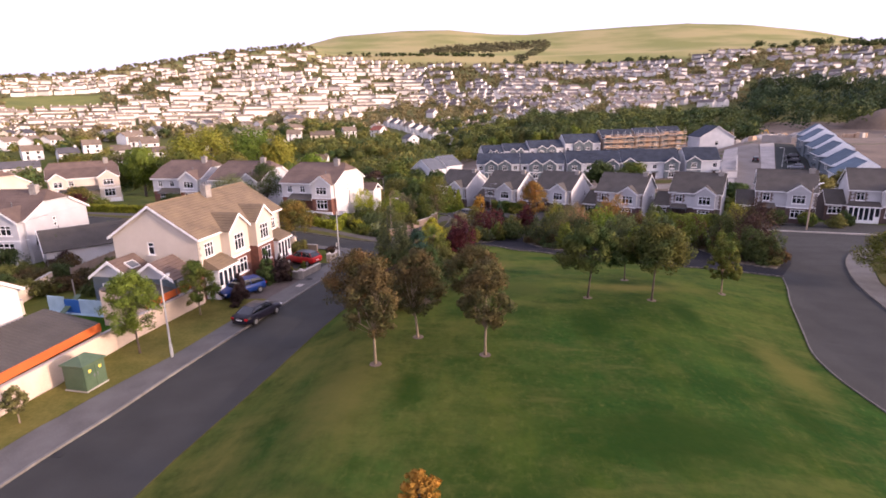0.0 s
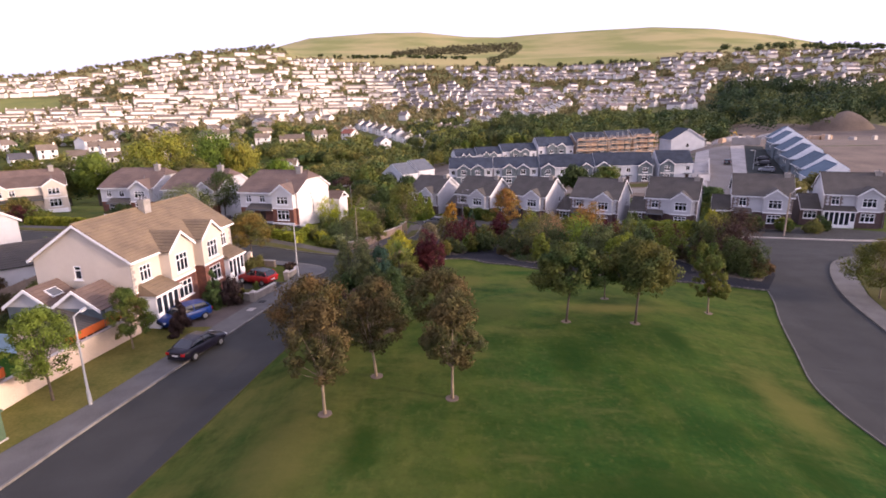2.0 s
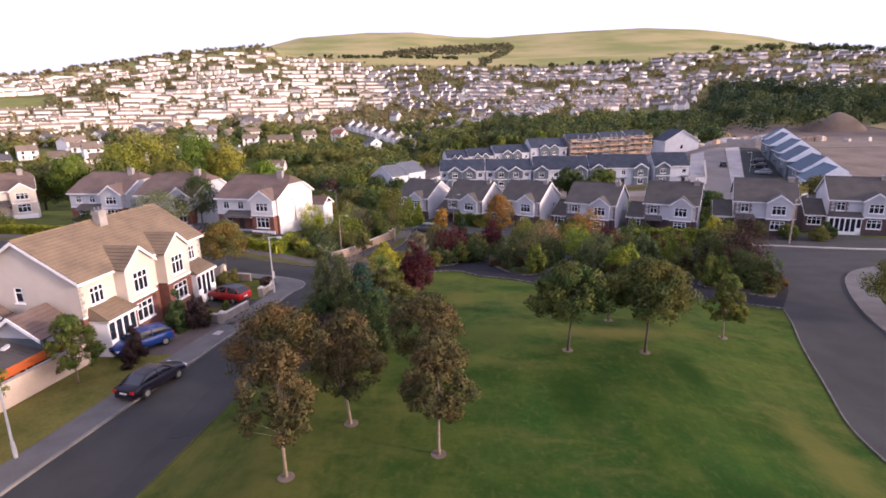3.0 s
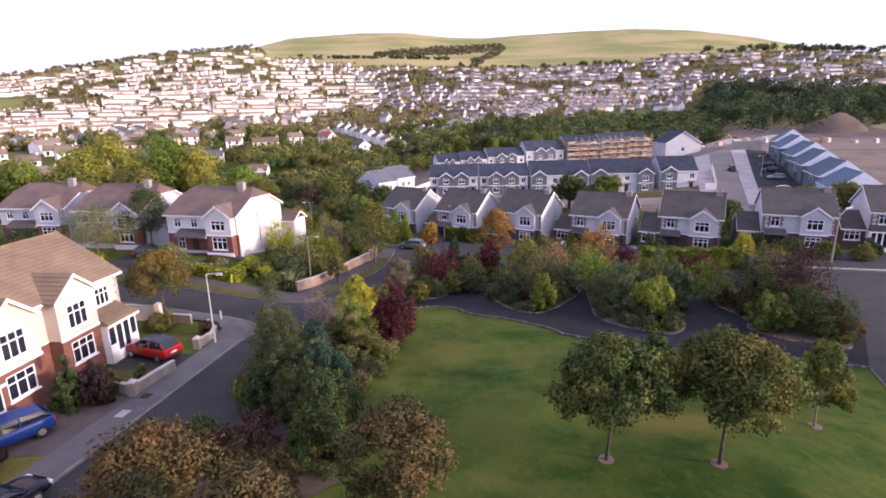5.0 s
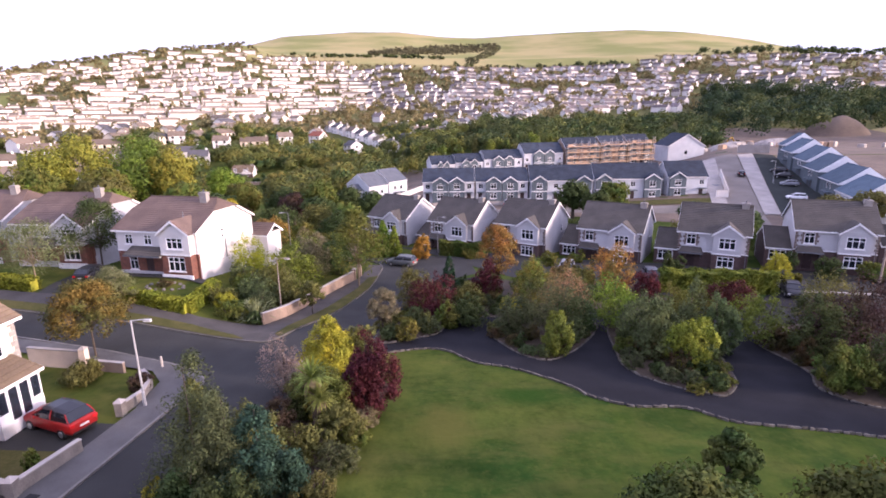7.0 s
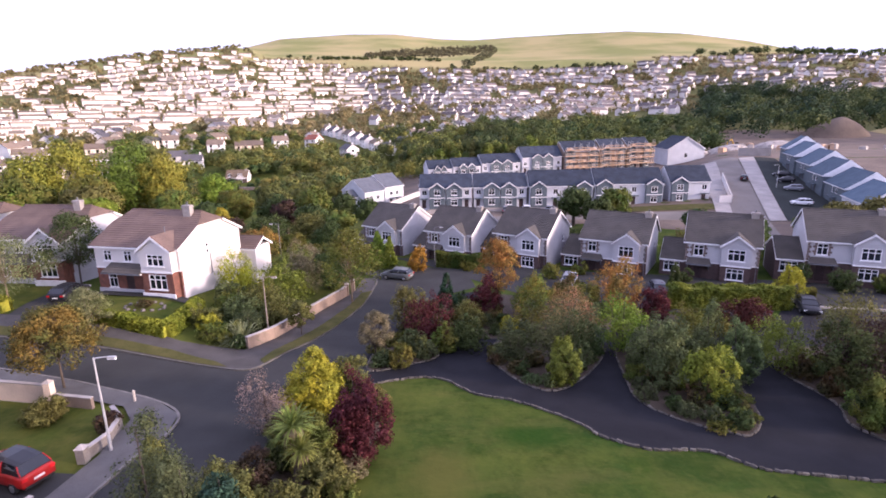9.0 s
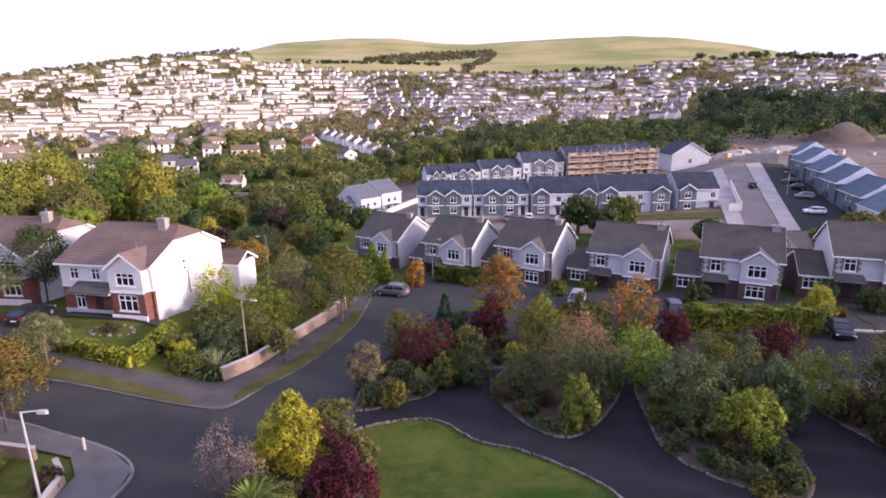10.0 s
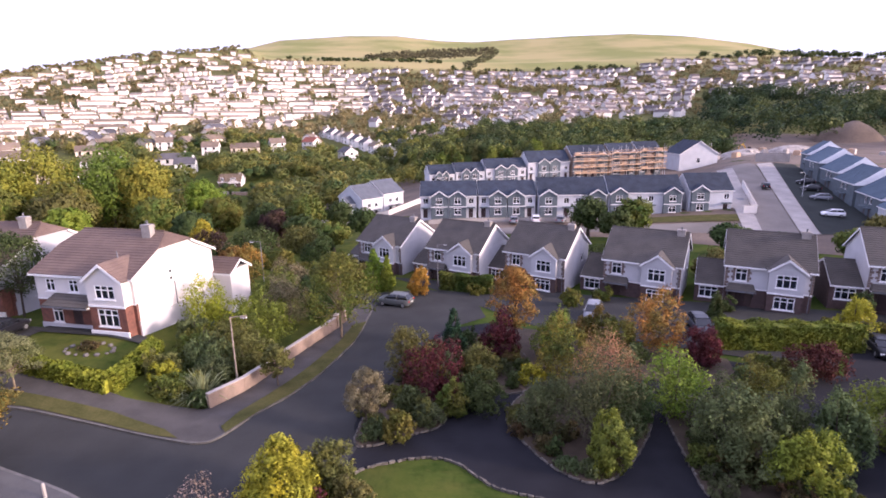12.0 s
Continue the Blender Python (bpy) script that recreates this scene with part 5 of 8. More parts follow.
                s = rng.uniform(0.12, 0.25, m)
                narrow = 1 - (0.75 if h > 1.5 * w else 0.35) * np.clip(d[:, 2], 0, 1)
                cen.append(np.stack([off * math.cos(a) + d[:, 0] * lr * 0.88 * narrow, off * math.sin(a) + d[:, 1] * lr * 0.88 * narrow, lt + d[:, 2] * lt * 0.9], 1))
                rad.append(np.stack([s * lr, s * lr, s * (0.5 * lt + 0.5 * lr) * 1.15], 1))
            cen, rad = np.concatenate(cen), np.concatenate(rad)
        n = len(cen)
    size = size or min(0.34, 0.067 + 0.004 * w + max(0, y - 55) * 0.0012)
    area = math.pi * w * (h - low)
    count = int(min(13200 if y < 70 else 6300, 2.3 * area / size**2) * {"cone": 1.4, "tree": 1.2, "bush": 0.9}[kind]) + 60
    if tone == "maple":
        size, count = 1.2 * size, int(1.25 * count)
    thin = tone in ("twig", "birch", "willow", "peach", "tan")
    if thin:
        size, count = size * 0.72, int(count * (0.4 if tone == "twig" else 1.3))
    part("crown", tri_mesh("crown", leaf_tris(cen, rad, count, size, 0.65, 0.62, 0.2, 0.58 if kind == "tree" else 0.46), leaf), None, ob)
    # trunk and limbs
    g = Geo()
    t = 0.008 * h + 0.025
    bend = rng.normal(size=2) * 0.02 * h
    top = (bend[0], bend[1], low + 0.35 * (h - low))
    if kind == "bush":
        for i in range(5):
            c = cen[i]
            g.tube([(0.1 * c[0], 0.1 * c[1], -0.15), (0.55 * c[0], 0.55 * c[1], 0.5 * c[2]), tuple(c)], [0.05, 0.04, 0.02], 5)
        part("stem", g, bark, ob)
    else:
        part("trunk", g.tube([(0, 0, -0.25), (bend[0] * 0.3, bend[1] * 0.3, 0.5 * low + 0.2), top, (bend[0], bend[1], 0.9 * h if kind == "cone" else 0.75 * h)], [1.35 * t, t, 0.75 * t, 0.2 * t], 9), bark, ob, smooth=True)
        if kind == "tree":
            if not place:
                ring = [(0.38 * math.cos(a), 0.38 * math.sin(a)) for a in (2 * math.pi * k / 12 for k in range(12))]
                part("earth_ring", Geo().slab([(p, q, 0.0) for p, q in ring], (0, 0, 0.025)), M["dirt"], ob, "ring of bare brown earth")
            twigs = Geo()
            for i in range(n):
                c, f = cen[i], rng.uniform(0.0, 0.35)
                root = np.array((bend[0], bend[1], low * (0.92 + f) + 0.02 * h))
                path, wide = [tuple(root), tuple(0.5 * c + 0.5 * root + (0, 0, 0.06 * h * (0.3 if spread_out else 0.0))), tuple(0.92 * c + 0.08 * root)], rng.uniform(0.7, 1.3)
                if i % max(1, n // 9) == 0:
                    part("limb", Geo().tube(path, [0.55 * t, 0.36 * t, 0.12 * t], 6), bark, ob)
                elif i % 3 == 0:
                    twigs.tube(path, [0.28 * t * wide, 0.16 * t, 0.06 * t], 4)
            part("branchwork", twigs, bark, ob)
    return ob


def hedge(name, points, width, height, tone, label, close=False):
    """A clipped hedge along a line of the plan: a trunked core hidden under leaf sprays."""
    pts = [Vector(p) for p in points]
    ob = thing(name, pts[0].x, pts[0].y, gz(*pts[0]), 0, label, "hedge")
    out = []
    core = Geo()
    for a, b in zip(pts, pts[1:]):
        d = b - a
        side = Vector((-d.y, d.x)).normalized()
        n = int(d.length * (2 * height + width) * 190)
        t, q = rng.uniform(-0.02, 1.02, n), rng.uniform(0, 2 * height + width, n)
        off = np.where(q < height, -width / 2, np.where(q < height + width, q - height - width / 2, width / 2))
        up = np.where(q < height, q, np.where(q < height + width, height, 2 * height + width - q))
        base = np.array([a.x, a.y])[None] + np.outer(t, np.array(d)) + np.outer(off, np.array(side))
        wob = 0.06 * np.sin(base[:, 0] * 2.1) + 0.05 * np.sin(base[:, 1] * 2.7)
        cen = np.column_stack([base, ground_z(base[:, 0], base[:, 1]) + up * (1 + wob)]) - np.array([pts[0].x, pts[0].y, gz(*pts[0])])
        out.append((cen, n))
        za, zb, o = gz(*a), gz(*b), gz(*pts[0])
        s = side * (width / 2 - 0.12)
        q4 = [(a - s, za), (b - s, zb), (b + s, zb), (a + s, za)]
        core.add([(p.x - pts[0].x, p.y - pts[0].y, z - o - 0.1) for p, z in q4] + [(p.x - pts[0].x, p.y - pts[0].y, z - o + height - 0.12) for p, z in q4], [(3, 2, 1, 0), (4, 5, 6, 7), (0, 1, 5, 4), (1, 2, 6, 5), (2, 3, 7, 6), (3, 0, 4, 7)])
    cen = np.concatenate([c for c, _ in out])
    m = len(cen)
    n3 = rng.normal(size=(m, 3)) * 0.8 + np.array([0, -0.1, 0.5])
    n3 /= np.linalg.norm(n3, axis=1)[:, None]
    u = np.cross(n3, rng.normal(size=(m, 3)))
    u /= np.linalg.norm(u, axis=1)[:, None]
    v = np.cross(n3, u)
    s = 0.085 * rng.uniform(0.6, 1.4, (m, 1))
    cen = cen + rng.normal(size=(m, 3)) * 0.05
    part("leaves", tri_mesh("leaves", (np.stack([cen - v * s * 0.9 - u * s * 0.7, cen - v * s * 0.6 + u * s, cen + v * s * 1.1], 1).reshape(-1, 3), np.repeat((n3 * 0.45 + np.array([0.2, -0.3, 0.75])) / np.linalg.norm(n3 * 0.45 + np.array([0.2, -0.3, 0.75]), axis=1)[:, None], 3, 0)), M["leaf_" + tone]), None, ob)
    part("core", core, M["leaf_" + tone], ob)
    return ob


# planted islands and the shrubs towards the lane
BED = "in the bark-covered bed"
LANE = "beside the lane"
plant("tan", "tree", -6.3, 73.0, 4.4, 2.7, BED)
plant("green", "bush", -4.1, 71.6, 2.4, 1.9, BED)
plant("darkred", "bush", -1.9, 77.6, 5.1, 4.5, BED)
plant("olive", "bush", -4.1, 82.5, 5.0, 3.8, BED)
plant("conifer", "cone", -0.6, 85.0, 5.4, 2.3, BED)
plant("darkgreen", "bush", 1.3, 76.2, 3.0, 3.9, BED)
plant("olive", "bush", -2.7, 74.4, 2.3, 1.9, BED)
plant("olive", "bush", 1.5, 82.0, 3.6, 4.2, BED)
plant("greygreen", "bush", -1.6, 82.6, 3.0, 2.6, BED)
plant("willow", "bush", 8.3, 72.5, 6.3, 7.2, BED)
plant("yellowgreen", "bush", 7.9, 68.7, 3.8, 2.7, BED)
plant("willow", "bush", 5.0, 72.8, 4.4, 3.4, BED)
plant("darkgreen", "bush", 10.5, 73.5, 4.6, 4.0, BED)
plant("autumn", "bush", 8.0, 82.4, 5.8, 4.6, BED)
plant("peach", "bush", 10.7, 78.0, 6.2, 5.1, BED)
plant("yellow", "bush", 5.6, 81.0, 1.9, 2.4, BED)
plant("orange", "tree", 4.9, 88.4, 8.0, 4.6, BED)
plant("yellowgreen", "bush", 8.4, 86.4, 5.0, 4.0, BED)
plant("darkred", "bush", 3.4, 86.7, 4.6, 3.8, BED)
plant("orange", "bush", 18.0, 88.6, 6.0, 5.8, LANE)
plant("green", "bush", 14.0, 88.0, 3.6, 4.2, LANE)
plant("bright", "bush", 14.4, 75.0, 5.6, 5.0, BED)
plant("darkred", "bush", 20.8, 84.6, 3.7, 3.2, LANE)
plant("greygreen", "bush", 15.6, 68.6, 5.0, 5.2, BED)
plant("bright", "bush", 17.2, 65.8, 4.1, 4.0, BED)
plant("greygreen", "bush", 19.0, 70.2, 6.2, 3.0, BED)
plant("greygreen", "bush", 20.8, 68.6, 5.8, 3.0, BED)
plant("willow", "bush", 16.2, 71.6, 4.6, 4.0, BED)
plant("yellowgreen", "bush", 24.8, 70.5, 5.0, 5.0, BED)
plant("green", "bush", 19.2, 74.6, 4.6, 4.2, BED)
plant("darkred", "bush", 28.2, 81.6, 3.3, 4.6, LANE)
plant("green", "bush", 25.4, 61.6, 3.9, 3.3, BED)
plant("darkgreen", "bush", 27.6, 67.2, 5.4, 5.0, BED)
plant("purple", "bush", 30.2, 66.5, 7.0, 7.6, BED)
plant("darkgreen", "bush", 29.0, 61.0, 4.4, 4.5, BED)
plant("brown", "bush", 30.4, 60.3, 3.0, 2.6, BED)
plant("olive", "bush", 31.2, 72.2, 6.2, 5.2, BED)
# low filling shrubs between the larger ones
for cx, cy, rx, ry, n in ((-2.5, 77.5, 2.6, 4.0, 7), (2.0, 86, 2.6, 4.0, 6), (7.8, 74, 3.4, 4.6, 8), (17, 70, 3.0, 6.0, 9), (28, 66.5, 3.6, 5.5, 8), (12.5, 85, 4.5, 2.0, 5), (24, 80.5, 3.0, 2.6, 5)):
    for i in range(n):
        a = 2 * math.pi * (i + 0.4 * rng.random()) / n
        q = 0.55 + 0.4 * rng.random()
        plant(str(rng.choice(["olive", "green", "darkgreen", "greygreen", "willow", "brown"])), "bush", cx + rx * q * math.cos(a), cy + ry * q * math.sin(a), rng.uniform(1.3, 2.6), rng.uniform(1.6, 2.8), BED)
# low growth leaning over the edging
for rim in ([(3.6, 75.0), (4.0, 72.2), (5.5, 69.6), (7.0, 68.2), (8.8, 69.4), (11.0, 72.6), (12.3, 76.2), (11.4, 79.6)], [(13.5, 69.4), (13.4, 65.8), (14.9, 63.2), (16.6, 61.8), (17.5, 61.8), (18.7, 63.8), (19.9, 68), (21.2, 73.6)], [(28.2, 59.8), (29.6, 59.4), (31.0, 62.8), (33, 70)], [(-5.6, 72.2), (-6.2, 75.4), (-5.3, 79), (-4.0, 83.6), (-2.2, 88.6)], [(-0.6, 78.4), (3.6, 80.2), (5.0, 83.5), (4.2, 88)]):
    for x, y in smooth_line(rim, False, 2):
        plant(str(rng.choice(["willow", "olive", "darkgreen", "green", "greygreen", "brown"])), "bush", x + rng.normal() * 0.25, y + rng.normal() * 0.25, rng.uniform(0.5, 1.5), rng.uniform(1.1, 2.0), BED)
# along the west side of the green
SIDE = "at the edge of the green"
plant("yellow", "cone", -9.0, 64.6, 4.7, 4.0, SIDE)
plant("olive", "bush", -7.1, 66.1, 3.7, 2.4, SIDE)
plant("darkred", "bush", -4.9, 58.0, 5.9, 3.3, SIDE)
plant("palm", "palm", -7.8, 55.6, 5.0, 3.0, SIDE)
plant("twig", "bush", -11.3, 61.4, 4.4, 3.6, SIDE)
plant("willow", "cone", -11.3, 50.2, 7.8, 5.0, SIDE)
plant("willow", "cone", -9.9, 49.0, 6.2, 4.0, SIDE)
plant("darkgreen", "bush", -11.4, 48.0, 3.4, 2.8, SIDE)
plant("olive", "cone", -12.4, 52.0, 5.8, 3.2, SIDE)
plant("olive", "bush", -9.6, 52.4, 3.0, 2.6, SIDE)
plant("bluegreen", "cone", -8.5, 49.4, 5.3, 3.6, SIDE)
plant("darkgreen", "cone", -6.3, 42.4, 4.6, 3.4, SIDE)
plant("yellow", "bush", -13.3, 49.6, 2.4, 1.2, SIDE)
plant("brown", "bush", -8.6, 50.6, 2.6, 2.6, SIDE)
plant("olive", "bush", -6.2, 55.5, 2.4, 2.8, SIDE)
plant("brown", "tree", -2.2, 37.8, 5.4, 4.0, SIDE)
plant("russet", "tree", -11.0, 36.3, 5.6, 5.2, SIDE)
plant("purple", "bush", -10.0, 42.0, 3.0, 3.2, SIDE)
for tone, x, y, h, w in (("darkgreen", -6.6, 44.6, 4.2, 3.6), ("darkgreen", -8.6, 46.4, 3.4, 3.2), ("olive", -10.2, 53.2, 4.0, 3.2), ("green", -7.6, 57.6, 3.6, 3.4), ("darkred", -5.8, 58.9, 3.9, 2.9), ("purple", -9.8, 55.4, 2.6, 2.8), ("olive", -10.6, 51.6, 3.0, 2.6), ("darkgreen", -12.2, 43.0, 2.8, 2.6), ("brown", -8.2, 38.8, 3.2, 3.4), ("olive", -5.4, 64.0, 2.4, 2.6), ("green", -7.2, 42.4, 2.6, 2.4), ("willow", -6.6, 47.4, 1.6, 2.2), ("olive", -6.2, 49.6, 1.4, 2.0), ("willow", -5.8, 52.4, 1.5, 2.2), ("green", -5.4, 54.8, 1.2, 1.8), ("tan", -5.2, 56.6, 1.3, 1.6), ("olive", -7.8, 53.4, 2.0, 2.4), ("darkgreen", -8.8, 57.8, 2.2, 2.6), ("olive", -9.6, 60.2, 2.4, 2.6), ("willow", -5.8, 62.6, 1.6, 2.0)):
    plant(tone, "bush", x, y, h, w, SIDE)
# trees on the green
plant("brown", "tree", -7.9, 28.5, 6.4, 3.2)
plant("brown", "tree", -5.9, 32.8, 6.2, 3.5)
plant("brown", "tree", -1.2, 30.3, 6.3, 3.1)
plant("maple", "tree", 7.0, 42.3, 5.9, 4.6)
plant("maple", "tree", 11.5, 49.1, 3.8, 2.0)
plant("maple", "tree", 12.1, 42.0, 6.2, 5.1)
plant("green", "tree", 19.3, 46.4, 4.9, 2.5)
plant("amber", "tree", -3.1, 15.6, 2.25, 1.5)
plant("green", "tree", 37.3, 52.5, 5.4, 5.4, "beside the curving street")
# verge and gardens on the houses' side
VERGE = "on the grass verge by the wall"
plant("yellowgreen", "tree", -26.7, 32.5, 6.3, 3.8, VERGE)
plant("green", "tree", -26.5, 40.3, 5.0, 2.9, VERGE)
plant("sapling", "tree", -27.5, 23.2, 2.4, 1.2, VERGE)
YARD = "in a front garden"
BACKG = "in a back garden"
for tone, x, y, h, w in (("darkgreen", -57.0, 52.0, 3.2, 4.6), ("olive", -53.0, 49.0, 2.4, 4.0), ("brown", -50.4, 52.6, 2.0, 3.8), ("darkgreen", -48.6, 50.2, 1.8, 3.4), ("green", -60.5, 50.0, 3.4, 4.0), ("bright", -56.2, 46.4, 2.2, 3.2), ("olive", -46.0, 45.0, 1.8, 2.6), ("purple", -52.0, 54.6, 2.2, 3.4), ("green", -46.6, 59.0, 2.6, 3.6), ("olive", -47.6, 63.4, 3.6, 4.6), ("autumn", -52.0, 67.4, 4.2, 5.0), ("green", -57.0, 68.0, 3.4, 4.6), ("darkgreen", -43.0, 66.6, 2.6, 4.2), ("bright", -48.4, 70.0, 2.4, 3.6), ("darkgreen", -63.5, 69.5, 3.6, 5.0), ("purple", -72.0, 72.0, 3.2, 4.6), ("olive", -66.0, 48.0, 3.0, 4.4), ("darkgreen", -50.5, 45.0, 2.2, 3.0), ("olive", -78.0, 76.0, 4.0, 5.0), ("darkred", -80.0, 92.0, 3.0, 4.4), ("green", -74.0, 88.6, 3.4, 4.4), ("autumn", -85.0, 96.0, 4.4, 5.0), ("darkgreen", -61.0, 90.0, 3.4, 4.6), ("olive", -58.6, 86.6, 3.0, 4.0), ("darkgreen", -88.0, 100.0, 4.0, 4.0), ("brown", -44.0, 47.0, 2.0, 4.0), ("olive", -47.0, 44.0, 2.0, 3.4), ("darkgreen", -41.6, 48.6, 2.2, 4.0), ("brown", -50.0, 48.5, 2.0, 4.0), ("olive", -43.6, 51.4, 2.4, 3.6), ("darkgreen", -40.4, 45.4, 1.6, 2.8)):
    plant(tone, "bush", x, y, h, w, BACKG)
plant("darkgreen", "cone", -53.4, 55.6, 4.0, 1.4, BACKG)
plant("darkgreen", "cone", -24.6, 49.8, 3.9, 2.2, YARD)
plant("plum", "bush", -23.0, 50.2, 3.4, 2.0, YARD)
plant("plum", "cone", -24.2, 43.2, 3.2, 1.9, YARD)
plant("green", "bush", -23.2, 51.6, 2.6, 1.3, YARD)
plant("green", "bush", -22.0, 53.2, 1.6, 0.9, YARD)
plant("autumn", "tree", -28.8, 68.2, 6.2, 5.4, YARD)
plant("olive", "bush", -26.4, 63.4, 1.8, 3.0, YARD)
plant("purple", "bush", -21.6, 62.2, 1.4, 1.8, YARD)
plant("birch", "tree", -46.2, 84.6, 6.3, 8.0, YARD)
plant("darkgreen", "tree", -42.7, 90.6, 8.2, 6.6, YARD)
plant("birch", "tree", -32.2, 76.5, 4.3, 3.6, "on the verge by the hedge")
CORNERG = "in the corner garden behind the wall"
plant("lime", "bush", -23.6, 90.3, 6.0, 6.0, CORNERG)
plant("yellowgreen", "bush", -18.3, 88.7, 6.8, 5.6, CORNERG)
plant("olive", "bush", -19.2, 84.1, 4.8, 5.4, CORNERG)
plant("greygreen", "bush", -20.9, 82.4, 3.6, 4.0, CORNERG)
plant("green", "bush", -21.8, 77.6, 1.9, 2.9, CORNERG)
plant("darkgreen", "bush", -18.9, 76.7, 1.5, 1.9, CORNERG)
plant("phormium", "bush", -19.4, 77.8, 2.9, 3.2, CORNERG)
plant("lime", "bush", -22.8, 79.3, 2.1, 2.1, CORNERG)
plant("green", "bush", -21.0, 86.6, 4.0, 4.4, CORNERG)
plant("tan", "bush", -18.3, 95.5, 6.0, 4.9, CORNERG)
plant("green", "tree", -11.8, 91.5, 8.7, 6.4, "on the verge of the side road")
plant("olive", "tree", -14.6, 80.4, 3.6, 2.2, "on the verge of the side road")
plant("darkgreen", "bush", -15.6, 98.1, 5.4, 4.4, CORNERG)
plant("green", "bush", -21.5, 100.5, 4.5, 6.0, CORNERG)
plant("bright", "cone", -11.3, 110.9, 5.8, 3.5, LANE)
plant("bright", "cone", -9.4, 110.0, 5.0, 2.4, LANE)
plant("amber", "bush", -5.1, 107.3, 4.2, 2.7, LANE)
plant("orange", "bush", -28.6, 112.2, 4.2, 4.9, YARD)
plant("orange", "bush", -32.5, 114.0, 3.4, 4.4, YARD)
plant("yellow", "cone", -42.5, 128.6, 6.2, 5.2, YARD)
plant("darkgreen", "bush", -21.8, 122.9, 5.6, 5.4, YARD)
plant("green", "bush", 2.5, 108.0, 2.2, 3.6, LANE)
plant("green", "bush", 13.5, 102.0, 2.4, 2.6, LANE)
plant("darkgreen", "cone", 27.8, 97.0, 3.4, 2.0, LANE)
plant("lime", "bush", 38.2, 91.2, 4.4, 3.4, LANE)
for tone, x, y, h, w in (("darkgreen", 46.4, 94.0, 3.0, 3.4), ("green", 50.6, 92.6, 2.6, 3.0), ("olive", 54.4, 91.0, 2.4, 3.0), ("darkgreen", 57.6, 93.6, 2.8, 3.0), ("darkgreen", 30.0, 99.6, 2.0, 2.2), ("green", 17.4, 104.0, 2.2, 2.4), ("darkgreen", 43.6, 97.6, 3.2, 2.2)):
    plant(tone, "bush", x, y, h, w, LANE)
for tone, x, y, h, w in (("darkgreen", 16.4, 119.0, 5.0, 5.0), ("darkgreen", 29.4, 114.6, 5.2, 5.0), ("green", 41.6, 109.0, 5.2, 5.0), ("darkgreen", 54.6, 107.6, 5.6, 5.6), ("darkgreen", 4.6, 123.6, 4.6, 4.6), ("olive", 36.0, 116.0, 4.6, 5.6), ("darkgreen", 22.6, 120.0, 4.4, 6.0), ("green", 48.6, 112.6, 4.4, 6.0), ("darkgreen", 67.0, 110.0, 5.0, 5.0)):
    plant(tone, "bush", x, y, h, w, BACKG)
for tone, x, y, h, w in (("olive", -23.6, 80.4, 2.6, 2.8), ("green", -22.8, 84.2, 3.2, 3.4), ("greygreen", -23.8, 86.6, 3.2, 3.2), ("willow", -19.4, 80.0, 2.8, 3.0), ("olive", -17.5, 82.4, 3.0, 2.6), ("green", -20.4, 78.6, 1.8, 2.4)):
    plant(tone, "bush", x, y, h, w, CORNERG)
for tone, x, y, h, w in (("autumn", -27.0, 104.0, 3.8, 5.0), ("tan", -22.0, 108.4, 4.4, 5.0), ("darkgreen", -17.8, 106.4, 4.0, 5.0), ("orange", -29.4, 108.6, 3.0, 3.6), ("darkgreen", -31.0, 118.0, 5.0, 6.0), ("green", -25.6, 116.0, 3.4, 4.5), ("olive", -14.6, 114.4, 3.6, 4.0), ("darkgreen", -35.6, 112.0, 4.4, 5.0), ("purple", -38.4, 122.0, 5.0, 6.0), ("darkgreen", -33.4, 126.6, 5.0, 7.0), ("olive", -27.0, 131.0, 5.0, 7.0), ("green", -20.6, 115.0, 3.0, 4.0)):
    plant(tone, "bush", x, y, h, w, BACKG)
plant("autumn", "bush", 12.7, 90.6, 3.8, 4.0, LANE)
# clipped hedges
hedge("hedge", [(-37.0, 79.7), (-33.5, 78.8), (-28.8, 77.4), (-25.6, 76.8), (-25.4, 80.0), (-25.6, 83.4)], 0.9, 1.25, "hedge", "clipped yellow-green hedge round the corner garden")
hedge("hedge", [(-75, 87), (-55, 84), (-43.5, 81.0)], 1.1, 1.3, "hedge", "clipped green hedge along the side street")
hedge("hedge", [(23.8, 88.6), (36.0, 87.6)], 1.5, 2.5, "laurel", "thick clipped hedge in front of the row houses")
hedge("hedge", [(-2.2, 110.0), (4.4, 107.6)], 1.0, 2.3, "green", "tall clipped green hedge before the row houses")
hedge("hedge", [(36.6, 92.8), (41.5, 91.6)], 1.2, 1.2, "green", "low clipped hedge beside the drive")


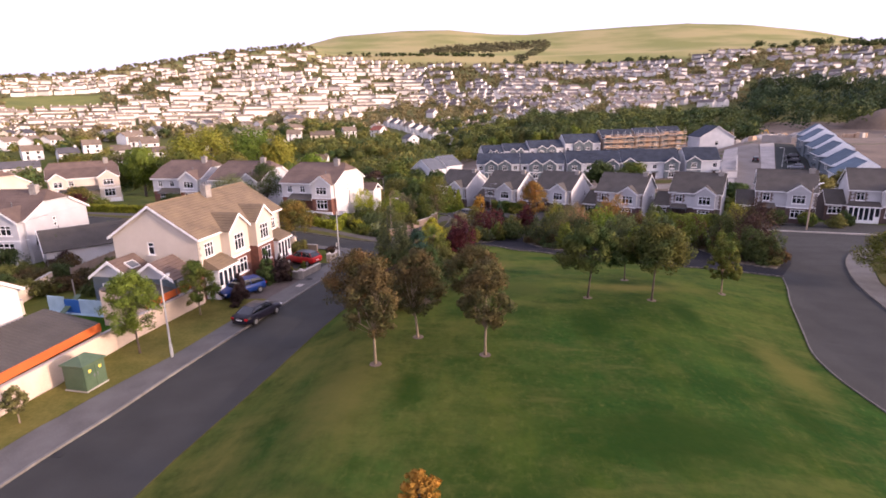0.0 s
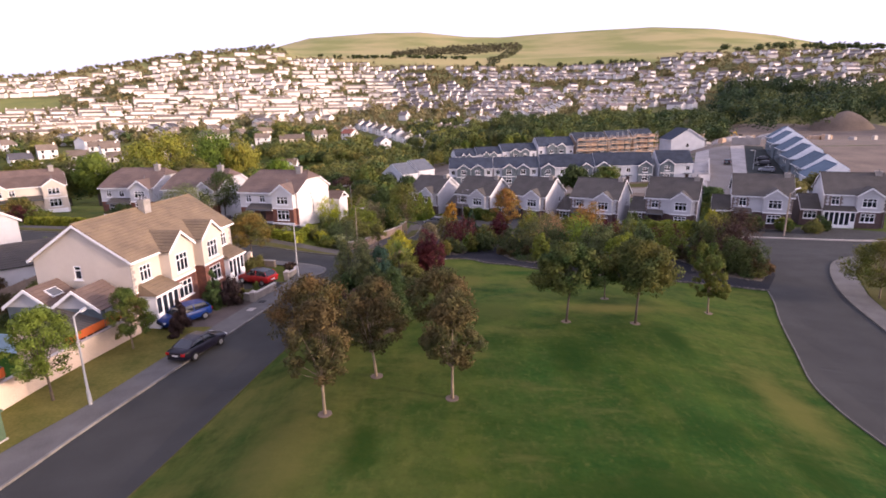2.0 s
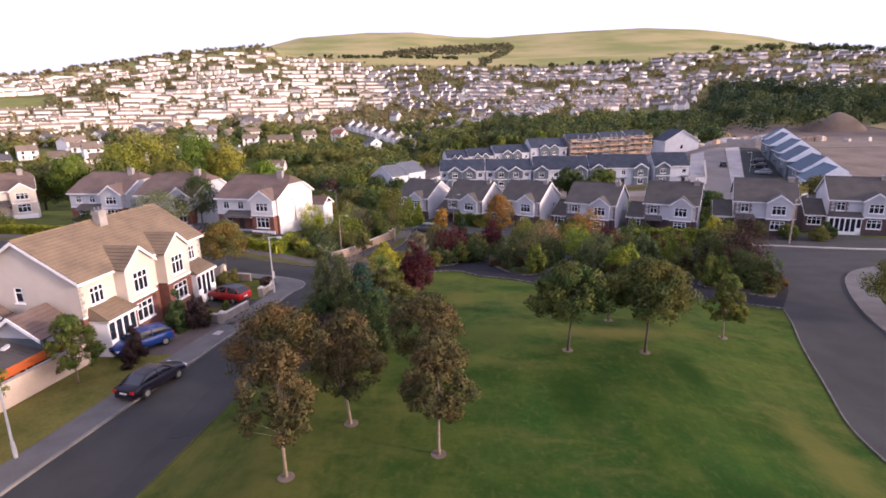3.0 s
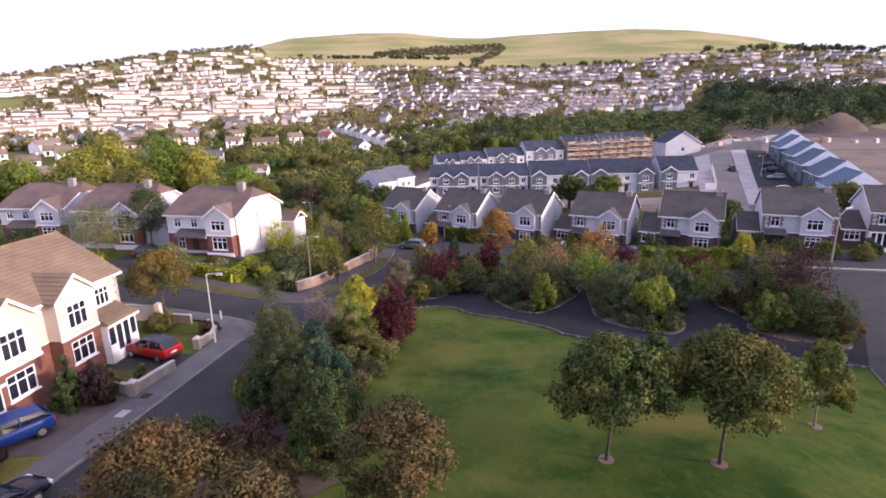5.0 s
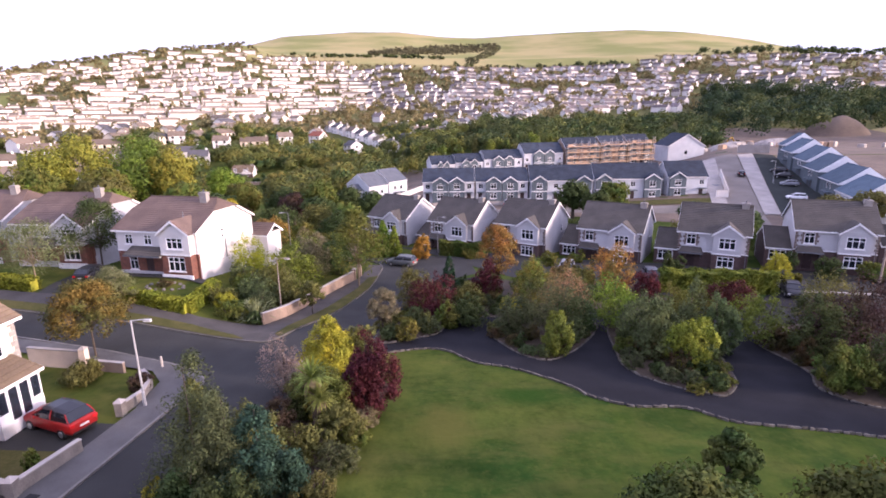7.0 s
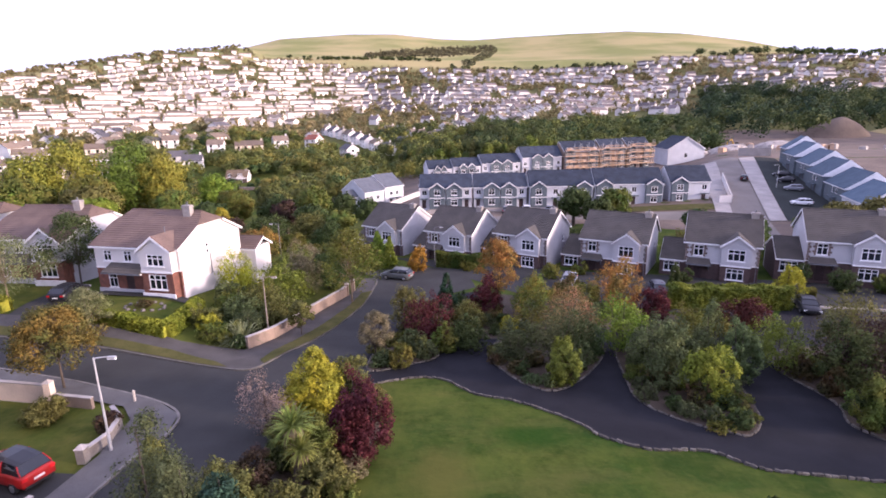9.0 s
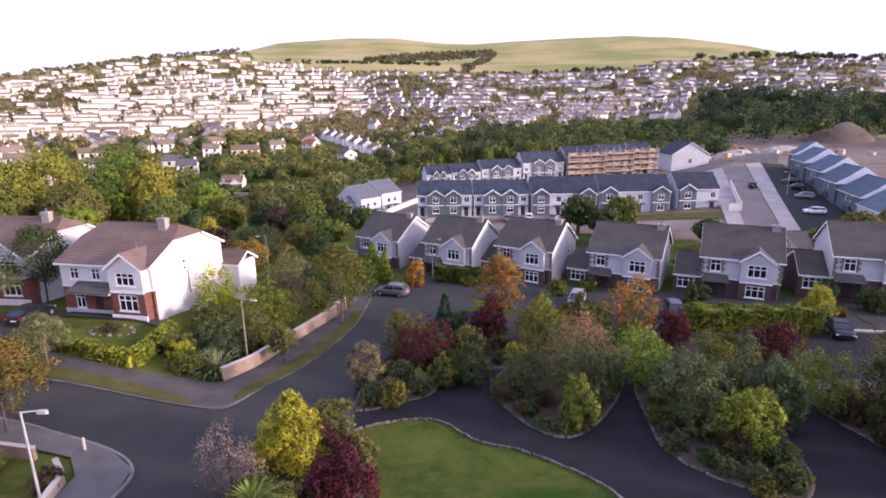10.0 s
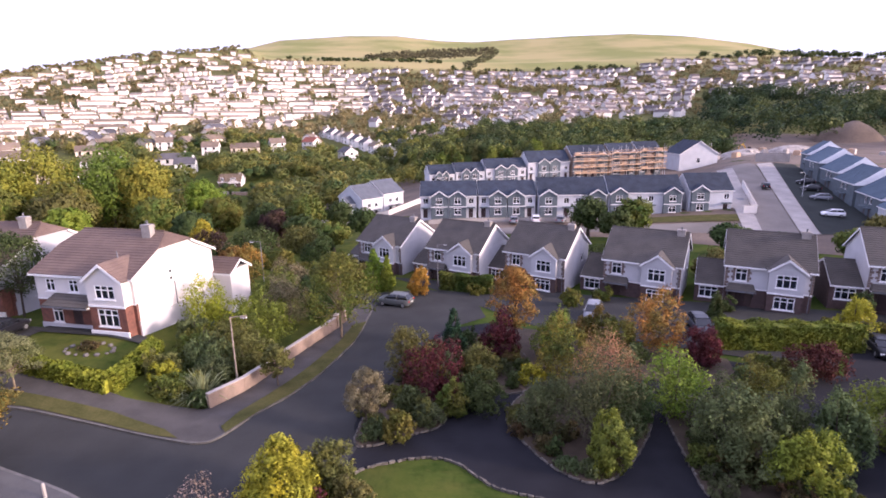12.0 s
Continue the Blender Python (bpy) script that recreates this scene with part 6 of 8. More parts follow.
# ---- street furniture, walls and cars ----
def street_lamp(x, y, turn, height=6.0, lean=0.0, metal="steel", word="pale grey steel"):
    z = gz(x, y)
    ob = thing("street_lamp", x, y, z, turn, f"slim {word} street lamp with a short arm", "street lamp", "street lamps")
    part("column", Geo().tube([(0, 0, -0.3), (0, 0, 1.1), (0, 0, 1.15), (lean, 0, height)], [0.1, 0.1, 0.07, 0.045], 10), M[metal], ob)
    part("door", Geo().box(-0.05, 0.05, -0.108, -0.09, 0.35, 0.85), M[metal], ob)
    part("arm", Geo().tube([(lean, 0, height - 0.04), (lean + 0.5, 0, height + 0.03), (lean + 0.95, 0, height + 0.05)], [0.04, 0.035, 0.035], 8), M[metal], ob)
    head = Geo()
    a = [(lean + 0.8, -0.07), (lean + 1.25, -0.09), (lean + 1.32, 0), (lean + 1.25, 0.09), (lean + 0.8, 0.07)]
    head.slab([(px, py, height - 0.02) for px, py in a], (0, 0, 0.1))
    lantern = part("lantern", head, M[metal], ob)
    part("diffuser", Geo().slab([(px * 0.98 + 0.02 * (lean + 1.2), py * 0.8, height - 0.09) for px, py in a], (0, 0, 0.068)), M["head"], lantern)
    return ob


street_lamp(-23.85, 32.0, 100, 6.0, 0.1)
street_lamp(-19.9, 59.8, 0)
street_lamp(-17.7, 80.2, 0, metal="pole", word="dull brown")
street_lamp(-24.5, 106.0, 180, metal="lead", word="dull grey steel")
street_lamp(-2.7, 111.0, 0, metal="lead", word="dull grey steel")
street_lamp(84.3, 171.8, 180)


def timber_pole(x, y, height):
    ob = thing("utility_pole", x, y, gz(x, y), 0, "weathered timber utility pole with a lamp arm", "pole")
    part("pole", Geo().tube([(0, 0, -0.4), (0.1, 0, height)], [0.14, 0.09], 9), M["pole"], ob)
    part("arm", Geo().tube([(0.1, 0, height - 0.3), (0.9, 0, height + 0.6)], [0.04, 0.04], 7), M["steel"], ob)
    part("lantern", Geo().slab([(0.8, -0.12, height + 0.55), (1.5, -0.14, height + 0.75), (1.5, 0.14, height + 0.75), (0.8, 0.12, height + 0.55)], (0, 0, 0.14)), M["white"], ob)


timber_pole(48.6, 88.6, 6.8)


def kiosk(x, y, turn):
    ob = thing("utility_kiosk", x, y, gz(x, y) + 0.08, turn, "green steel electricity kiosk with pitched lid on the verge", "utility box")
    part("plinth", Geo().box(-0.85, 0.85, -0.85, 0.85, -0.4, 0.12), M["concrete"], ob)
    part("cabinet", Geo().box(-0.8, 0.8, -0.8, 0.8, 0.12, 1.75), M["kiosk"], ob)
    c = [(-0.9, -0.9), (0.9, -0.9), (0.9, 0.9), (-0.9, 0.9)]
    lid = Geo().add([(p, q, z) for z in (1.75, 1.85) for p, q in c] + [(-0.25, 0, 2.3), (0.25, 0, 2.3)], [(3, 2, 1, 0), (0, 1, 5, 4), (1, 2, 6, 5), (2, 3, 7, 6), (3, 0, 4, 7), (4, 5, 9, 8), (5, 6, 9), (6, 7, 8, 9), (7, 4, 8)])
    part("lid", lid, M["kiosk"], ob)
    for k, (a, b) in enumerate(((-0.76, -0.02), (0.02, 0.76))):
        d = part("door", Geo().box(a, b, -0.835, -0.802, 0.2, 1.68), M["kiosk"], ob)
        part("label", Geo().box((a + b) / 2 - 0.1, (a + b) / 2 + 0.1, -0.842, -0.836, 1.25, 1.45), M["yellow_label"], d, "yellow warning label")
        part("handle", Geo().box(b - 0.14 if k == 0 else a + 0.08, b - 0.08 if k == 0 else a + 0.14, -0.87, -0.836, 0.85, 1.05), M["lead"], d)
    for s in (-1, 1):
        part("side_panel", Geo().box(s * 0.8 if s > 0 else -0.825, 0.825 if s > 0 else -0.8, -0.65, 0.65, 0.25, 1.6), M["kiosk"], ob)


kiosk(-26.9, 27.6, 84)


def loft(stations, points):
    """Rings of equal count joined along a line, closed at both ends; stations: x, then the ring's scale entries for points(x)."""
    g = Geo()
    rings = [points(*s) for s in stations]
    n = len(rings[0])
    verts = [v for ring in rings for v in ring]
    faces = [(r * n + k, r * n + (k + 1) % n, (r + 1) * n + (k + 1) % n, (r + 1) * n + k) for r in range(len(rings) - 1) for k in range(n)]
    faces += [tuple(range(n))[::-1], tuple((len(rings) - 1) * n + k for k in range(n))]
    return g.add(verts, faces)


def car(x, y, turn, colour, label, style="saloon", up=0.05, group="", top_colour=""):
    """A parked car; local x points forwards."""
    ob = thing("car", x, y, gz(x, y) + up, turn, label, "car", group)
    body_paint = M["paint_" + colour]

    def ring(px, zb, zt, w):
        return [(px, s * a * w, z) for s, seq in ((1, ((0.86, zb), (0.98, zb + 0.12), (1.0, zb + 0.32), (0.985, zt - 0.16), (0.9, zt - 0.03), (0.5, zt))), (-1, ((0.5, zt), (0.9, zt - 0.03), (0.985, zt - 0.16), (1.0, zb + 0.32), (0.98, zb + 0.12), (0.86, zb)))) for a, z in seq]

    L = 4.6 if style == "saloon" else 4.3
    if style == "saloon":
        body = [(-2.3, 0.42, 0.78, 0.72), (-2.22, 0.3, 0.98, 0.84), (-1.6, 0.24, 1.02, 0.9), (-0.4, 0.22, 0.98, 0.91), (0.9, 0.22, 0.96, 0.91), (1.7, 0.24, 0.86, 0.88), (2.15, 0.28, 0.74, 0.82), (2.3, 0.36, 0.62, 0.68)]
        cab = [(-1.75, 0.98, 1.02, 0.74, 0.7), (-1.0, 0.96, 1.38, 0.8, 0.6), (-0.2, 0.94, 1.45, 0.82, 0.62), (0.4, 0.93, 1.4, 0.82, 0.6), (1.15, 0.93, 0.97, 0.78, 0.72)]
    else:
        body = [(-2.1, 0.45, 0.85, 0.74), (-2.05, 0.32, 1.06, 0.85), (-1.4, 0.26, 1.08, 0.91), (-0.2, 0.24, 1.05, 0.92), (0.9, 0.24, 1.02, 0.91), (1.6, 0.26, 0.95, 0.88), (2.05, 0.3, 0.8, 0.82), (2.2, 0.4, 0.66, 0.68)]
        cab = [(-2.0, 1.04, 1.1, 0.76, 0.72), (-1.6, 1.03, 1.52, 0.8, 0.62), (-0.5, 1.02, 1.6, 0.83, 0.64), (0.3, 1.0, 1.55, 0.83, 0.62), (1.2, 0.98, 1.03, 0.78, 0.72)]
    part("body", loft(body, ring), body_paint, ob, smooth=True)
    cabin = part("cabin", loft(cab, lambda px, zb, zt, wb, wt: [(px, wb, zb), (px, (wb + wt) / 2 + 0.03, (zb + zt) / 2), (px, wt, zt - 0.02), (px, wt * 0.6, zt), (px, -wt * 0.6, zt), (px, -wt, zt - 0.02), (px, -(wb + wt) / 2 - 0.03, (zb + zt) / 2), (px, -wb, zb)]), M["car_glass"], ob)
    top = [c for c in cab[1:4]]
    part("roof_panel", loft([(c[0] + (0.12 if i == 2 else 0), c[2] - 0.015, c[4] + 0.015) for i, c in enumerate(top)], lambda px, zt, wt: [(px, wt, zt - 0.05), (px, wt, zt), (px, wt * 0.6, zt + 0.03), (px, -wt * 0.6, zt + 0.03), (px, -wt, zt), (px, -wt, zt - 0.05)]), M["paint_" + top_colour] if top_colour else body_paint, cabin)
    for s in (-1, 1):
        for (ca, cb) in ((0, 1), (4, 3), (2, 2)):
            a, b = cab[ca], cab[cb]
            part("pillar", Geo().tube([(a[0], s * (a[3] + 0.012), a[1]), ((a[0] + b[0]) / 2, s * ((a[3] + b[4]) / 2 + 0.035), (a[1] + b[2]) / 2), (b[0], s * (b[4] + 0.012), b[2] - 0.02)], [0.04, 0.035, 0.035], 6), body_paint, cabin)
    ax = 1.35
    for wx in (-ax, ax):
        for s in (-1, 1):
            yc = s * 0.82
            wheel = part("wheel", Geo().tube([(wx, yc - 0.11 * s, 0.32), (wx, yc - 0.07 * s, 0.32), (wx, yc + 0.07 * s, 0.32), (wx, yc + 0.115 * s, 0.32)], [0.3, 0.325, 0.325, 0.3], 18), M["tyre"], ob)
            part("rim", Geo().tube([(wx, yc + 0.1 * s, 0.32), (wx, yc + 0.125 * s, 0.32)], [0.21, 0.19], 14), M["rim"], wheel)
    tail_x, nose_x = body[0][0], body[-1][0]
    for s in (-1, 1):
        part("tail_lamp", Geo().box(tail_x - 0.02, tail_x + 0.16, s * 0.68 - 0.14, s * 0.68 + 0.14, body[1][2] - 0.3, body[1][2] - 0.12), M["tail"], ob)
        part("head_lamp", Geo().box(nose_x - 0.2, nose_x - 0.04, s * 0.66 - 0.16, s * 0.66 + 0.16, 0.56, 0.7), M["head"], ob)
        part("mirror", Geo().box(0.75, 0.95, s * 0.93 - 0.06, s * 0.93 + 0.06, 0.98, 1.1), body_paint, ob)
    part("number_plate", Geo().box(tail_x - 0.03, tail_x + 0.02, -0.26, 0.26, 0.62, 0.73), M["plate"], ob)
    part("rear_bumper", Geo().box(tail_x - 0.02, tail_x + 0.2, -0.7, 0.7, 0.32, 0.44), M["tyre"], ob)
    part("grille", Geo().box(nose_x - 0.06, nose_x + 0.012, -0.4, 0.4, 0.42, 0.56), M["tyre"], ob)
    return ob


car(-21.0, 39.9, 76, "navy", "dark navy saloon car parked half on the pavement", up=0.13)
car(-25.3, 45.8, 235, "blue", "bright blue hatchback parked on the gravel drive", "hatch", 0.2)
car(-23.5, 57.3, -20 + 180, "red", "red estate car with dark roof on the asphalt drive", "hatch", 0.2, top_colour="black")
car(-39.8, 84.8, 90, "black", "black car parked beside the white corner house", "hatch", 0.1)
car(-7.6, 103.0, 160, "pewter", "silver-grey hatchback parked at the end of the side road", "hatch")
car(24.4, 93.0, 262, "grey", "dark grey car on a drive by the hedge", "hatch", 0.08)
car(37.8, 87.0, 250, "black", "black car on a drive beside the hedge", "saloon", 0.08)
car(38.9, 90.8, 250, "black", "black car on a drive close to the house", "hatch", 0.08)
car(14.8, 97.8, 250, "silver", "pale silver car on a drive behind autumn shrubs", "hatch", 0.08)


def garden_wall(name, points, height, thick, material, cap, label, piers=()):
    """A wall with a coping and piers; one thing with its parts."""
    p0 = Vector(points[0])
    z0 = gz(*p0)
    ob = thing(name, p0.x, p0.y, z0, 0, label, "wall")
    pts = [Vector(p) for p in points]
    for a, b in zip(pts, pts[1:]):
        d = b - a
        n = max(1, int(d.length / 3))
        for i in range(n):
            p, q = a + d * i / n, a + d * (i + 1) / n
            s = Vector((-d.y, d.x)).normalized() * thick / 2
            for nm, lo, hi, k, m in (("wall_panel", -0.4, height, 1.0, material), ("coping", height, height + 0.07, 1.35, cap)):
                c = [p - s * k, q - s * k, q + s * k, p + s * k]
                zz = [gz(*p), gz(*q), gz(*q), gz(*p)]
                part(nm, Geo().add([(v.x - p0.x, v.y - p0.y, z - z0 + lo) for v, z in zip(c, zz)] + [(v.x - p0.x, v.y - p0.y, z - z0 + hi) for v, z in zip(c, zz)], [(3, 2, 1, 0), (4, 5, 6, 7), (0, 1, 5, 4), (1, 2, 6, 5), (2, 3, 7, 6), (3, 0, 4, 7)]), m, ob)
    for x, y in piers:
        z = gz(x, y) - z0
        pr = part("pier", Geo().box(x - p0.x - 0.24, x - p0.x + 0.24, y - p0.y - 0.24, y - p0.y + 0.24, z - 0.4, z + height + 0.25), material, ob)
        part("pier_cap", Geo().add([(x - p0.x + a * 0.3, y - p0.y + b * 0.3, z + height + 0.25) for a, b in ((-1, -1), (1, -1), (1, 1), (-1, 1))] + [(x - p0.x, y - p0.y, z + height + 0.48)], [(3, 2, 1, 0), (0, 1, 4), (1, 2, 4), (2, 3, 4), (3, 0, 4)]), cap, pr)
    return ob


garden_wall("garden_wall", [(-29.6, 18), (-29.2, 27.2), (-28.9, 35.2), (-27.9, 43.4)], 1.75, 0.22, M["wall_cream"], M["concrete"], "tall cream rendered garden wall along the verge")
garden_wall("front_wall", [(-20.7, 55.0), (-21.5, 51.3), (-24.0, 52.0)], 0.85, 0.22, M["wall_stone"], M["concrete"], "low stone-coloured wall in front of the house", [(-21.5, 51.3)])
sheet("front_lawn", [(-20.9, 54.8), (-21.6, 51.6), (-24.0, 52.2), (-26.2, 53.0), (-25.6, 55.0)], 0.2, M["verge"], "small patch of front lawn beside the drive", "lawn", 1.0)
for x, y, w, tone, text in ((-20.75, 48.9, 0.8, "concrete", "pale square concrete access cover set in the pavement"), (-20.55, 51.1, 0.6, "tyre", "dark iron access cover set in the pavement")):
    cover = tagged(new("access_cover", Geo().box(-w / 2, w / 2, -0.3, 0.3, -0.05, 0.02).mesh("access_cover", M[tone])), text, "access cover")
    cover.matrix_world = pose(x, y, gz(x, y) + 0.18, 0, 0, 82)
garden_wall("front_wall", [(-20.9, 58.9), (-20.6, 60.8), (-21.2, 62.8), (-22.6, 64.2)], 0.7, 0.22, M["wall_stone"], M["concrete"], "low curved pale wall at the garden corner", [(-20.9, 58.9)])
garden_wall("side_garden_wall", [(-33.0, 66.8), (-28.0, 65.9)], 1.45, 0.22, M["wall_cream"], M["concrete"], "cream rendered wall beside the front lawn", [(-28.0, 65.9)])
garden_wall("side_garden_wall", [(-27.6, 65.8), (-24.6, 65.2)], 0.8, 0.22, M["wall_brown"], M["concrete"], "low brownish wall beside the front lawn")
garden_wall("corner_wall", [(-18.2, 76.2), (-16.9, 79.4), (-15.4, 85.8), (-13.7, 92), (-13.0, 94.8)], 1.25, 0.24, M["wall_brown"], M["concrete"], "brown block wall with pale coping round the corner garden", [(-13.0, 94.8), (-12.6, 96.6)])
garden_wall("rear_wall", [(-58, 128), (-46, 133), (-34, 137)], 1.6, 0.22, M["wall_brown"], M["concrete"], "long garden wall below the houses")


def lean_to(points, label):
    """A low shed roof of corrugated sheet behind the wall, with an orange fascia board."""
    (ax, ay), (bx, by) = points
    z0 = gz(ax, ay)
    ob = thing("shed", ax, ay, z0, 0, label, "shed")
    d = Vector((bx - ax, by - ay))
    n = Vector((-d.y, d.x)).normalized()
    part("fascia", Geo().slab([(0, 0, 1.8), (d.x, d.y, 1.8), (d.x, d.y, 2.4), (0, 0, 2.4)], (n.x * 0.06, n.y * 0.06, 0)), M["orange"], ob, "bright orange fascia board")
    g = Geo()
    k = int(d.length / 0.16)
    top = [(Vector((0, 0)) + d * i / k, 2.36 + (0.045 if i % 2 else 0.0)) for i in range(k + 1)]
    verts = [(p.x + n.x * o, p.y + n.y * o, z + 0.22 * o) for p, z in top for o in (0.06, 4.4)]
    g.add(verts, [(2 * i, 2 * i + 1, 2 * i + 3, 2 * i + 2) for i in range(k)])
    part("roof_sheet", g, M["tile_dark"], ob, "purplish brown corrugated roof")
    part("back_wall", Geo().slab([(n.x * 4.3, n.y * 4.3, -0.4), (d.x + n.x * 4.3, d.y + n.y * 4.3, -0.4), (d.x + n.x * 4.3, d.y + n.y * 4.3, 3.2), (n.x * 4.3, n.y * 4.3, 3.2)], (n.x * 0.1, n.y * 0.1, 0)), M["wall_cream"], ob)
    for e in (Vector((0, 0)), d):
        part("end_wall", Geo().slab([(e.x + n.x * 0.1, e.y + n.y * 0.1, -0.4), (e.x + n.x * 4.3, e.y + n.y * 4.3, -0.4), (e.x + n.x * 4.3, e.y + n.y * 4.3, 3.1), (e.x + n.x * 0.1, e.y + n.y * 0.1, 2.3)], (0.02, 0.02, 0)), M["wall_cream"], ob)


lean_to([(-29.75, 18.2), (-29.2, 32.2)], "long lean-to shed with orange fascia behind the garden wall")
lean_to([(-29.0, 37.0), (-28.4, 42.6)], "small lean-to shed with orange fascia board")


def white_building():
    ob = thing("white_building", -43.0, 22.0, 0.9, 4, "plain white rendered building with a flat-edged roof", "building")
    g = Geo()
    wall(g, 9.0, -0.5, 5.4, [(2, 3.4, 3.2, 4.4), (5.6, 7.0, 3.2, 4.4)], Matrix.Identity(4))
    part("front_wall", g, M["white_render"], ob)
    for a in (2.0, 5.6):
        window(ob, Matrix.Translation((a, 0, 3.2)), 1.4, 1.2, 2, 2)
    gable_wall(ob, 0, 0.25, 9, -0.5, 5.4, 2.6, M["white_render"])
    gable_wall(ob, 8.75, 0.25, 9, -0.5, 5.4, 2.6, M["white_render"])
    part("back_wall", Geo().box(0.25, 8.75, 8.75, 9, -0.5, 5.4), M["white_render"], ob)
    gable_roof(ob, 0, 9, 0, 9, 5.4, 2.6, M["tile"])


white_building()


def garden_shelter(x, y, turn):
    ob = thing("garden_shelter", x, y, gz(x, y), turn, "pale blue garden playhouse with a blue panel", "playhouse")
    blue = mat("pale_blue_board", (0.42, 0.55, 0.62), (0.33, 0.45, 0.52), 1.5, 0.7)
    deep = mat("blue_tarpaulin", (0.03, 0.13, 0.4), (0.02, 0.1, 0.32), 2, 0.5)
    part("left_panel", Geo().box(0, 1.9, 0, 0.08, 0, 1.5), blue, ob)
    part("tarpaulin", Geo().box(1.9, 3.6, 0.02, 0.1, 0, 1.3), deep, ob)
    part("right_panel", Geo().box(3.6, 6.4, 0, 0.08, 0, 1.4), blue, ob)
    part("deck", Geo().box(-0.2, 6.6, -0.3, 2.4, -0.2, 0.05), blue, ob)
    part("slide", Geo().slab([(2.0, -0.9, 0.1), (2.6, -0.9, 0.1), (2.6, 1.2, 1.3), (2.0, 1.2, 1.3)], (0, 0, 0.06)), M["kiosk"], ob, "green plastic slide")
    for px in (0.1, 3.5, 6.3):
        part("post", Geo().box(px - 0.05, px + 0.05, 2.6, 2.7, 0, 2.2), M["pole"], ob)


garden_shelter(-41.4, 40.6, -8)


def garden_fence(points, label):
    p0 = Vector(points[0])
    ob = thing("fence", p0.x, p0.y, gz(*p0), 0, label, "fence")
    for a, b in zip(points, points[1:]):
        a, b = Vector(a), Vector(b)
        k = max(1, int((b - a).length / 2))
        for i in range(k):
            p, q = a.lerp(b, i / k) - p0, a.lerp(b, (i + 1) / k) - p0
            z = gz(*(p + p0)) - gz(*p0)
            part("fence_panel", Geo().slab([(p.x, p.y, z - 0.1), (q.x, q.y, z - 0.1), (q.x, q.y, z + 1.6), (p.x, p.y, z + 1.6)], (0.04, 0.04, 0)), M["wall_brown"], ob)
            part("post", Geo().box(p.x - 0.05, p.x + 0.05, p.y - 0.05, p.y + 0.05, z - 0.3, z + 1.75), M["pole"], ob)


sheet("back_lawn", [(-41, 39.8), (-34.8, 39), (-31.4, 38.2), (-31.2, 35.4), (-36, 34.8), (-41.4, 35.6)], 0.1, mat("lush_lawn", (0.03, 0.075, 0.008), (0.018, 0.05, 0.005), 0.6, 0.95, 0.6, 8, spec=0.04), "bright green lawn behind the garden wall", "lawn", 1.5)
garden_wall("garden_divide", [(-43.0, 39.6), (-45.5, 41.1), (-48.0, 48.4)], 1.3, 0.2, M["wall_cream"], M["concrete"], "pale cream wall dividing the back gardens")
garden_fence([(-46.2, 49), (-47, 56), (-48, 70)], "weathered timber fence behind the pair of houses")


def rockery():
    stone = mat("grey_boulder", (0.17, 0.155, 0.14), (0.1, 0.092, 0.085), 2.0, 0.9, 0.5, 10)
    for i in range(14):
        a = 2 * math.pi * i / 14
        x, y = -30.4 + 1.9 * math.cos(a), 82.0 + 1.1 * math.sin(a)
        g = Geo()
        s = 0.15 + 0.09 * rng.random()
        bm = bmesh.new()
        bmesh.ops.create_icosphere(bm, subdivisions=1, radius=s)
        for v in bm.verts:
            v.co *= 1 + 0.25 * (rng.random() - 0.5)
            v.co.z *= 0.7
        me = bpy.data.meshes.new("boulder")
        bm.to_mesh(me)
        bm.free()
        me.materials.append(stone)
        ob = tagged(new("boulder", me), "pale rounded boulder edging a round flower bed", "boulder", "boulders of the rockery")
        ob.location = (x, y, gz(x, y) + 0.08)


rockery()
plant("brown", "bush", -30.4, 82.0, 0.8, 1.6, "inside the ring of boulders")
bollard = tagged(new("bollard", Geo().tube([(0, 0, -0.2), (0, 0, 0.75), (0, 0, 0.85)], [0.09, 0.09, 0.04], 10).mesh("bollard", M["concrete"])), "short pale concrete bollard on the pavement corner", "bollard")
bollard.location = (-22.2, 66.0, gz(-22.2, 66.0) + 0.17)
drain = tagged(new("drain_cover", Geo().box(-0.24, 0.24, -0.18, 0.18, -0.02, 0.01).mesh("drain_cover", M["tyre"])), "dark iron drain cover set in the asphalt", "drain cover")
drain.location = (-22.9, 20.7, gz(-22.9, 20.7) + 0.065)


# ---- the new estate beyond the lane ----
sheet("building_site", [(-14, 150), (-10, 172), (-34, 202), (-46, 216), (-46, 250), (-20, 268), (20, 262), (100, 366), (190, 410), (262, 380), (240, 300), (190, 200), (150, 160), (110, 128), (70, 124), (30, 142)], 0.06, M["dirt"], "bare brown earth of a building site", "ground", 5)
sheet("estate_road", [(52.8, 128), (60.0, 128), (65.8, 142), (95.6, 214), (96.5, 219), (88.5, 219), (87.4, 211.2), (57.7, 139.2)], 0.16, M["estate_concrete"], "pale dusty concrete road through the new estate", "road", 3)
sheet("estate_lane", [(-8, 151), (30, 153), (54, 152), (61.6, 149.6), (58.4, 142), (52, 144), (28, 147), (-8, 146)], 0.11, M["estate_concrete"], "pale concrete lane in front of the new terraces", "road", 3)
sheet("estate_pavement", [(65.9, 142), (69.4, 142), (82, 171), (102.4, 217), (95.9, 214)], 0.27, M["estate_kerb"], "pale concrete pavement of the new estate", "pavement", 3)
sheet("estate_pavement_west", [(54.8, 140.2), (57.6, 139.2), (87.2, 211.2), (83.0, 212.6), (70, 180)], 0.27, M["estate_kerb"], "pale concrete pavement beside the estate road", "pavement", 3)
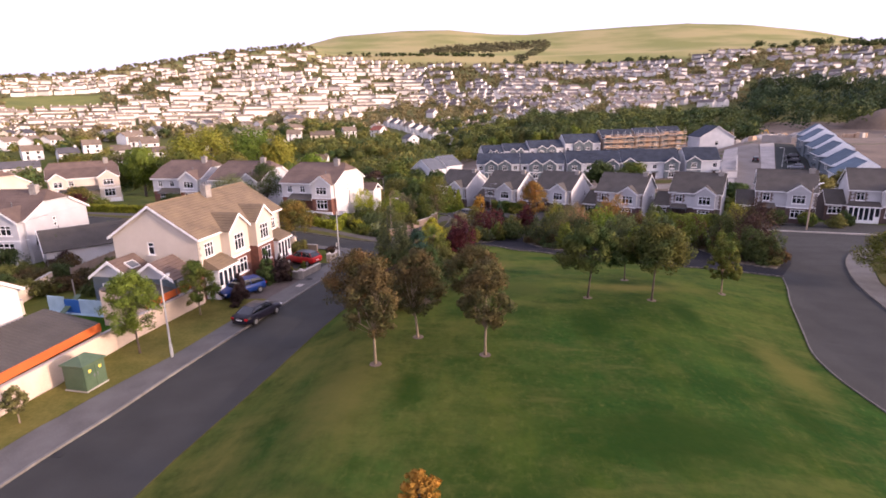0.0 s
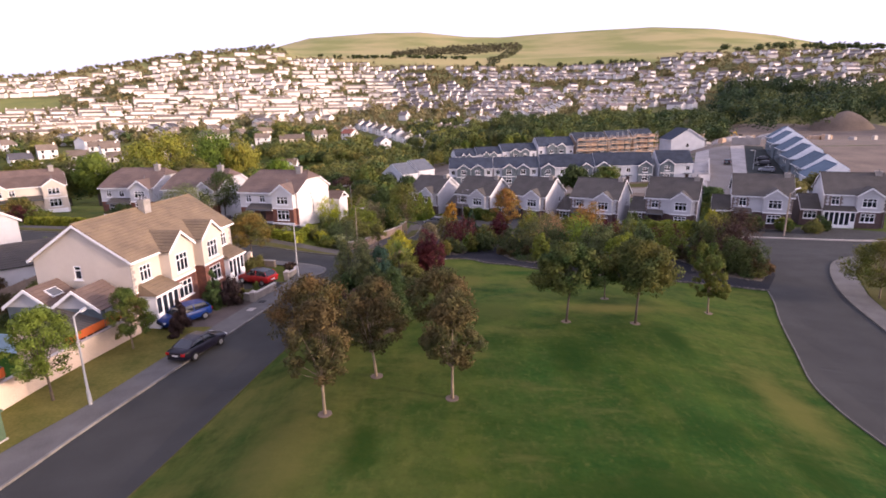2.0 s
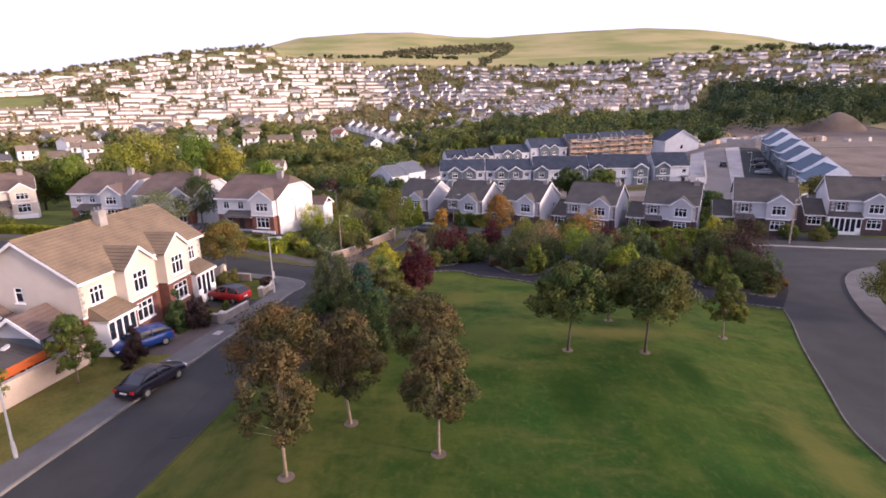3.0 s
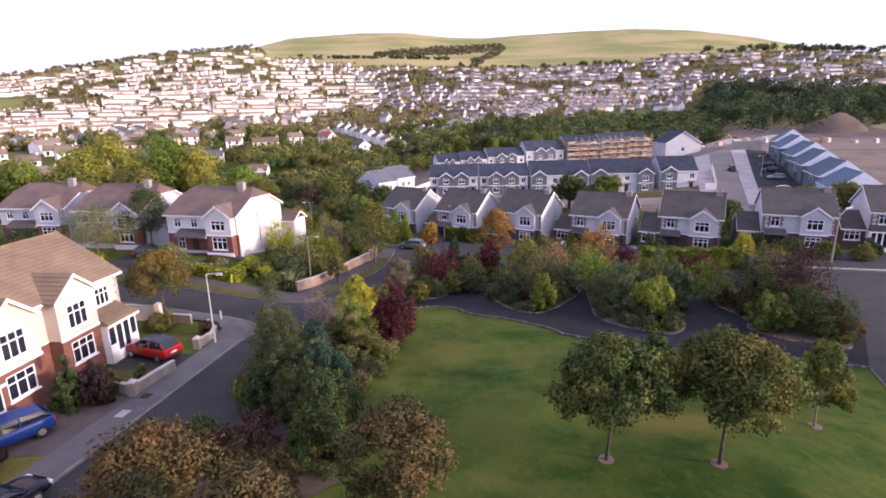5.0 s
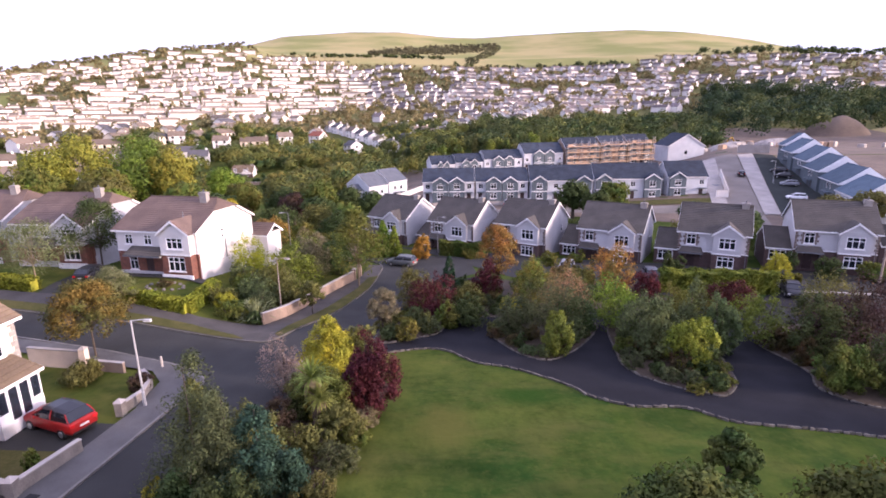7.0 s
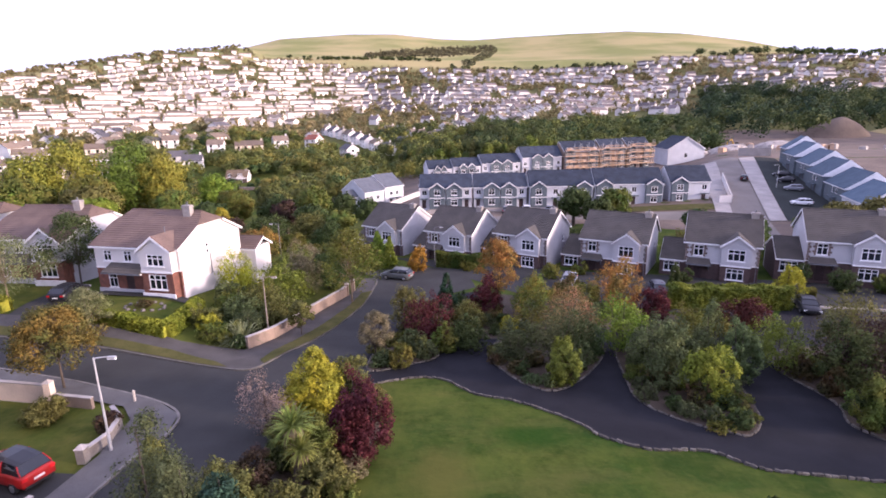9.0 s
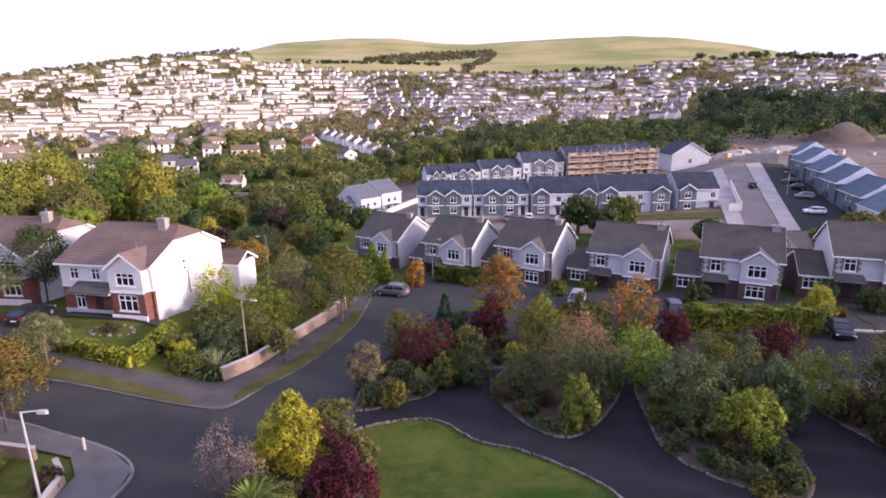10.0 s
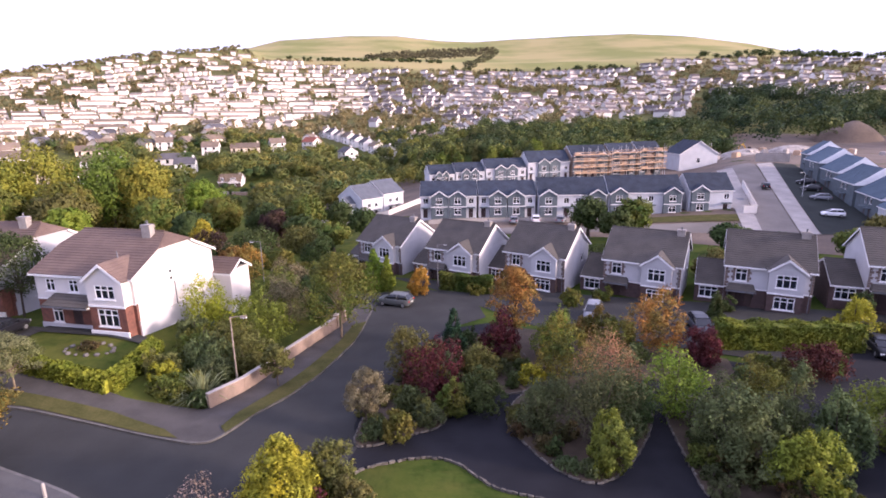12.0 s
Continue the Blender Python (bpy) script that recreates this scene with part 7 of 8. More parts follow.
sheet("estate_yard", [(62.9, 158), (64.6, 158), (74.5, 182), (63.5, 182)], 0.2, M["estate_kerb"], "pale concrete yard behind the end house", "yard", 3)
sheet("estate_garden", [(65.0, 163.5), (66.6, 163.5), (70.6, 173), (65.0, 173)], 0.26, M["lead"], "dark paved back garden of the end house", "yard", 3)
sheet("estate_lawn", [(34, 154.5), (62, 152), (63, 157), (34, 159.5)], 0.2, M["verge"], "strip of new lawn before the terrace", "lawn", 3)
sheet("estate_parking", [(69.6, 142), (82, 143), (91, 163), (106.5, 211.5), (102.6, 217), (82.2, 171)], 0.2, M["parking"], "dark asphalt parking court", "parking", 3)


def terrace(x, y, z, turn, W, label, D=9.0, eave=5.2, rise=3.1, roof="slate", units=2, clad=True, group="", skin="estate_white_shaded", middle=False):
    """A block of new houses: white render, grey-clad gabled bays, dark canopies and slate roof."""
    h = thing("terrace_house", x, y, z, turn, label, "terraced house", group)
    s, tile = M[skin], M[roof]
    u = W / units
    holes, wins = [], []
    for k in range(units):
        a = k * u
        c = a + (0.6 if k % 2 == 0 else u - 1.8) if middle else a + (u - 1.9 if k % 2 == 0 else 0.7)
        holes += [(c, c + 1.2, 3.2, 4.5), (c, c + 1.0, 0.0, 2.1)]
        wins.append((c, 3.2, 1.2, 1.3))
    g = Geo()
    wall(g, W, -1.5, eave, holes, Matrix.Identity(4))
    part("front_wall", g, s, h)
    for a, zz, w, hh in wins:
        window(h, Matrix.Translation((a, 0, zz)), w, hh, 2, 1, False)
        part("door", Geo().box(a, a + 1.0, 0.05, 0.12, 0, 2.1), M["door"], h)
        part("canopy", Geo().box(a - 0.4, a + 1.5, -1.0, -0.01, 2.3, 2.5), M["cladding"], h)
    for xs in (0, W - 0.25):
        gable_wall(h, xs, 0.25, D, -1.5, eave, rise, s)
    part("back_wall", Geo().box(0.25, W - 0.25, D - 0.25, D, -1.5, eave), s, h)
    gable_roof(h, 0, W, 0, D, eave, rise, tile, 0.3, 0.15)
    if clad:
        for k in range(units):
            wide = min(3.9, u - 2.2)
            inner = (k % 2 == 0) == middle and units > 1
            a = k * u + (u - wide - 0.15 if inner and middle else 0.15 if middle else 0.4 if k % 2 == 0 else u - wide - 0.4)
            bay(h, a, a + wide, 0.6, eave - 0.2, 1.3, M["cladding"], M["cladding"], tile, 2.6, 2, True, (1.5, 1.4), 3.4, (1.6, 1.5))
    return h


NEW = "new slate-roofed terraces"
new_text = "new white terrace with grey-clad gabled bays and slate roof"
for x, W in ((-8.0, 12.9), (5.4, 13.0)):
    terrace(x, 163.5, -3.5, 0, W, new_text, group=NEW, rise=2.7, middle=True)
for x, y, z, W in ((19.0, 163.4, -3.6, 15.6), (35.0, 163.2, -3.3, 16.6), (53.0, 162.6, -2.9, 9.6)):
    terrace(x, y, z, -1.5, W, new_text, group=NEW, rise=3.2, eave=5.4, units=1 if W < 10 else 2)
garden_wall("yard_wall", [(62.8, 157.6), (65.6, 157.6), (75.4, 182.4)], 1.9, 0.25, M["white_render"], M["concrete"], "tall white rendered wall round the yard of the end house")
# second row, towards the trees
for x, y, z, W, top in ((-8.1, 218.5, -4.9, 8.5, 2.6), (0.6, 220.5, -4.4, 10.0, 2.6), (10.8, 223, -3.6, 14.4, 2.8), (25.5, 226.6, -2.6, 15.4, 3.4)):
    terrace(x, y, z, 14, W, "new white terrace with slate roof near the trees", group="second row of new terraces", roof="slate", eave=5.6 if x < 20 else 6.2, rise=top, skin="estate_white_shaded", clad=True, middle=True)
SITE = "unfinished terraces inside scaffolding"
blocks = [(41.2, 230.3, -2.6, 14.0), (55.7, 234.0, -2.2, 10.2), (66.4, 236.6, -1.8, 9.4)]
for x, y, z, W in blocks:
    terrace(x, y, z, 14, W, "unfinished block house with slate roof inside timber-boarded scaffolding", group=SITE, roof="slate", eave=7.9, rise=3.2, skin="wall_brown", units=2, clad=True)


def scaffold(x, y, z, turn, W, label):
    ob = thing("scaffold", x, y, z, turn, label, "scaffold")
    n = int(W / 2.4)
    for i in range(n + 1):
        for yy in (-2.6, -1.4):
            part("standard", Geo().tube([(i * W / n, yy, -1), (i * W / n, yy, rng.uniform(9.2, 11.0))], [0.06, 0.06], 6), M["steel"], ob)
    for lift in (1.8, 3.9, 6.0, 8.1):
        for i in range(int(W / 3)):
            if rng.random() < 0.55:
                part("timber_pack", Geo().box(i * 3 + 0.3, i * 3 + rng.uniform(1.2, 2.6), -2.3, -1.5, lift + 0.125, lift + rng.uniform(0.3, 0.9)), M["timber"], ob)
        part("platform", Geo().box(-0.4, W + 0.4, -2.7, -1.3, lift, lift + 0.12), M["timber"], ob)
        part("toe_board", Geo().box(-0.4, W + 0.4, -2.76, -2.71, lift + 0.13, lift + 0.4), M["timber"], ob)
        part("guard_rail", Geo().box(-0.4, W + 0.4, -2.76, -2.71, lift + 0.95, lift + 1.1), M["timber"], ob)


for x, y, z, W in blocks:
    scaffold(x, y, z, 14, W, "steel scaffold with pale timber boards along the unfinished terrace")
# tall white end block
end = thing("apartment_block", 86.0, 263, -4.2, -88, "tall white rendered block with a slate roof", "building")
gable_wall(end, 13.75, 0, 14.6, -2, 8.4, 4.6, M["estate_white_shaded"], [(6.5, 7.9, 4.8, 6.6), (8.5, 9.5, 1, 3)])
window(end, Matrix.Translation((14, 6.5, 4.8)) @ Matrix.Rotation(radians(90), 4, "Z"), 1.4, 1.8, 1, 2)
window(end, Matrix.Translation((14, 8.5, 1)) @ Matrix.Rotation(radians(90), 4, "Z"), 1.0, 2.0, 1, 2)
gable_wall(end, 0, 0, 14.6, -2, 8.4, 4.6, M["estate_white_shaded"])
part("front_wall", Geo().box(0.25, 13.75, 0, 0.25, -2, 8.4), M["estate_white_shaded"], end)
part("back_wall", Geo().box(0.25, 13.75, 14.35, 14.6, -2, 8.4), M["estate_white_shaded"], end)
gable_roof(end, 0, 14, 0, 14.6, 8.4, 4.6, M["slate"], 0.4, 0.4)
for x, y, W in ((92, 276, 8), (106, 280, 6)):
    scaffold(x, y, -4.5, 20, W, "steel scaffold with pale timber boards beside the white block")

# stepped row on the right of the site
BLUE = "stepped blue-grey roofed row beside the estate road"
for far_end, near_end in ((0.0, 6.6), (6.6, 20.0), (20.0, 33.6), (33.6, 47.0), (47.0, 61.0), (61.0, 74.0)):
    W, D = near_end - far_end - 0.22, 10.0
    out = 0.5 if far_end in (6.6, 33.6, 61.0) else 0.0
    x, y = 109.6 - 0.324 * far_end - 0.946 * (D / 2 + out), 204.6 - 0.946 * far_end + 0.324 * (D / 2 + out)
    # dark cladding colour stands in for blue shade on all but the near walls
    h = terrace(x, y, 2.8 - 0.0955 * near_end, 251.1, W, "new terrace with pale blue-grey roof and white party gables", group=BLUE, roof="slate_pale", units=1 if W < 8 else 2, eave=5.2, rise=3.3, D=D, clad=False, skin="estate_white_shaded" if near_end > 70 else "cladding")
    part("party_wall", Geo().slab([(W + 0.01, -0.3, 4.8), (W + 0.01, D + 0.3, 4.8), (W + 0.01, D / 2, 8.78)], (0.2, 0, 0)), M["white"], h)
    if near_end > 70:
        part("end_porch", Geo().slab([(W + 0.02, 1.0, -1.5), (W + 0.02, 5.0, -1.5), (W + 0.02, 5.0, 3.6), (W + 0.02, 1.0, 2.6)], (3.2, 0, 0)), M["estate_white_shaded"], h)
        part("porch_roof", Geo().slab([(W + 0.02, 0.7, 2.56), (W + 0.02, 5.2, 3.68), (W + 0.02, 5.2, 3.85), (W + 0.02, 0.7, 2.73)], (3.4, 0, 0)), M["slate"], h)

# the pale house and the bungalow among the trees
h = terrace(-25.6, 187.5, -8.6, 50, 7.6, "white rendered new house with grey slate roof", roof="slate_mid", units=2, clad=False, eave=5.9, rise=3.3, D=10.4)
lobby = part("gabled_porch", Geo().box(-2.4, -0.02, 3.0, 7.4, -1.5, 4.6), M["estate_white_shaded"], h)
gable_roof(lobby, -2.4, 0.4, 3.0, 7.4, 4.6, 1.7, M["slate_mid"], 0.3, 0.25, name="porch_roof")
part("porch_gable", Geo().slab([(-2.4, 3.0, 4.6), (-2.4, 7.4, 4.6), (-2.4, 5.2, 6.3)], (0.2, 0, 0)), M["estate_white_shaded"], h)
window(lobby, Matrix.Translation((-2.46, 6.0, 2.6)) @ Matrix.Rotation(radians(-90), 4, "Z"), 1.5, 1.3, 2, 2)
terrace(-20.5, 194.1, -8.2, 50, 8.0, "white rendered new house with grey slate roof", roof="slate_mid", units=2, clad=False, eave=6.1, rise=3.3, D=10.4)
garden_wall("site_wall", [(-40, 186), (-18, 184), (-8, 194)], 1.5, 0.25, M["white_render"], M["concrete"], "white rendered wall round the new house")
garden_wall("lane_wall", [(-6, 158), (10, 158.5), (24, 158), (33, 157)], 1.0, 0.25, M["concrete"], M["kerb"], "low pale wall in front of the new terrace")
detached_house(-96, 257, -8.6, 10, "white bungalow with brown roof among trees", side=False, skin="white_render", tile="tile", eave=3.2, rise=2.6)

EST = "cars parked in the new estate"
for x, y, a, c in ((80.4, 180.6, 66, "black"), (90.0, 177.5, 155, "black"), (93.0, 184.6, 155, "black"), (86.6, 168.5, 155, "silver"), (80.0, 154.5, 155, "white"), (17.6, 157.2, 85, "white"), (12.8, 156.4, 80, "silver"), (23.0, 156.6, 70, "silver")):
    car(x, y, a, c, {"black": "black car parked in the new estate", "silver": "silver car parked in the new estate", "white": "white car parked in the new estate"}[c], "hatch", 0.2, EST)


def mound(x, y, w, d, h, label, material="dirt"):
    """A heap of earth with a rough outline."""
    n = 26
    g = Geo()
    us = np.linspace(-1, 1, n)
    verts = []
    for b in us:
        for a in us:
            px, py = x + a * w, y + b * d
            k = max(0.0, 1 - a * a - b * b)
            lump = noise.noise(Vector((px * 0.09, py * 0.09, 0))) * 0.35
            verts.append((px, py, gz(px, py) - 0.4 + h * k**0.7 * (1 + lump) if k > 0 else gz(px, py) - 0.5))
    g.add(verts, [(j * n + i, j * n + i + 1, (j + 1) * n + i + 1, (j + 1) * n + i) for j in range(n - 1) for i in range(n - 1)])
    return tagged(new("earth_mound", g.mesh("earth_mound", M[material], True)), label, "earth mound")


mound(226, 356, 19, 12, 10, "large bare brown heap of excavated earth")
sheet("stubble_field", [(248, 322), (300, 300), (390, 330), (420, 400), (300, 402), (258, 372)], 0.3, M["field"], "pale yellow stubble field beside the wood", "field", 12)
mound(262, 340, 14, 8, 3, "long bare heap of excavated earth")
mound(128, 286, 10, 7, 3.0, "pale heap of broken concrete and rubble", "rubble")
mound(150, 282, 12, 8, 3.6, "pale heap of broken concrete and rubble", "rubble")
mound(116, 262, 7, 5, 1.8, "pale heap of broken concrete and rubble", "rubble")
garden_wall("hoarding", [(100.5, 223), (109.5, 219)], 2.8, 0.12, M["estate_kerb"], M["lead"], "pale grey hoarding at the end of the parking court")
mound(165, 300, 20, 14, 3.5, "low heap of rubble and earth on the site")


def digger(x, y, turn):
    ob = thing("excavator", x, y, gz(x, y), turn, "yellow tracked excavator on the building site", "excavator")
    yellow = mat("machine_yellow", (0.5, 0.3, 0.03), (0.4, 0.23, 0.02), 1, 0.5)
    for s in (-1, 1):
        part("track", Geo().slab([(-1.8, s * 1.2 - 0.25, 0), (1.8, s * 1.2 - 0.25, 0), (2.0, s * 1.2 - 0.25, 0.45), (1.7, s * 1.2 - 0.25, 0.9), (-1.7, s * 1.2 - 0.25, 0.9), (-2.0, s * 1.2 - 0.25, 0.45)], (0, 0.5, 0)), M["tyre"], ob)
    part("house", Geo().box(-1.9, 1.3, -1.2, 1.2, 1.0, 2.0), yellow, ob)
    part("cab", Geo().box(0.0, 1.3, 0.1, 1.2, 2.0, 3.0), M["car_glass"], ob)
    part("boom", Geo().tube([(1.2, -0.3, 1.6), (3.4, -0.3, 4.4), (5.6, -0.3, 3.6)], [0.28, 0.3, 0.2], 6), yellow, ob)
    part("stick", Geo().tube([(5.6, -0.3, 3.6), (6.2, -0.3, 1.2)], [0.2, 0.15], 6), yellow, ob)
    part("bucket", Geo().slab([(5.8, -0.9, 1.2), (6.6, -0.9, 1.2), (6.5, -0.9, 0.4), (5.6, -0.9, 0.3)], (0, 1.2, 0)), M["lead"], ob)


digger(140, 300, 200)
# stacks of blocks and sheeting lying on the site
for i in range(44):
    x, y = 104 + rng.uniform(0, 70), 246 + rng.uniform(0, 70)
    w, d, hh = rng.uniform(1.2, 4), rng.uniform(1, 2.4), rng.uniform(0.8, 2.2)
    ob = tagged(new("block_pallet", Geo().box(-w / 2, w / 2, -d / 2, d / 2, -0.3, hh).box(-w / 2 + 0.2, w / 2 - 0.3, -d / 2 + 0.15, d / 2 - 0.2, hh, hh + 0.3).mesh("block_pallet", M["concrete" if i % 3 else "timber"])), "pallet of pale building blocks on the site", "pallet", "pallets on the building site")
    ob.matrix_world = pose(x, y, gz(x, y), 0, 0, rng.uniform(0, 90))


# ---- woods and big trees ----
def crowns(name, spots, tone, label, kind="stuff", category="trees"):
    """Many far trees as one mesh of leaf clumps; spots: x, y, height, width, leaf count, leaf size."""
    out, stems = [], Geo()
    for x, y, h, w, n, s in spots:
        k = 5
        d = rng.normal(size=(k, 3)) * 0.3
        cen = np.column_stack([x + d[:, 0] * w * 0.55, y + d[:, 1] * w * 0.55, gz(x, y) + h * (0.56 + 0.3 * d[:, 2])])
        rad = np.column_stack([np.full(k, w * 0.34), np.full(k, w * 0.34), np.full(k, h * 0.33)]) * rng.uniform(0.7, 1.15, (k, 1))
        out.append(leaf_tris(cen, rad, int(n * 1.5), s * 1.1, 0.3, 0.9, 0.1, 0.85))
    return tagged(new(name, tri_mesh(name, [np.concatenate(q) for q in zip(*out)], M[tone])), label, category, kind=kind)


def big_tree(tone, x, y, h, w, n=6600, size=0.38):
    z = gz(x, y)
    ob = thing("tree", x, y, z, 0, f"{WORDS[tone]} tall broad tree in the belt beyond the gardens", "tree")
    k = 80
    d = rng.normal(size=(k, 3))
    d /= np.linalg.norm(d, axis=1)[:, None]
    d *= (rng.uniform(0.3, 1, k) ** 0.5)[:, None]
    cen = np.column_stack([d[:, 0] * w * 0.36, d[:, 1] * w * 0.36, h * (0.56 + 0.3 * d[:, 2])])
    s = rng.uniform(0.07, 0.15, k)
    rad = np.column_stack([s * w, s * w, s * h * 0.85])
    part("crown", tri_mesh("crown", leaf_tris(cen, rad, int(1.5 * n), size, 0.4, 0.85, 0.1, 0.8), M["leaf_" + tone]), None, ob)
    part("trunk", Geo().tube([(0, 0, -0.5), (0, 0, 0.3 * h), (0.2, 0, 0.75 * h)], [0.4, 0.3, 0.08], 9), M["bark"], ob)
    for i in range(6):
        part("limb", Geo().tube([(0, 0, 0.25 * h), tuple(0.6 * cen[i] + (0, 0, 0.1 * h)), tuple(cen[i])], [0.18, 0.12, 0.04], 6), M["bark"], ob)
    return ob


for tone, x, y, h, w in (("glow", -96, 152, 20, 17), ("glow", -90, 157, 25, 19), ("yellowgreen", -79, 162, 25, 17), ("glow", -71, 163, 21, 15), ("bright", -64, 176, 15, 12), ("yellowgreen", -106, 146, 17, 14), ("green", -90, 142, 15, 14), ("green", -79, 147, 15, 13), ("bright", -90, 140, 11, 10), ("olive", -76, 142, 12, 13), ("green", -62, 150, 11, 12), ("green", -52, 158, 11, 11), ("bright", -68, 132, 9, 9), ("darkgreen", -50, 140, 8, 9), ("olive", -118, 150, 15, 16), ("green", -130, 150, 15, 16)):
    big_tree(tone, x, y, h, w)
for tone, x, y, h, w in (("green", -31, 150, 12, 10), ("darkgreen", -19, 148, 7, 7), ("purple", -36, 146, 8, 8), ("darkgreen", -29, 140, 7, 8), ("darkgreen", -40, 152, 10, 10), ("green", -22, 134, 6, 7), ("darkgreen", 25, 141, 9, 9), ("green", 33, 139, 9, 8), ("darkgreen", 29, 137, 7, 8), ("darkgreen", 45, 128, 6, 8), ("green", 62, 122, 6, 9), ("olive", 70, 128, 7, 10), ("olive", 80, 132, 7, 10), ("darkgreen", 52, 124, 5, 7), ("darkgreen", -28, 168, 9, 9), ("olive", -46, 168, 12, 11)):
    big_tree(tone, x, y, h, w, 3000, 0.34)


# a loose line of tall slim trees behind the second row of the estate
for k in range(26):
    x = -16 + 4.0 * k + rng.normal() * 1.2
    big_tree(("green", "olive", "darkgreen", "yellowgreen", "green")[k % 5], x, 266 + 0.1 * x + rng.uniform(-9, 9), rng.uniform(8.5, 13), rng.uniform(5, 7.5), 900, 0.55)


def wood(spots, dark, light, label):
    """A wood of two tones of tree, mixed."""
    pick = rng.random(len(spots)) < 0.6
    crowns("woodland", [p for p, k in zip(spots, pick) if k], dark, label, category="woodland")
    crowns("woodland", [p for p, k in zip(spots, pick) if not k], light, "lighter yellow-green trees among the wood", category="woodland")


def scatter(count, az0, az1, r0, r1, h0, h1, n, s, keep=None):
    spots = []
    while len(spots) < count:
        az, r = radians(rng.uniform(az0, az1)), math.sqrt(rng.uniform(r0 * r0, r1 * r1))
        x, y = r * math.sin(az), r * math.cos(az)
        if keep and not keep(x, y, r, math.degrees(az)):
            continue
        h = rng.uniform(h0, h1)
        spots.append((x, y, h, h * rng.uniform(0.8, 1.25), n, s))
    return spots


# belts in the valley, left and middle, and the wood on the right
VALLEY_HOUSES = ((-196, 226, 0.8, 12, 0, 0), (-182, 244, 0.4, 16, 0, 0), (-222, 252, 0.9, 9, 0, 1), (-206, 270, 0.7, 9, 0, 0), (-168, 262, 0.3, 9, 1, 0), (-190, 284, 0.5, 16, 0, 0), (-236, 286, 0.8, 9, 0, 0), (-158, 288, 0.6, 9, 0, 1), (-176, 206, 0.9, 9, 0, 0), (-214, 214, 0.7, 16, 0, 1), (-248, 258, 0.9, 9, 0, 0), (-180, 312, 0.4, 16, 0, 0), (-124, 362, 0.3, 16, 1, 0), (-108, 372, 0.5, 9, 0, 0), (-88, 378, -0.5, 9, 0, 2), (-150, 325, 0.5, 16, 2, 1), (-140, 352, 0.2, 9, 0, 0), (-224, 316, 0.6, 16, 0, 0), (-210, 300, 0.8, 9, 0, 0), (-240, 330, 0.6, 9, 0, 0), (-200, 338, 0.5, 16, 1, 0), (-172, 362, 0.4, 9, 0, 0), (-60, 348, -0.9, 9, 0, 1), (-30, 372, -0.7, 9, 0, 1), (-14, 392, -0.7, 9, 0, 0), (-128, 296, 0.3, 9, 0, 1))
# rows of houses on the western side of the valley, clear of those above
for r in (236, 258, 282, 308, 336, 366):
    for az in np.arange(-47 + rng.uniform(0, 3), -29.5, math.degrees(19 / r)):
        x, y = (r + rng.normal() * 4) * math.sin(radians(az)), (r + rng.normal() * 4) * math.cos(radians(az))
        if rng.random() < 0.75 and min(math.hypot(x - p[0], y - p[1]) for p in VALLEY_HOUSES) > 16:
            VALLEY_HOUSES += ((x, y, radians(-az) + rng.choice([0.1, -0.5, 0.7]), float(rng.choice([8, 9, 9, 14])), int(rng.choice([0, 0, 0, 1])), int(rng.choice([0, 0, 1]))),)
PLOTS = [(p[0] * 0.965, p[1] * 0.965) for p in VALLEY_HOUSES] + [(-89 + 52 * t, 420 - 80 * t) for t in np.linspace(0, 1, 9)]
hollow = lambda x, y, r, a: min(math.hypot(x - p[0], y - p[1]) for p in PLOTS) > 14 and not (-112 < x < -58 and 205 < y < 268) and math.hypot(x + 66, y - 395) > 34
wood(scatter(330, -52, -7, 215, 420, 5, 10, 230, 0.72, lambda x, y, r, a: hollow(x, y, r, a) and (a > -29 or rng.random() < 0.2)), "leaf_wood", "leaf_wood_bright", "mixed green and yellowing trees filling the valley")
wood(scatter(150, -7, 5, 300, 440, 6, 11, 230, 0.75), "leaf_wood_dark", "leaf_wood_bright", "mixed green trees between estate and town")
wood(scatter(230, 3, 24, 320, 480, 7, 12, 200, 0.85), "leaf_wood_dark", "leaf_wood", "dark green belt of tall trees behind the new estate")
wood(scatter(300, 23, 50, 400, 720, 10, 21, 210, 1.05), "leaf_wood_deep", "leaf_wood_dark", "dark green wood on the rising ground")
wood(scatter(52, -46, -20, 180, 230, 6, 11, 260, 0.62, lambda x, y, r, a: y > 125 and (a > -30 or rng.random() < 0.2) and not (-112 < x < -58 and y > 205)), "leaf_wood", "leaf_wood_bright", "yellow-green trees beyond the gardens")
wood(scatter(34, -17, -8.5, 208, 262, 4, 8, 240, 0.6, lambda x, y, r, a: not (y < 212 and x > -40)), "leaf_wood", "leaf_wood_bright", "garden trees in the hollow beside the building site")
crowns("scrub", scatter(90, -28, -12, 205, 270, 1.5, 3.2, 120, 0.5), "leaf_wood", "low scrub and garden shrubs in the hollow", category="scrub")
sheet("hillside_field", [(r * math.sin(radians(a)), r * math.cos(radians(a))) for r, a in ((760, -45.5), (745, -42), (725, -38.4), (850, -38), (875, -41.5), (880, -45.2))], 0.4, mat("pasture_grass", (0.2, 0.2, 0.06), (0.13, 0.145, 0.045), 0.03, 0.95, spec=0.04), "pale green field between the hillside houses", "field", 12)
sheet("hollow_lane", [(-112, 247), (-84, 242), (-56, 242), (-36, 236), (-36, 240), (-56, 246.5), (-84, 247), (-112, 252)], 0.1, M["estate_concrete"], "pale lane crossing the hollow", "lane", 6)
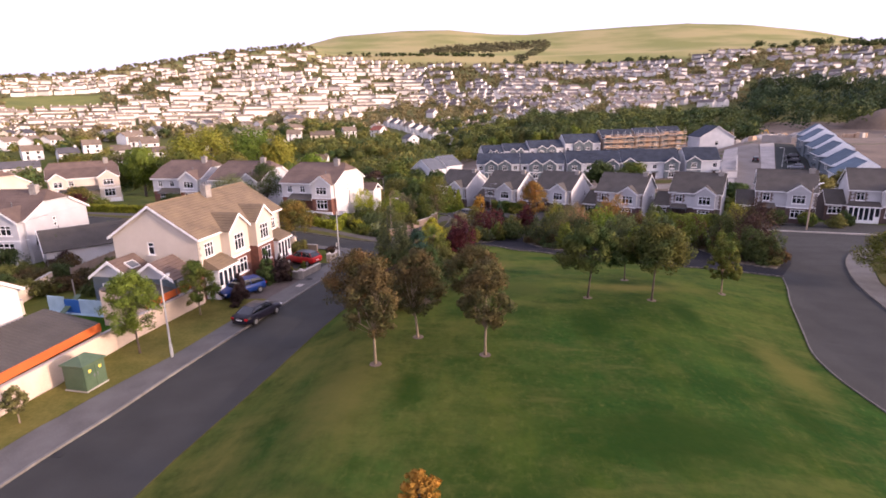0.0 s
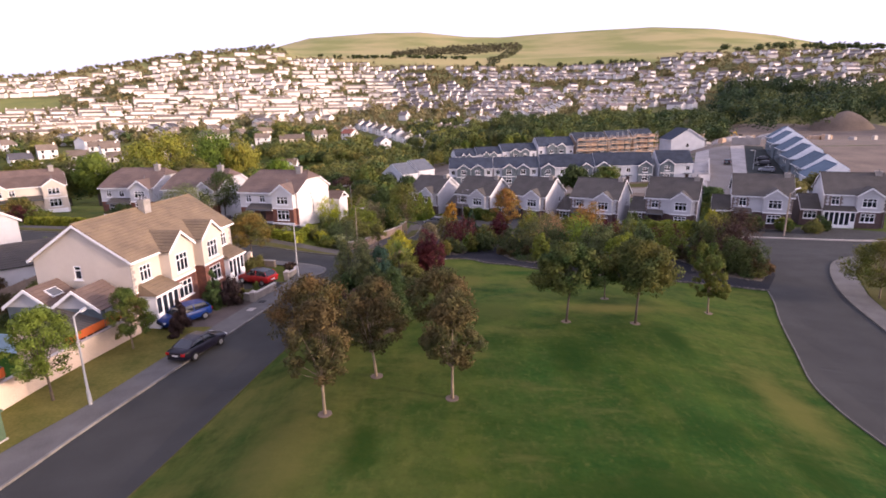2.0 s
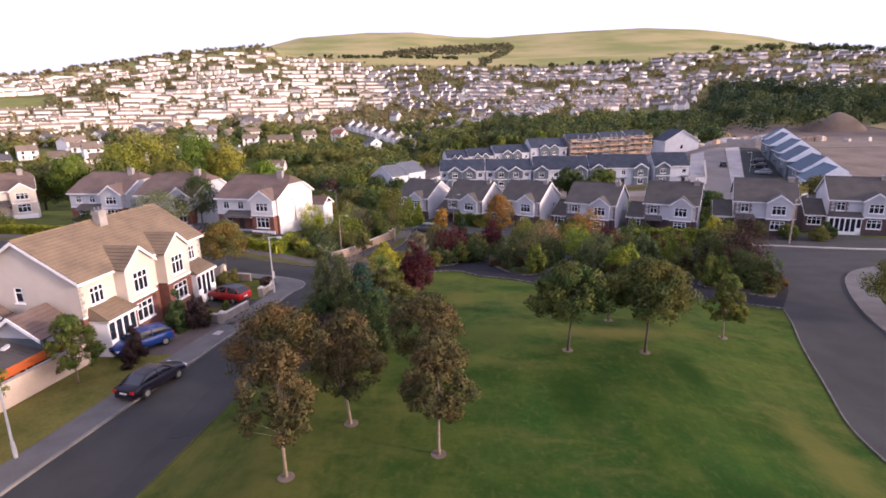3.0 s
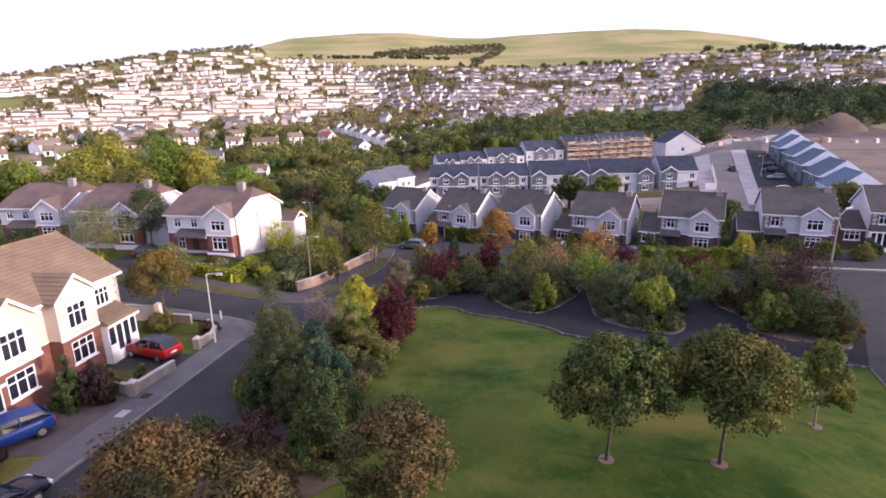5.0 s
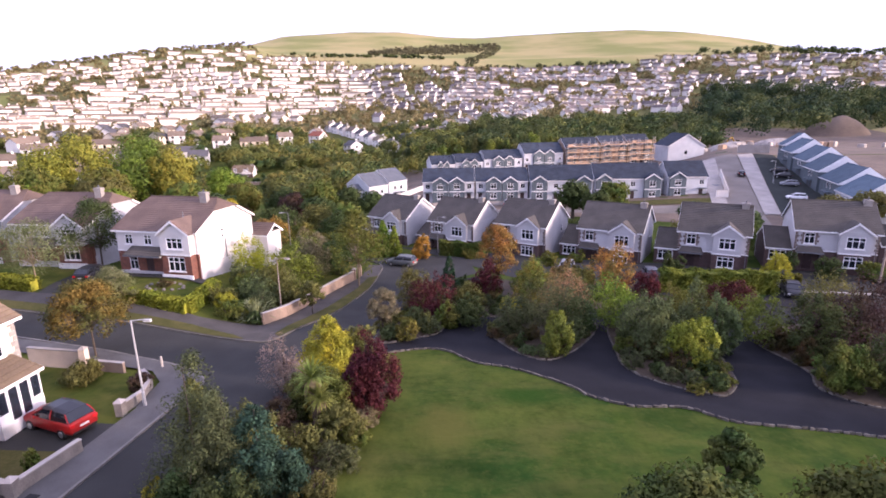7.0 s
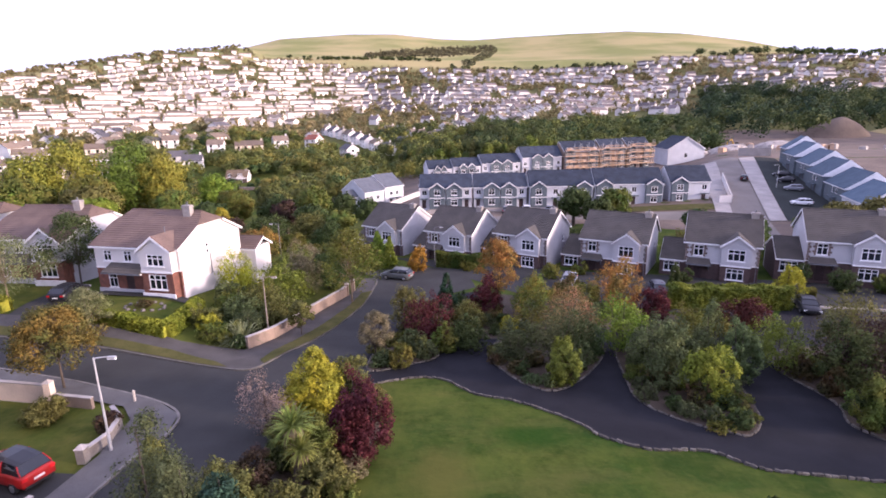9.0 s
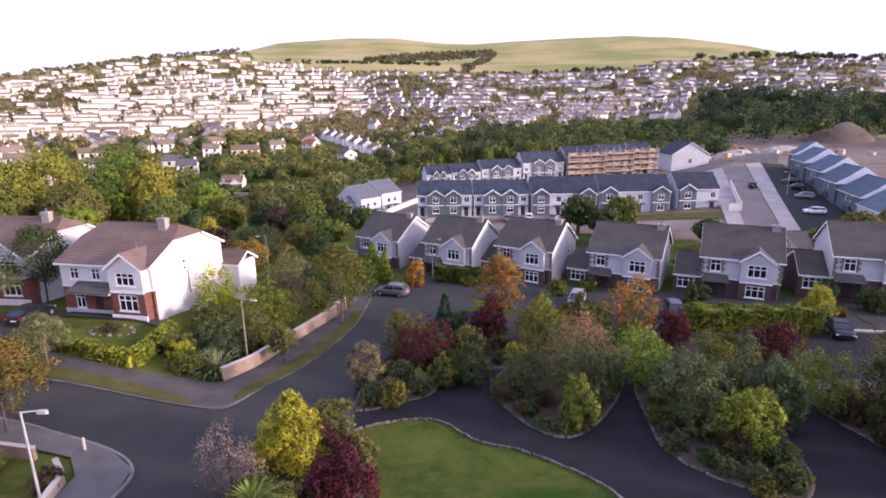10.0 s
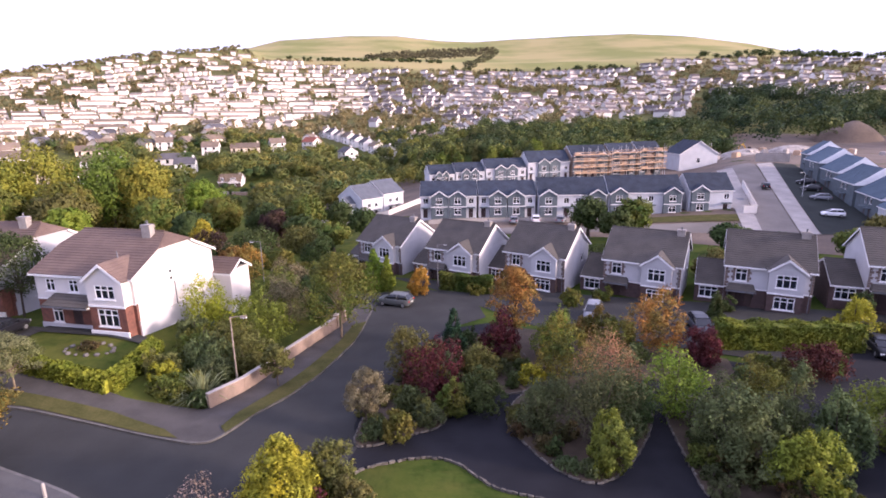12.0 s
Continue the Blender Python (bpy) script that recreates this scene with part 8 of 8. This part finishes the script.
garden_wall("lane_side_wall", [(-84, 240.6), (-56, 240.4), (-37, 234.6)], 1.2, 0.3, M["wall_brown"], M["concrete"], "long block wall beside the lane")


# ---- the town on the hillside ----
rng = np.random.default_rng(21)
FAR_SKINS = [mat("far_render_" + k, c, tuple(0.9 * v for v in c), 0.1, 0.9, spread=0.08) for k, c in (("white", (0.76, 0.73, 0.69)), ("cream", (0.72, 0.62, 0.48)), ("grey", (0.5, 0.48, 0.46)))]
FAR_TILES = [mat("far_tile_" + k, c, tuple(0.7 * v for v in c), 0.3, 0.85, spread=0.2) for k, c in (("brown", (0.19, 0.145, 0.105)), ("slate", (0.09, 0.085, 0.09)), ("red", (0.27, 0.09, 0.055)))]
FAR = {}


def far_house(x, y, turn, L=9.0, D=8.0, eave=5.0, rise=2.6, skin=0, tile=0, group="houses on the lower hillside", down=0.5):
    """A plain two-storey house seen across the valley: walls with gables, roof, chimney, door and windows."""
    words = ("white", "cream", "grey")[skin] + " rendered house, " + ("brown tiled", "dark slate", "red tiled")[tile] + " roof, across the valley"
    h = thing("house", x, y, gz(x, y) - down, math.degrees(turn), words, "house", group)
    key = (L, D, eave, rise, skin, tile)
    if key not in FAR:
        a, b, o, k = L / 2, D / 2, 0.35, 2 * rise / D
        v = [(-a, -b, -1), (a, -b, -1), (a, b, -1), (-a, b, -1), (-a, -b, eave), (a, -b, eave), (a, b, eave), (-a, b, eave), (-a, 0, eave + rise), (a, 0, eave + rise)]
        walls = Geo().add(v, [(0, 1, 5, 4), (1, 2, 6, 9, 5), (2, 3, 7, 6), (3, 0, 4, 8, 7)]).mesh("wall", FAR_SKINS[skin])
        r = [(-a - o, -b - o, eave - o * k), (a + o, -b - o, eave - o * k), (a + o, 0, eave + rise), (-a - o, 0, eave + rise), (a + o, b + o, eave - o * k), (-a - o, b + o, eave - o * k)]
        r += [(p[0], p[1], p[2] + 0.22) for p in r]
        roof = Geo().add(r, [(0, 3, 2, 1), (3, 5, 4, 2), (6, 7, 8, 9), (9, 8, 10, 11), (0, 1, 7, 6), (4, 5, 11, 10), (1, 2, 8, 7), (2, 4, 10, 8), (3, 0, 6, 9), (5, 3, 9, 11)]).mesh("roof", FAR_TILES[tile])
        stack = Geo().box(-0.45, 0.45, -0.35, 0.35, eave + rise - 0.5, eave + rise + 1.1).mesh("chimney", FAR_SKINS[skin])
        pane = Geo().box(0, 1.3, -0.05, 0.05, 0, 1.2).mesh("window", M["car_glass"])
        door = Geo().box(0, 1.0, -0.05, 0.05, 0, 2.1).mesh("door", M["door"])
        FAR[key] = (walls, roof, stack, pane, door)
    walls, roof, stack, pane, door = FAR[key]
    part("wall", walls, None, h)
    part("roof", roof, None, h)
    part("chimney", stack, None, h, m=Matrix.Translation((L / 2 - 0.8, 0, 0)))
    n = max(2, int(L // 3.2))
    for i in range(n):
        px = -L / 2 + (i + 0.5) * L / n - 0.65
        part("window", pane, None, h, m=Matrix.Translation((px, -D / 2, eave - 1.7)))
        part("door" if i == 0 else "window", door if i == 0 else pane, None, h, m=Matrix.Translation((px, -D / 2, 0.5 if i == 0 else 0.9)))
    part("window", pane, None, h, m=Matrix.Translation((L / 2, -0.65, eave - 1.6)) @ Matrix.Rotation(radians(90), 4, "Z"))
    return h


# houses stepping down the valley's side, and two rows climbing away from it
for k in range(8):
    t = k / 7
    far_house(-92 + 54 * t, 436 - 82 * t, radians(-58 + rng.normal() * 3), 9.0, 8.0, 5.0, 2.6, 0, 1 if k % 3 else 0, "white houses stepping down the valley")
for k in range(9):
    t = k / 8
    far_house(-4 + 66 * t, 452 + 92 * t, radians(54), 9.0, 8.0, 5.0, 2.6, 0, 1 if k % 2 else 0, "row of white houses climbing the far slope")
for k in range(10):
    t = k / 9
    far_house(32 + 68 * t, 462 + 150 * t, radians(65), 9.0, 8.0, 5.0, 2.6, 0, 1, "second row of white houses climbing the far slope")
for x, y, turn, L, skin, tile in VALLEY_HOUSES:
    far_house(x, y, turn, float(L), 8.0, 5.0 if L < 12 else 3.2, 2.6, skin, tile, "scattered houses among valley trees")


def town():
    """Terraces along the contours: walls with gables, pitched roofs and chimneys, with dark window openings on the nearer ones."""
    west_walls, west_roofs, east_walls, east_roofs = Geo(), Geo(), Geo(), Geo()
    trees = []

    def block(x, y, turn, L, D, eave, rise, west):
        walls, roofs = (west_walls, west_roofs) if west else (east_walls, east_roofs)
        z = min(gz(x, y), gz(x + 4, y)) - 0.6
        m = Matrix.Translation((x, y, z)) @ Matrix.Rotation(turn, 4, "Z")
        a, b = L / 2, D / 2
        v = [(-a, -b, 0), (a, -b, 0), (a, b, 0), (-a, b, 0), (-a, -b, eave), (a, -b, eave), (a, b, eave), (-a, b, eave), (-a, 0, eave + rise), (a, 0, eave + rise)]
        walls.add([m @ Vector(p) for p in v], [(0, 1, 5, 4), (1, 2, 6, 9, 5), (2, 3, 7, 6), (3, 0, 4, 8, 7)])
        o, k = 0.4, rise / b
        r = [(-a - o, -b - o, eave - o * k), (a + o, -b - o, eave - o * k), (a + o, 0, eave + rise), (-a - o, 0, eave + rise), (a + o, b + o, eave - o * k), (-a - o, b + o, eave - o * k)]
        r += [(p[0], p[1], p[2] + 0.25) for p in r]
        roofs.add([m @ Vector(p) for p in r], [(0, 3, 2, 1), (3, 5, 4, 2), (6, 7, 8, 9), (9, 8, 10, 11), (0, 1, 7, 6), (4, 5, 11, 10), (1, 2, 8, 7), (2, 4, 10, 8), (3, 0, 6, 9), (5, 3, 9, 11)])
        for i in range(int(L // 7) + 1 if math.hypot(x, y) < 720 else 0):
            px = -a + 0.8 + i * (L - 1.6) / max(1, int(L // 7))
            walls.box(px - 0.5, px + 0.5, -0.35, 0.35, eave + rise - 0.4, eave + rise + 1.1, m)

    r = 405.0
    while r < 1085:
        az = -54.0
        while az < 41:
            step = lambda metres: math.degrees(metres / r)
            x, y = r * math.sin(radians(az)), r * math.cos(radians(az))
            patch = noise.noise(Vector((x * 0.007, y * 0.007, 3.0)))
            district = noise.noise(Vector((x * 0.0045, y * 0.0045, 11.0)))
            west = az < -9
            fill = 0.82 if west else 0.72
            if r < 470:
                fill = 0.75 if az < -22 else (0.3 if az < 3 else 0.0)
            elif r < 560:
                fill = 0.88 if az < -12 else (0.6 if az < 12 else 0.0)
            elif az > 22:
                fill = 0.0 if r < 730 else 0.6
            elif az > 5 and r < 640:
                fill = 0.6
            if patch < -0.2:
                fill *= 0.35
            if -46 < az < -38 and 735 < r < 890:
                fill = 0.0
            if r > (1100 if az < -19 else 985 + max(0, -9 - az) * 11 + max(0, az - 17) * 40):
                fill = 0.0
            wave = 14 * noise.noise(Vector((az * 0.09, r * 0.01, 5.0)))
            if west and r > 470 and district < 0.12:
                L, skew, wobble = float(rng.choice([8, 14, 20, 26, 32])), 0.1 + 0.25 * patch, 0.07
            elif district > 0.05 or r < 470:
                L, skew, wobble = float(rng.choice([8, 9, 10, 15])), -0.5 if r > 470 else 0.9, 0.12
            else:
                L, skew, wobble = float(rng.choice([9, 12, 16, 20])), 0.75, 0.1
            if rng.random() < fill:
                a2 = radians(az + step(L / 2))
                rr = r + wave + rng.uniform(-2, 2)
                px, py, face = rr * math.sin(a2), rr * math.cos(a2), -a2 + rng.normal() * wobble + skew
                if r < 500:
                    far_house(px, py, face, L, 8.0, 5.0, 2.6, int(rng.choice([0, 0, 0, 1])), int(rng.choice([0, 0, 1])))
                else:
                    block(px, py, face, L, rng.uniform(7, 8.5), rng.uniform(4.9, 5.7), rng.uniform(1.3, 2.0) if west else rng.uniform(2.0, 2.9), west)
                az += step(L * math.cos(skew) + rng.uniform(2, 6))
                many = 1.0
            else:
                az += step(rng.uniform(8, 18))
                many = 3.0 if fill else 0.0
            for _ in range(rng.poisson(many * ((1.9 if r < 900 else 2.6) if west else 2.0))):
                q, b = r + wave + rng.uniform(9, 30), radians(az + rng.normal() * 0.6)
                trees.append((q * math.sin(b), q * math.cos(b), rng.uniform(3, 8), rng.uniform(3.5, 8), 18, 1.5))
        r += 27 + r * 0.0125
    for walls, roofs, skin, tile, text in ((west_walls, west_roofs, ((0.83, 0.75, 0.665), (0.74, 0.65, 0.55), 0.25), ((0.25, 0.2, 0.148), (0.16, 0.13, 0.1), 0.5), "long white and cream terraces with brown roofs on the hillside"), (east_walls, east_roofs, ((0.68, 0.64, 0.6), (0.56, 0.52, 0.49), 0.35), ((0.13, 0.105, 0.1), (0.085, 0.072, 0.07), 0.45), "small white houses with dark roofs on the hillside")):
        me = bpy.data.meshes.new("town_terraces")
        n1 = len(walls.v)
        me.from_pydata(walls.v + roofs.v, [], walls.f + [tuple(i + n1 for i in f) for f in roofs.f])
        me.materials.append(mat("town_render", skin[0], skin[1], 0.05, 0.9, island=skin[2]))
        me.materials.append(mat("town_roof", tile[0], tile[1], 0.05, 0.85, island=tile[2]))
        me.polygons.foreach_set("material_index", np.array([0] * len(walls.f) + [1] * len(roofs.f), np.int32))
        tagged(new("town_terraces", me), text, "terraces", kind="stuff")
    crowns("town_trees", trees, "leaf_far_haze", "small garden trees, coloured pale for haze, between the far terraces", category="trees")


town()
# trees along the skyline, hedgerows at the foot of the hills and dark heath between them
# the left ridge takes the far leaf colour with haze painted in
crowns("skyline_trees", scatter(330, -54, -18.5, 1070, 1120, 3, 7.5, 40, 1.5), "leaf_far_haze", "trees coloured pale for haze along the far left ridge", category="trees")
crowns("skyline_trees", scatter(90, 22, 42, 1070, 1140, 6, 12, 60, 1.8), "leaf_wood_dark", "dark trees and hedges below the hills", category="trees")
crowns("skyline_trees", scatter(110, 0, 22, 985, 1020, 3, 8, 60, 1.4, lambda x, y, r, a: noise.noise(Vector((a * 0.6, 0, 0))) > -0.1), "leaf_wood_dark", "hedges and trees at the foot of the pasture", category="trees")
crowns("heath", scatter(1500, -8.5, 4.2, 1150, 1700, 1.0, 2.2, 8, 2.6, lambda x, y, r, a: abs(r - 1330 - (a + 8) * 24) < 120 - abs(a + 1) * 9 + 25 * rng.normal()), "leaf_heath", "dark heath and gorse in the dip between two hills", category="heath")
crowns("heath", scatter(420, 1.2, 4.6, 1040, 1640, 1.0, 2.4, 9, 2.4, lambda x, y, r, a: abs(a - 1.5 - (r - 1000) * 0.0045) < 0.7), "leaf_heath", "dark gorse running down beside the pasture", category="heath")
crowns("hedgerow", scatter(110, -16, -1, 1080, 1100, 3, 6, 30, 1.8, lambda x, y, r, a: noise.noise(Vector((a * 0.5, 4, 0))) > -0.15), "leaf_wood_dark", "dark hedgerow across the pasture", category="hedgerow")
wood(scatter(16, -7.5, -2, 225, 275, 5, 9, 260, 0.6), "leaf_wood", "leaf_wood_bright", "scattered trees at the edge of the building site")
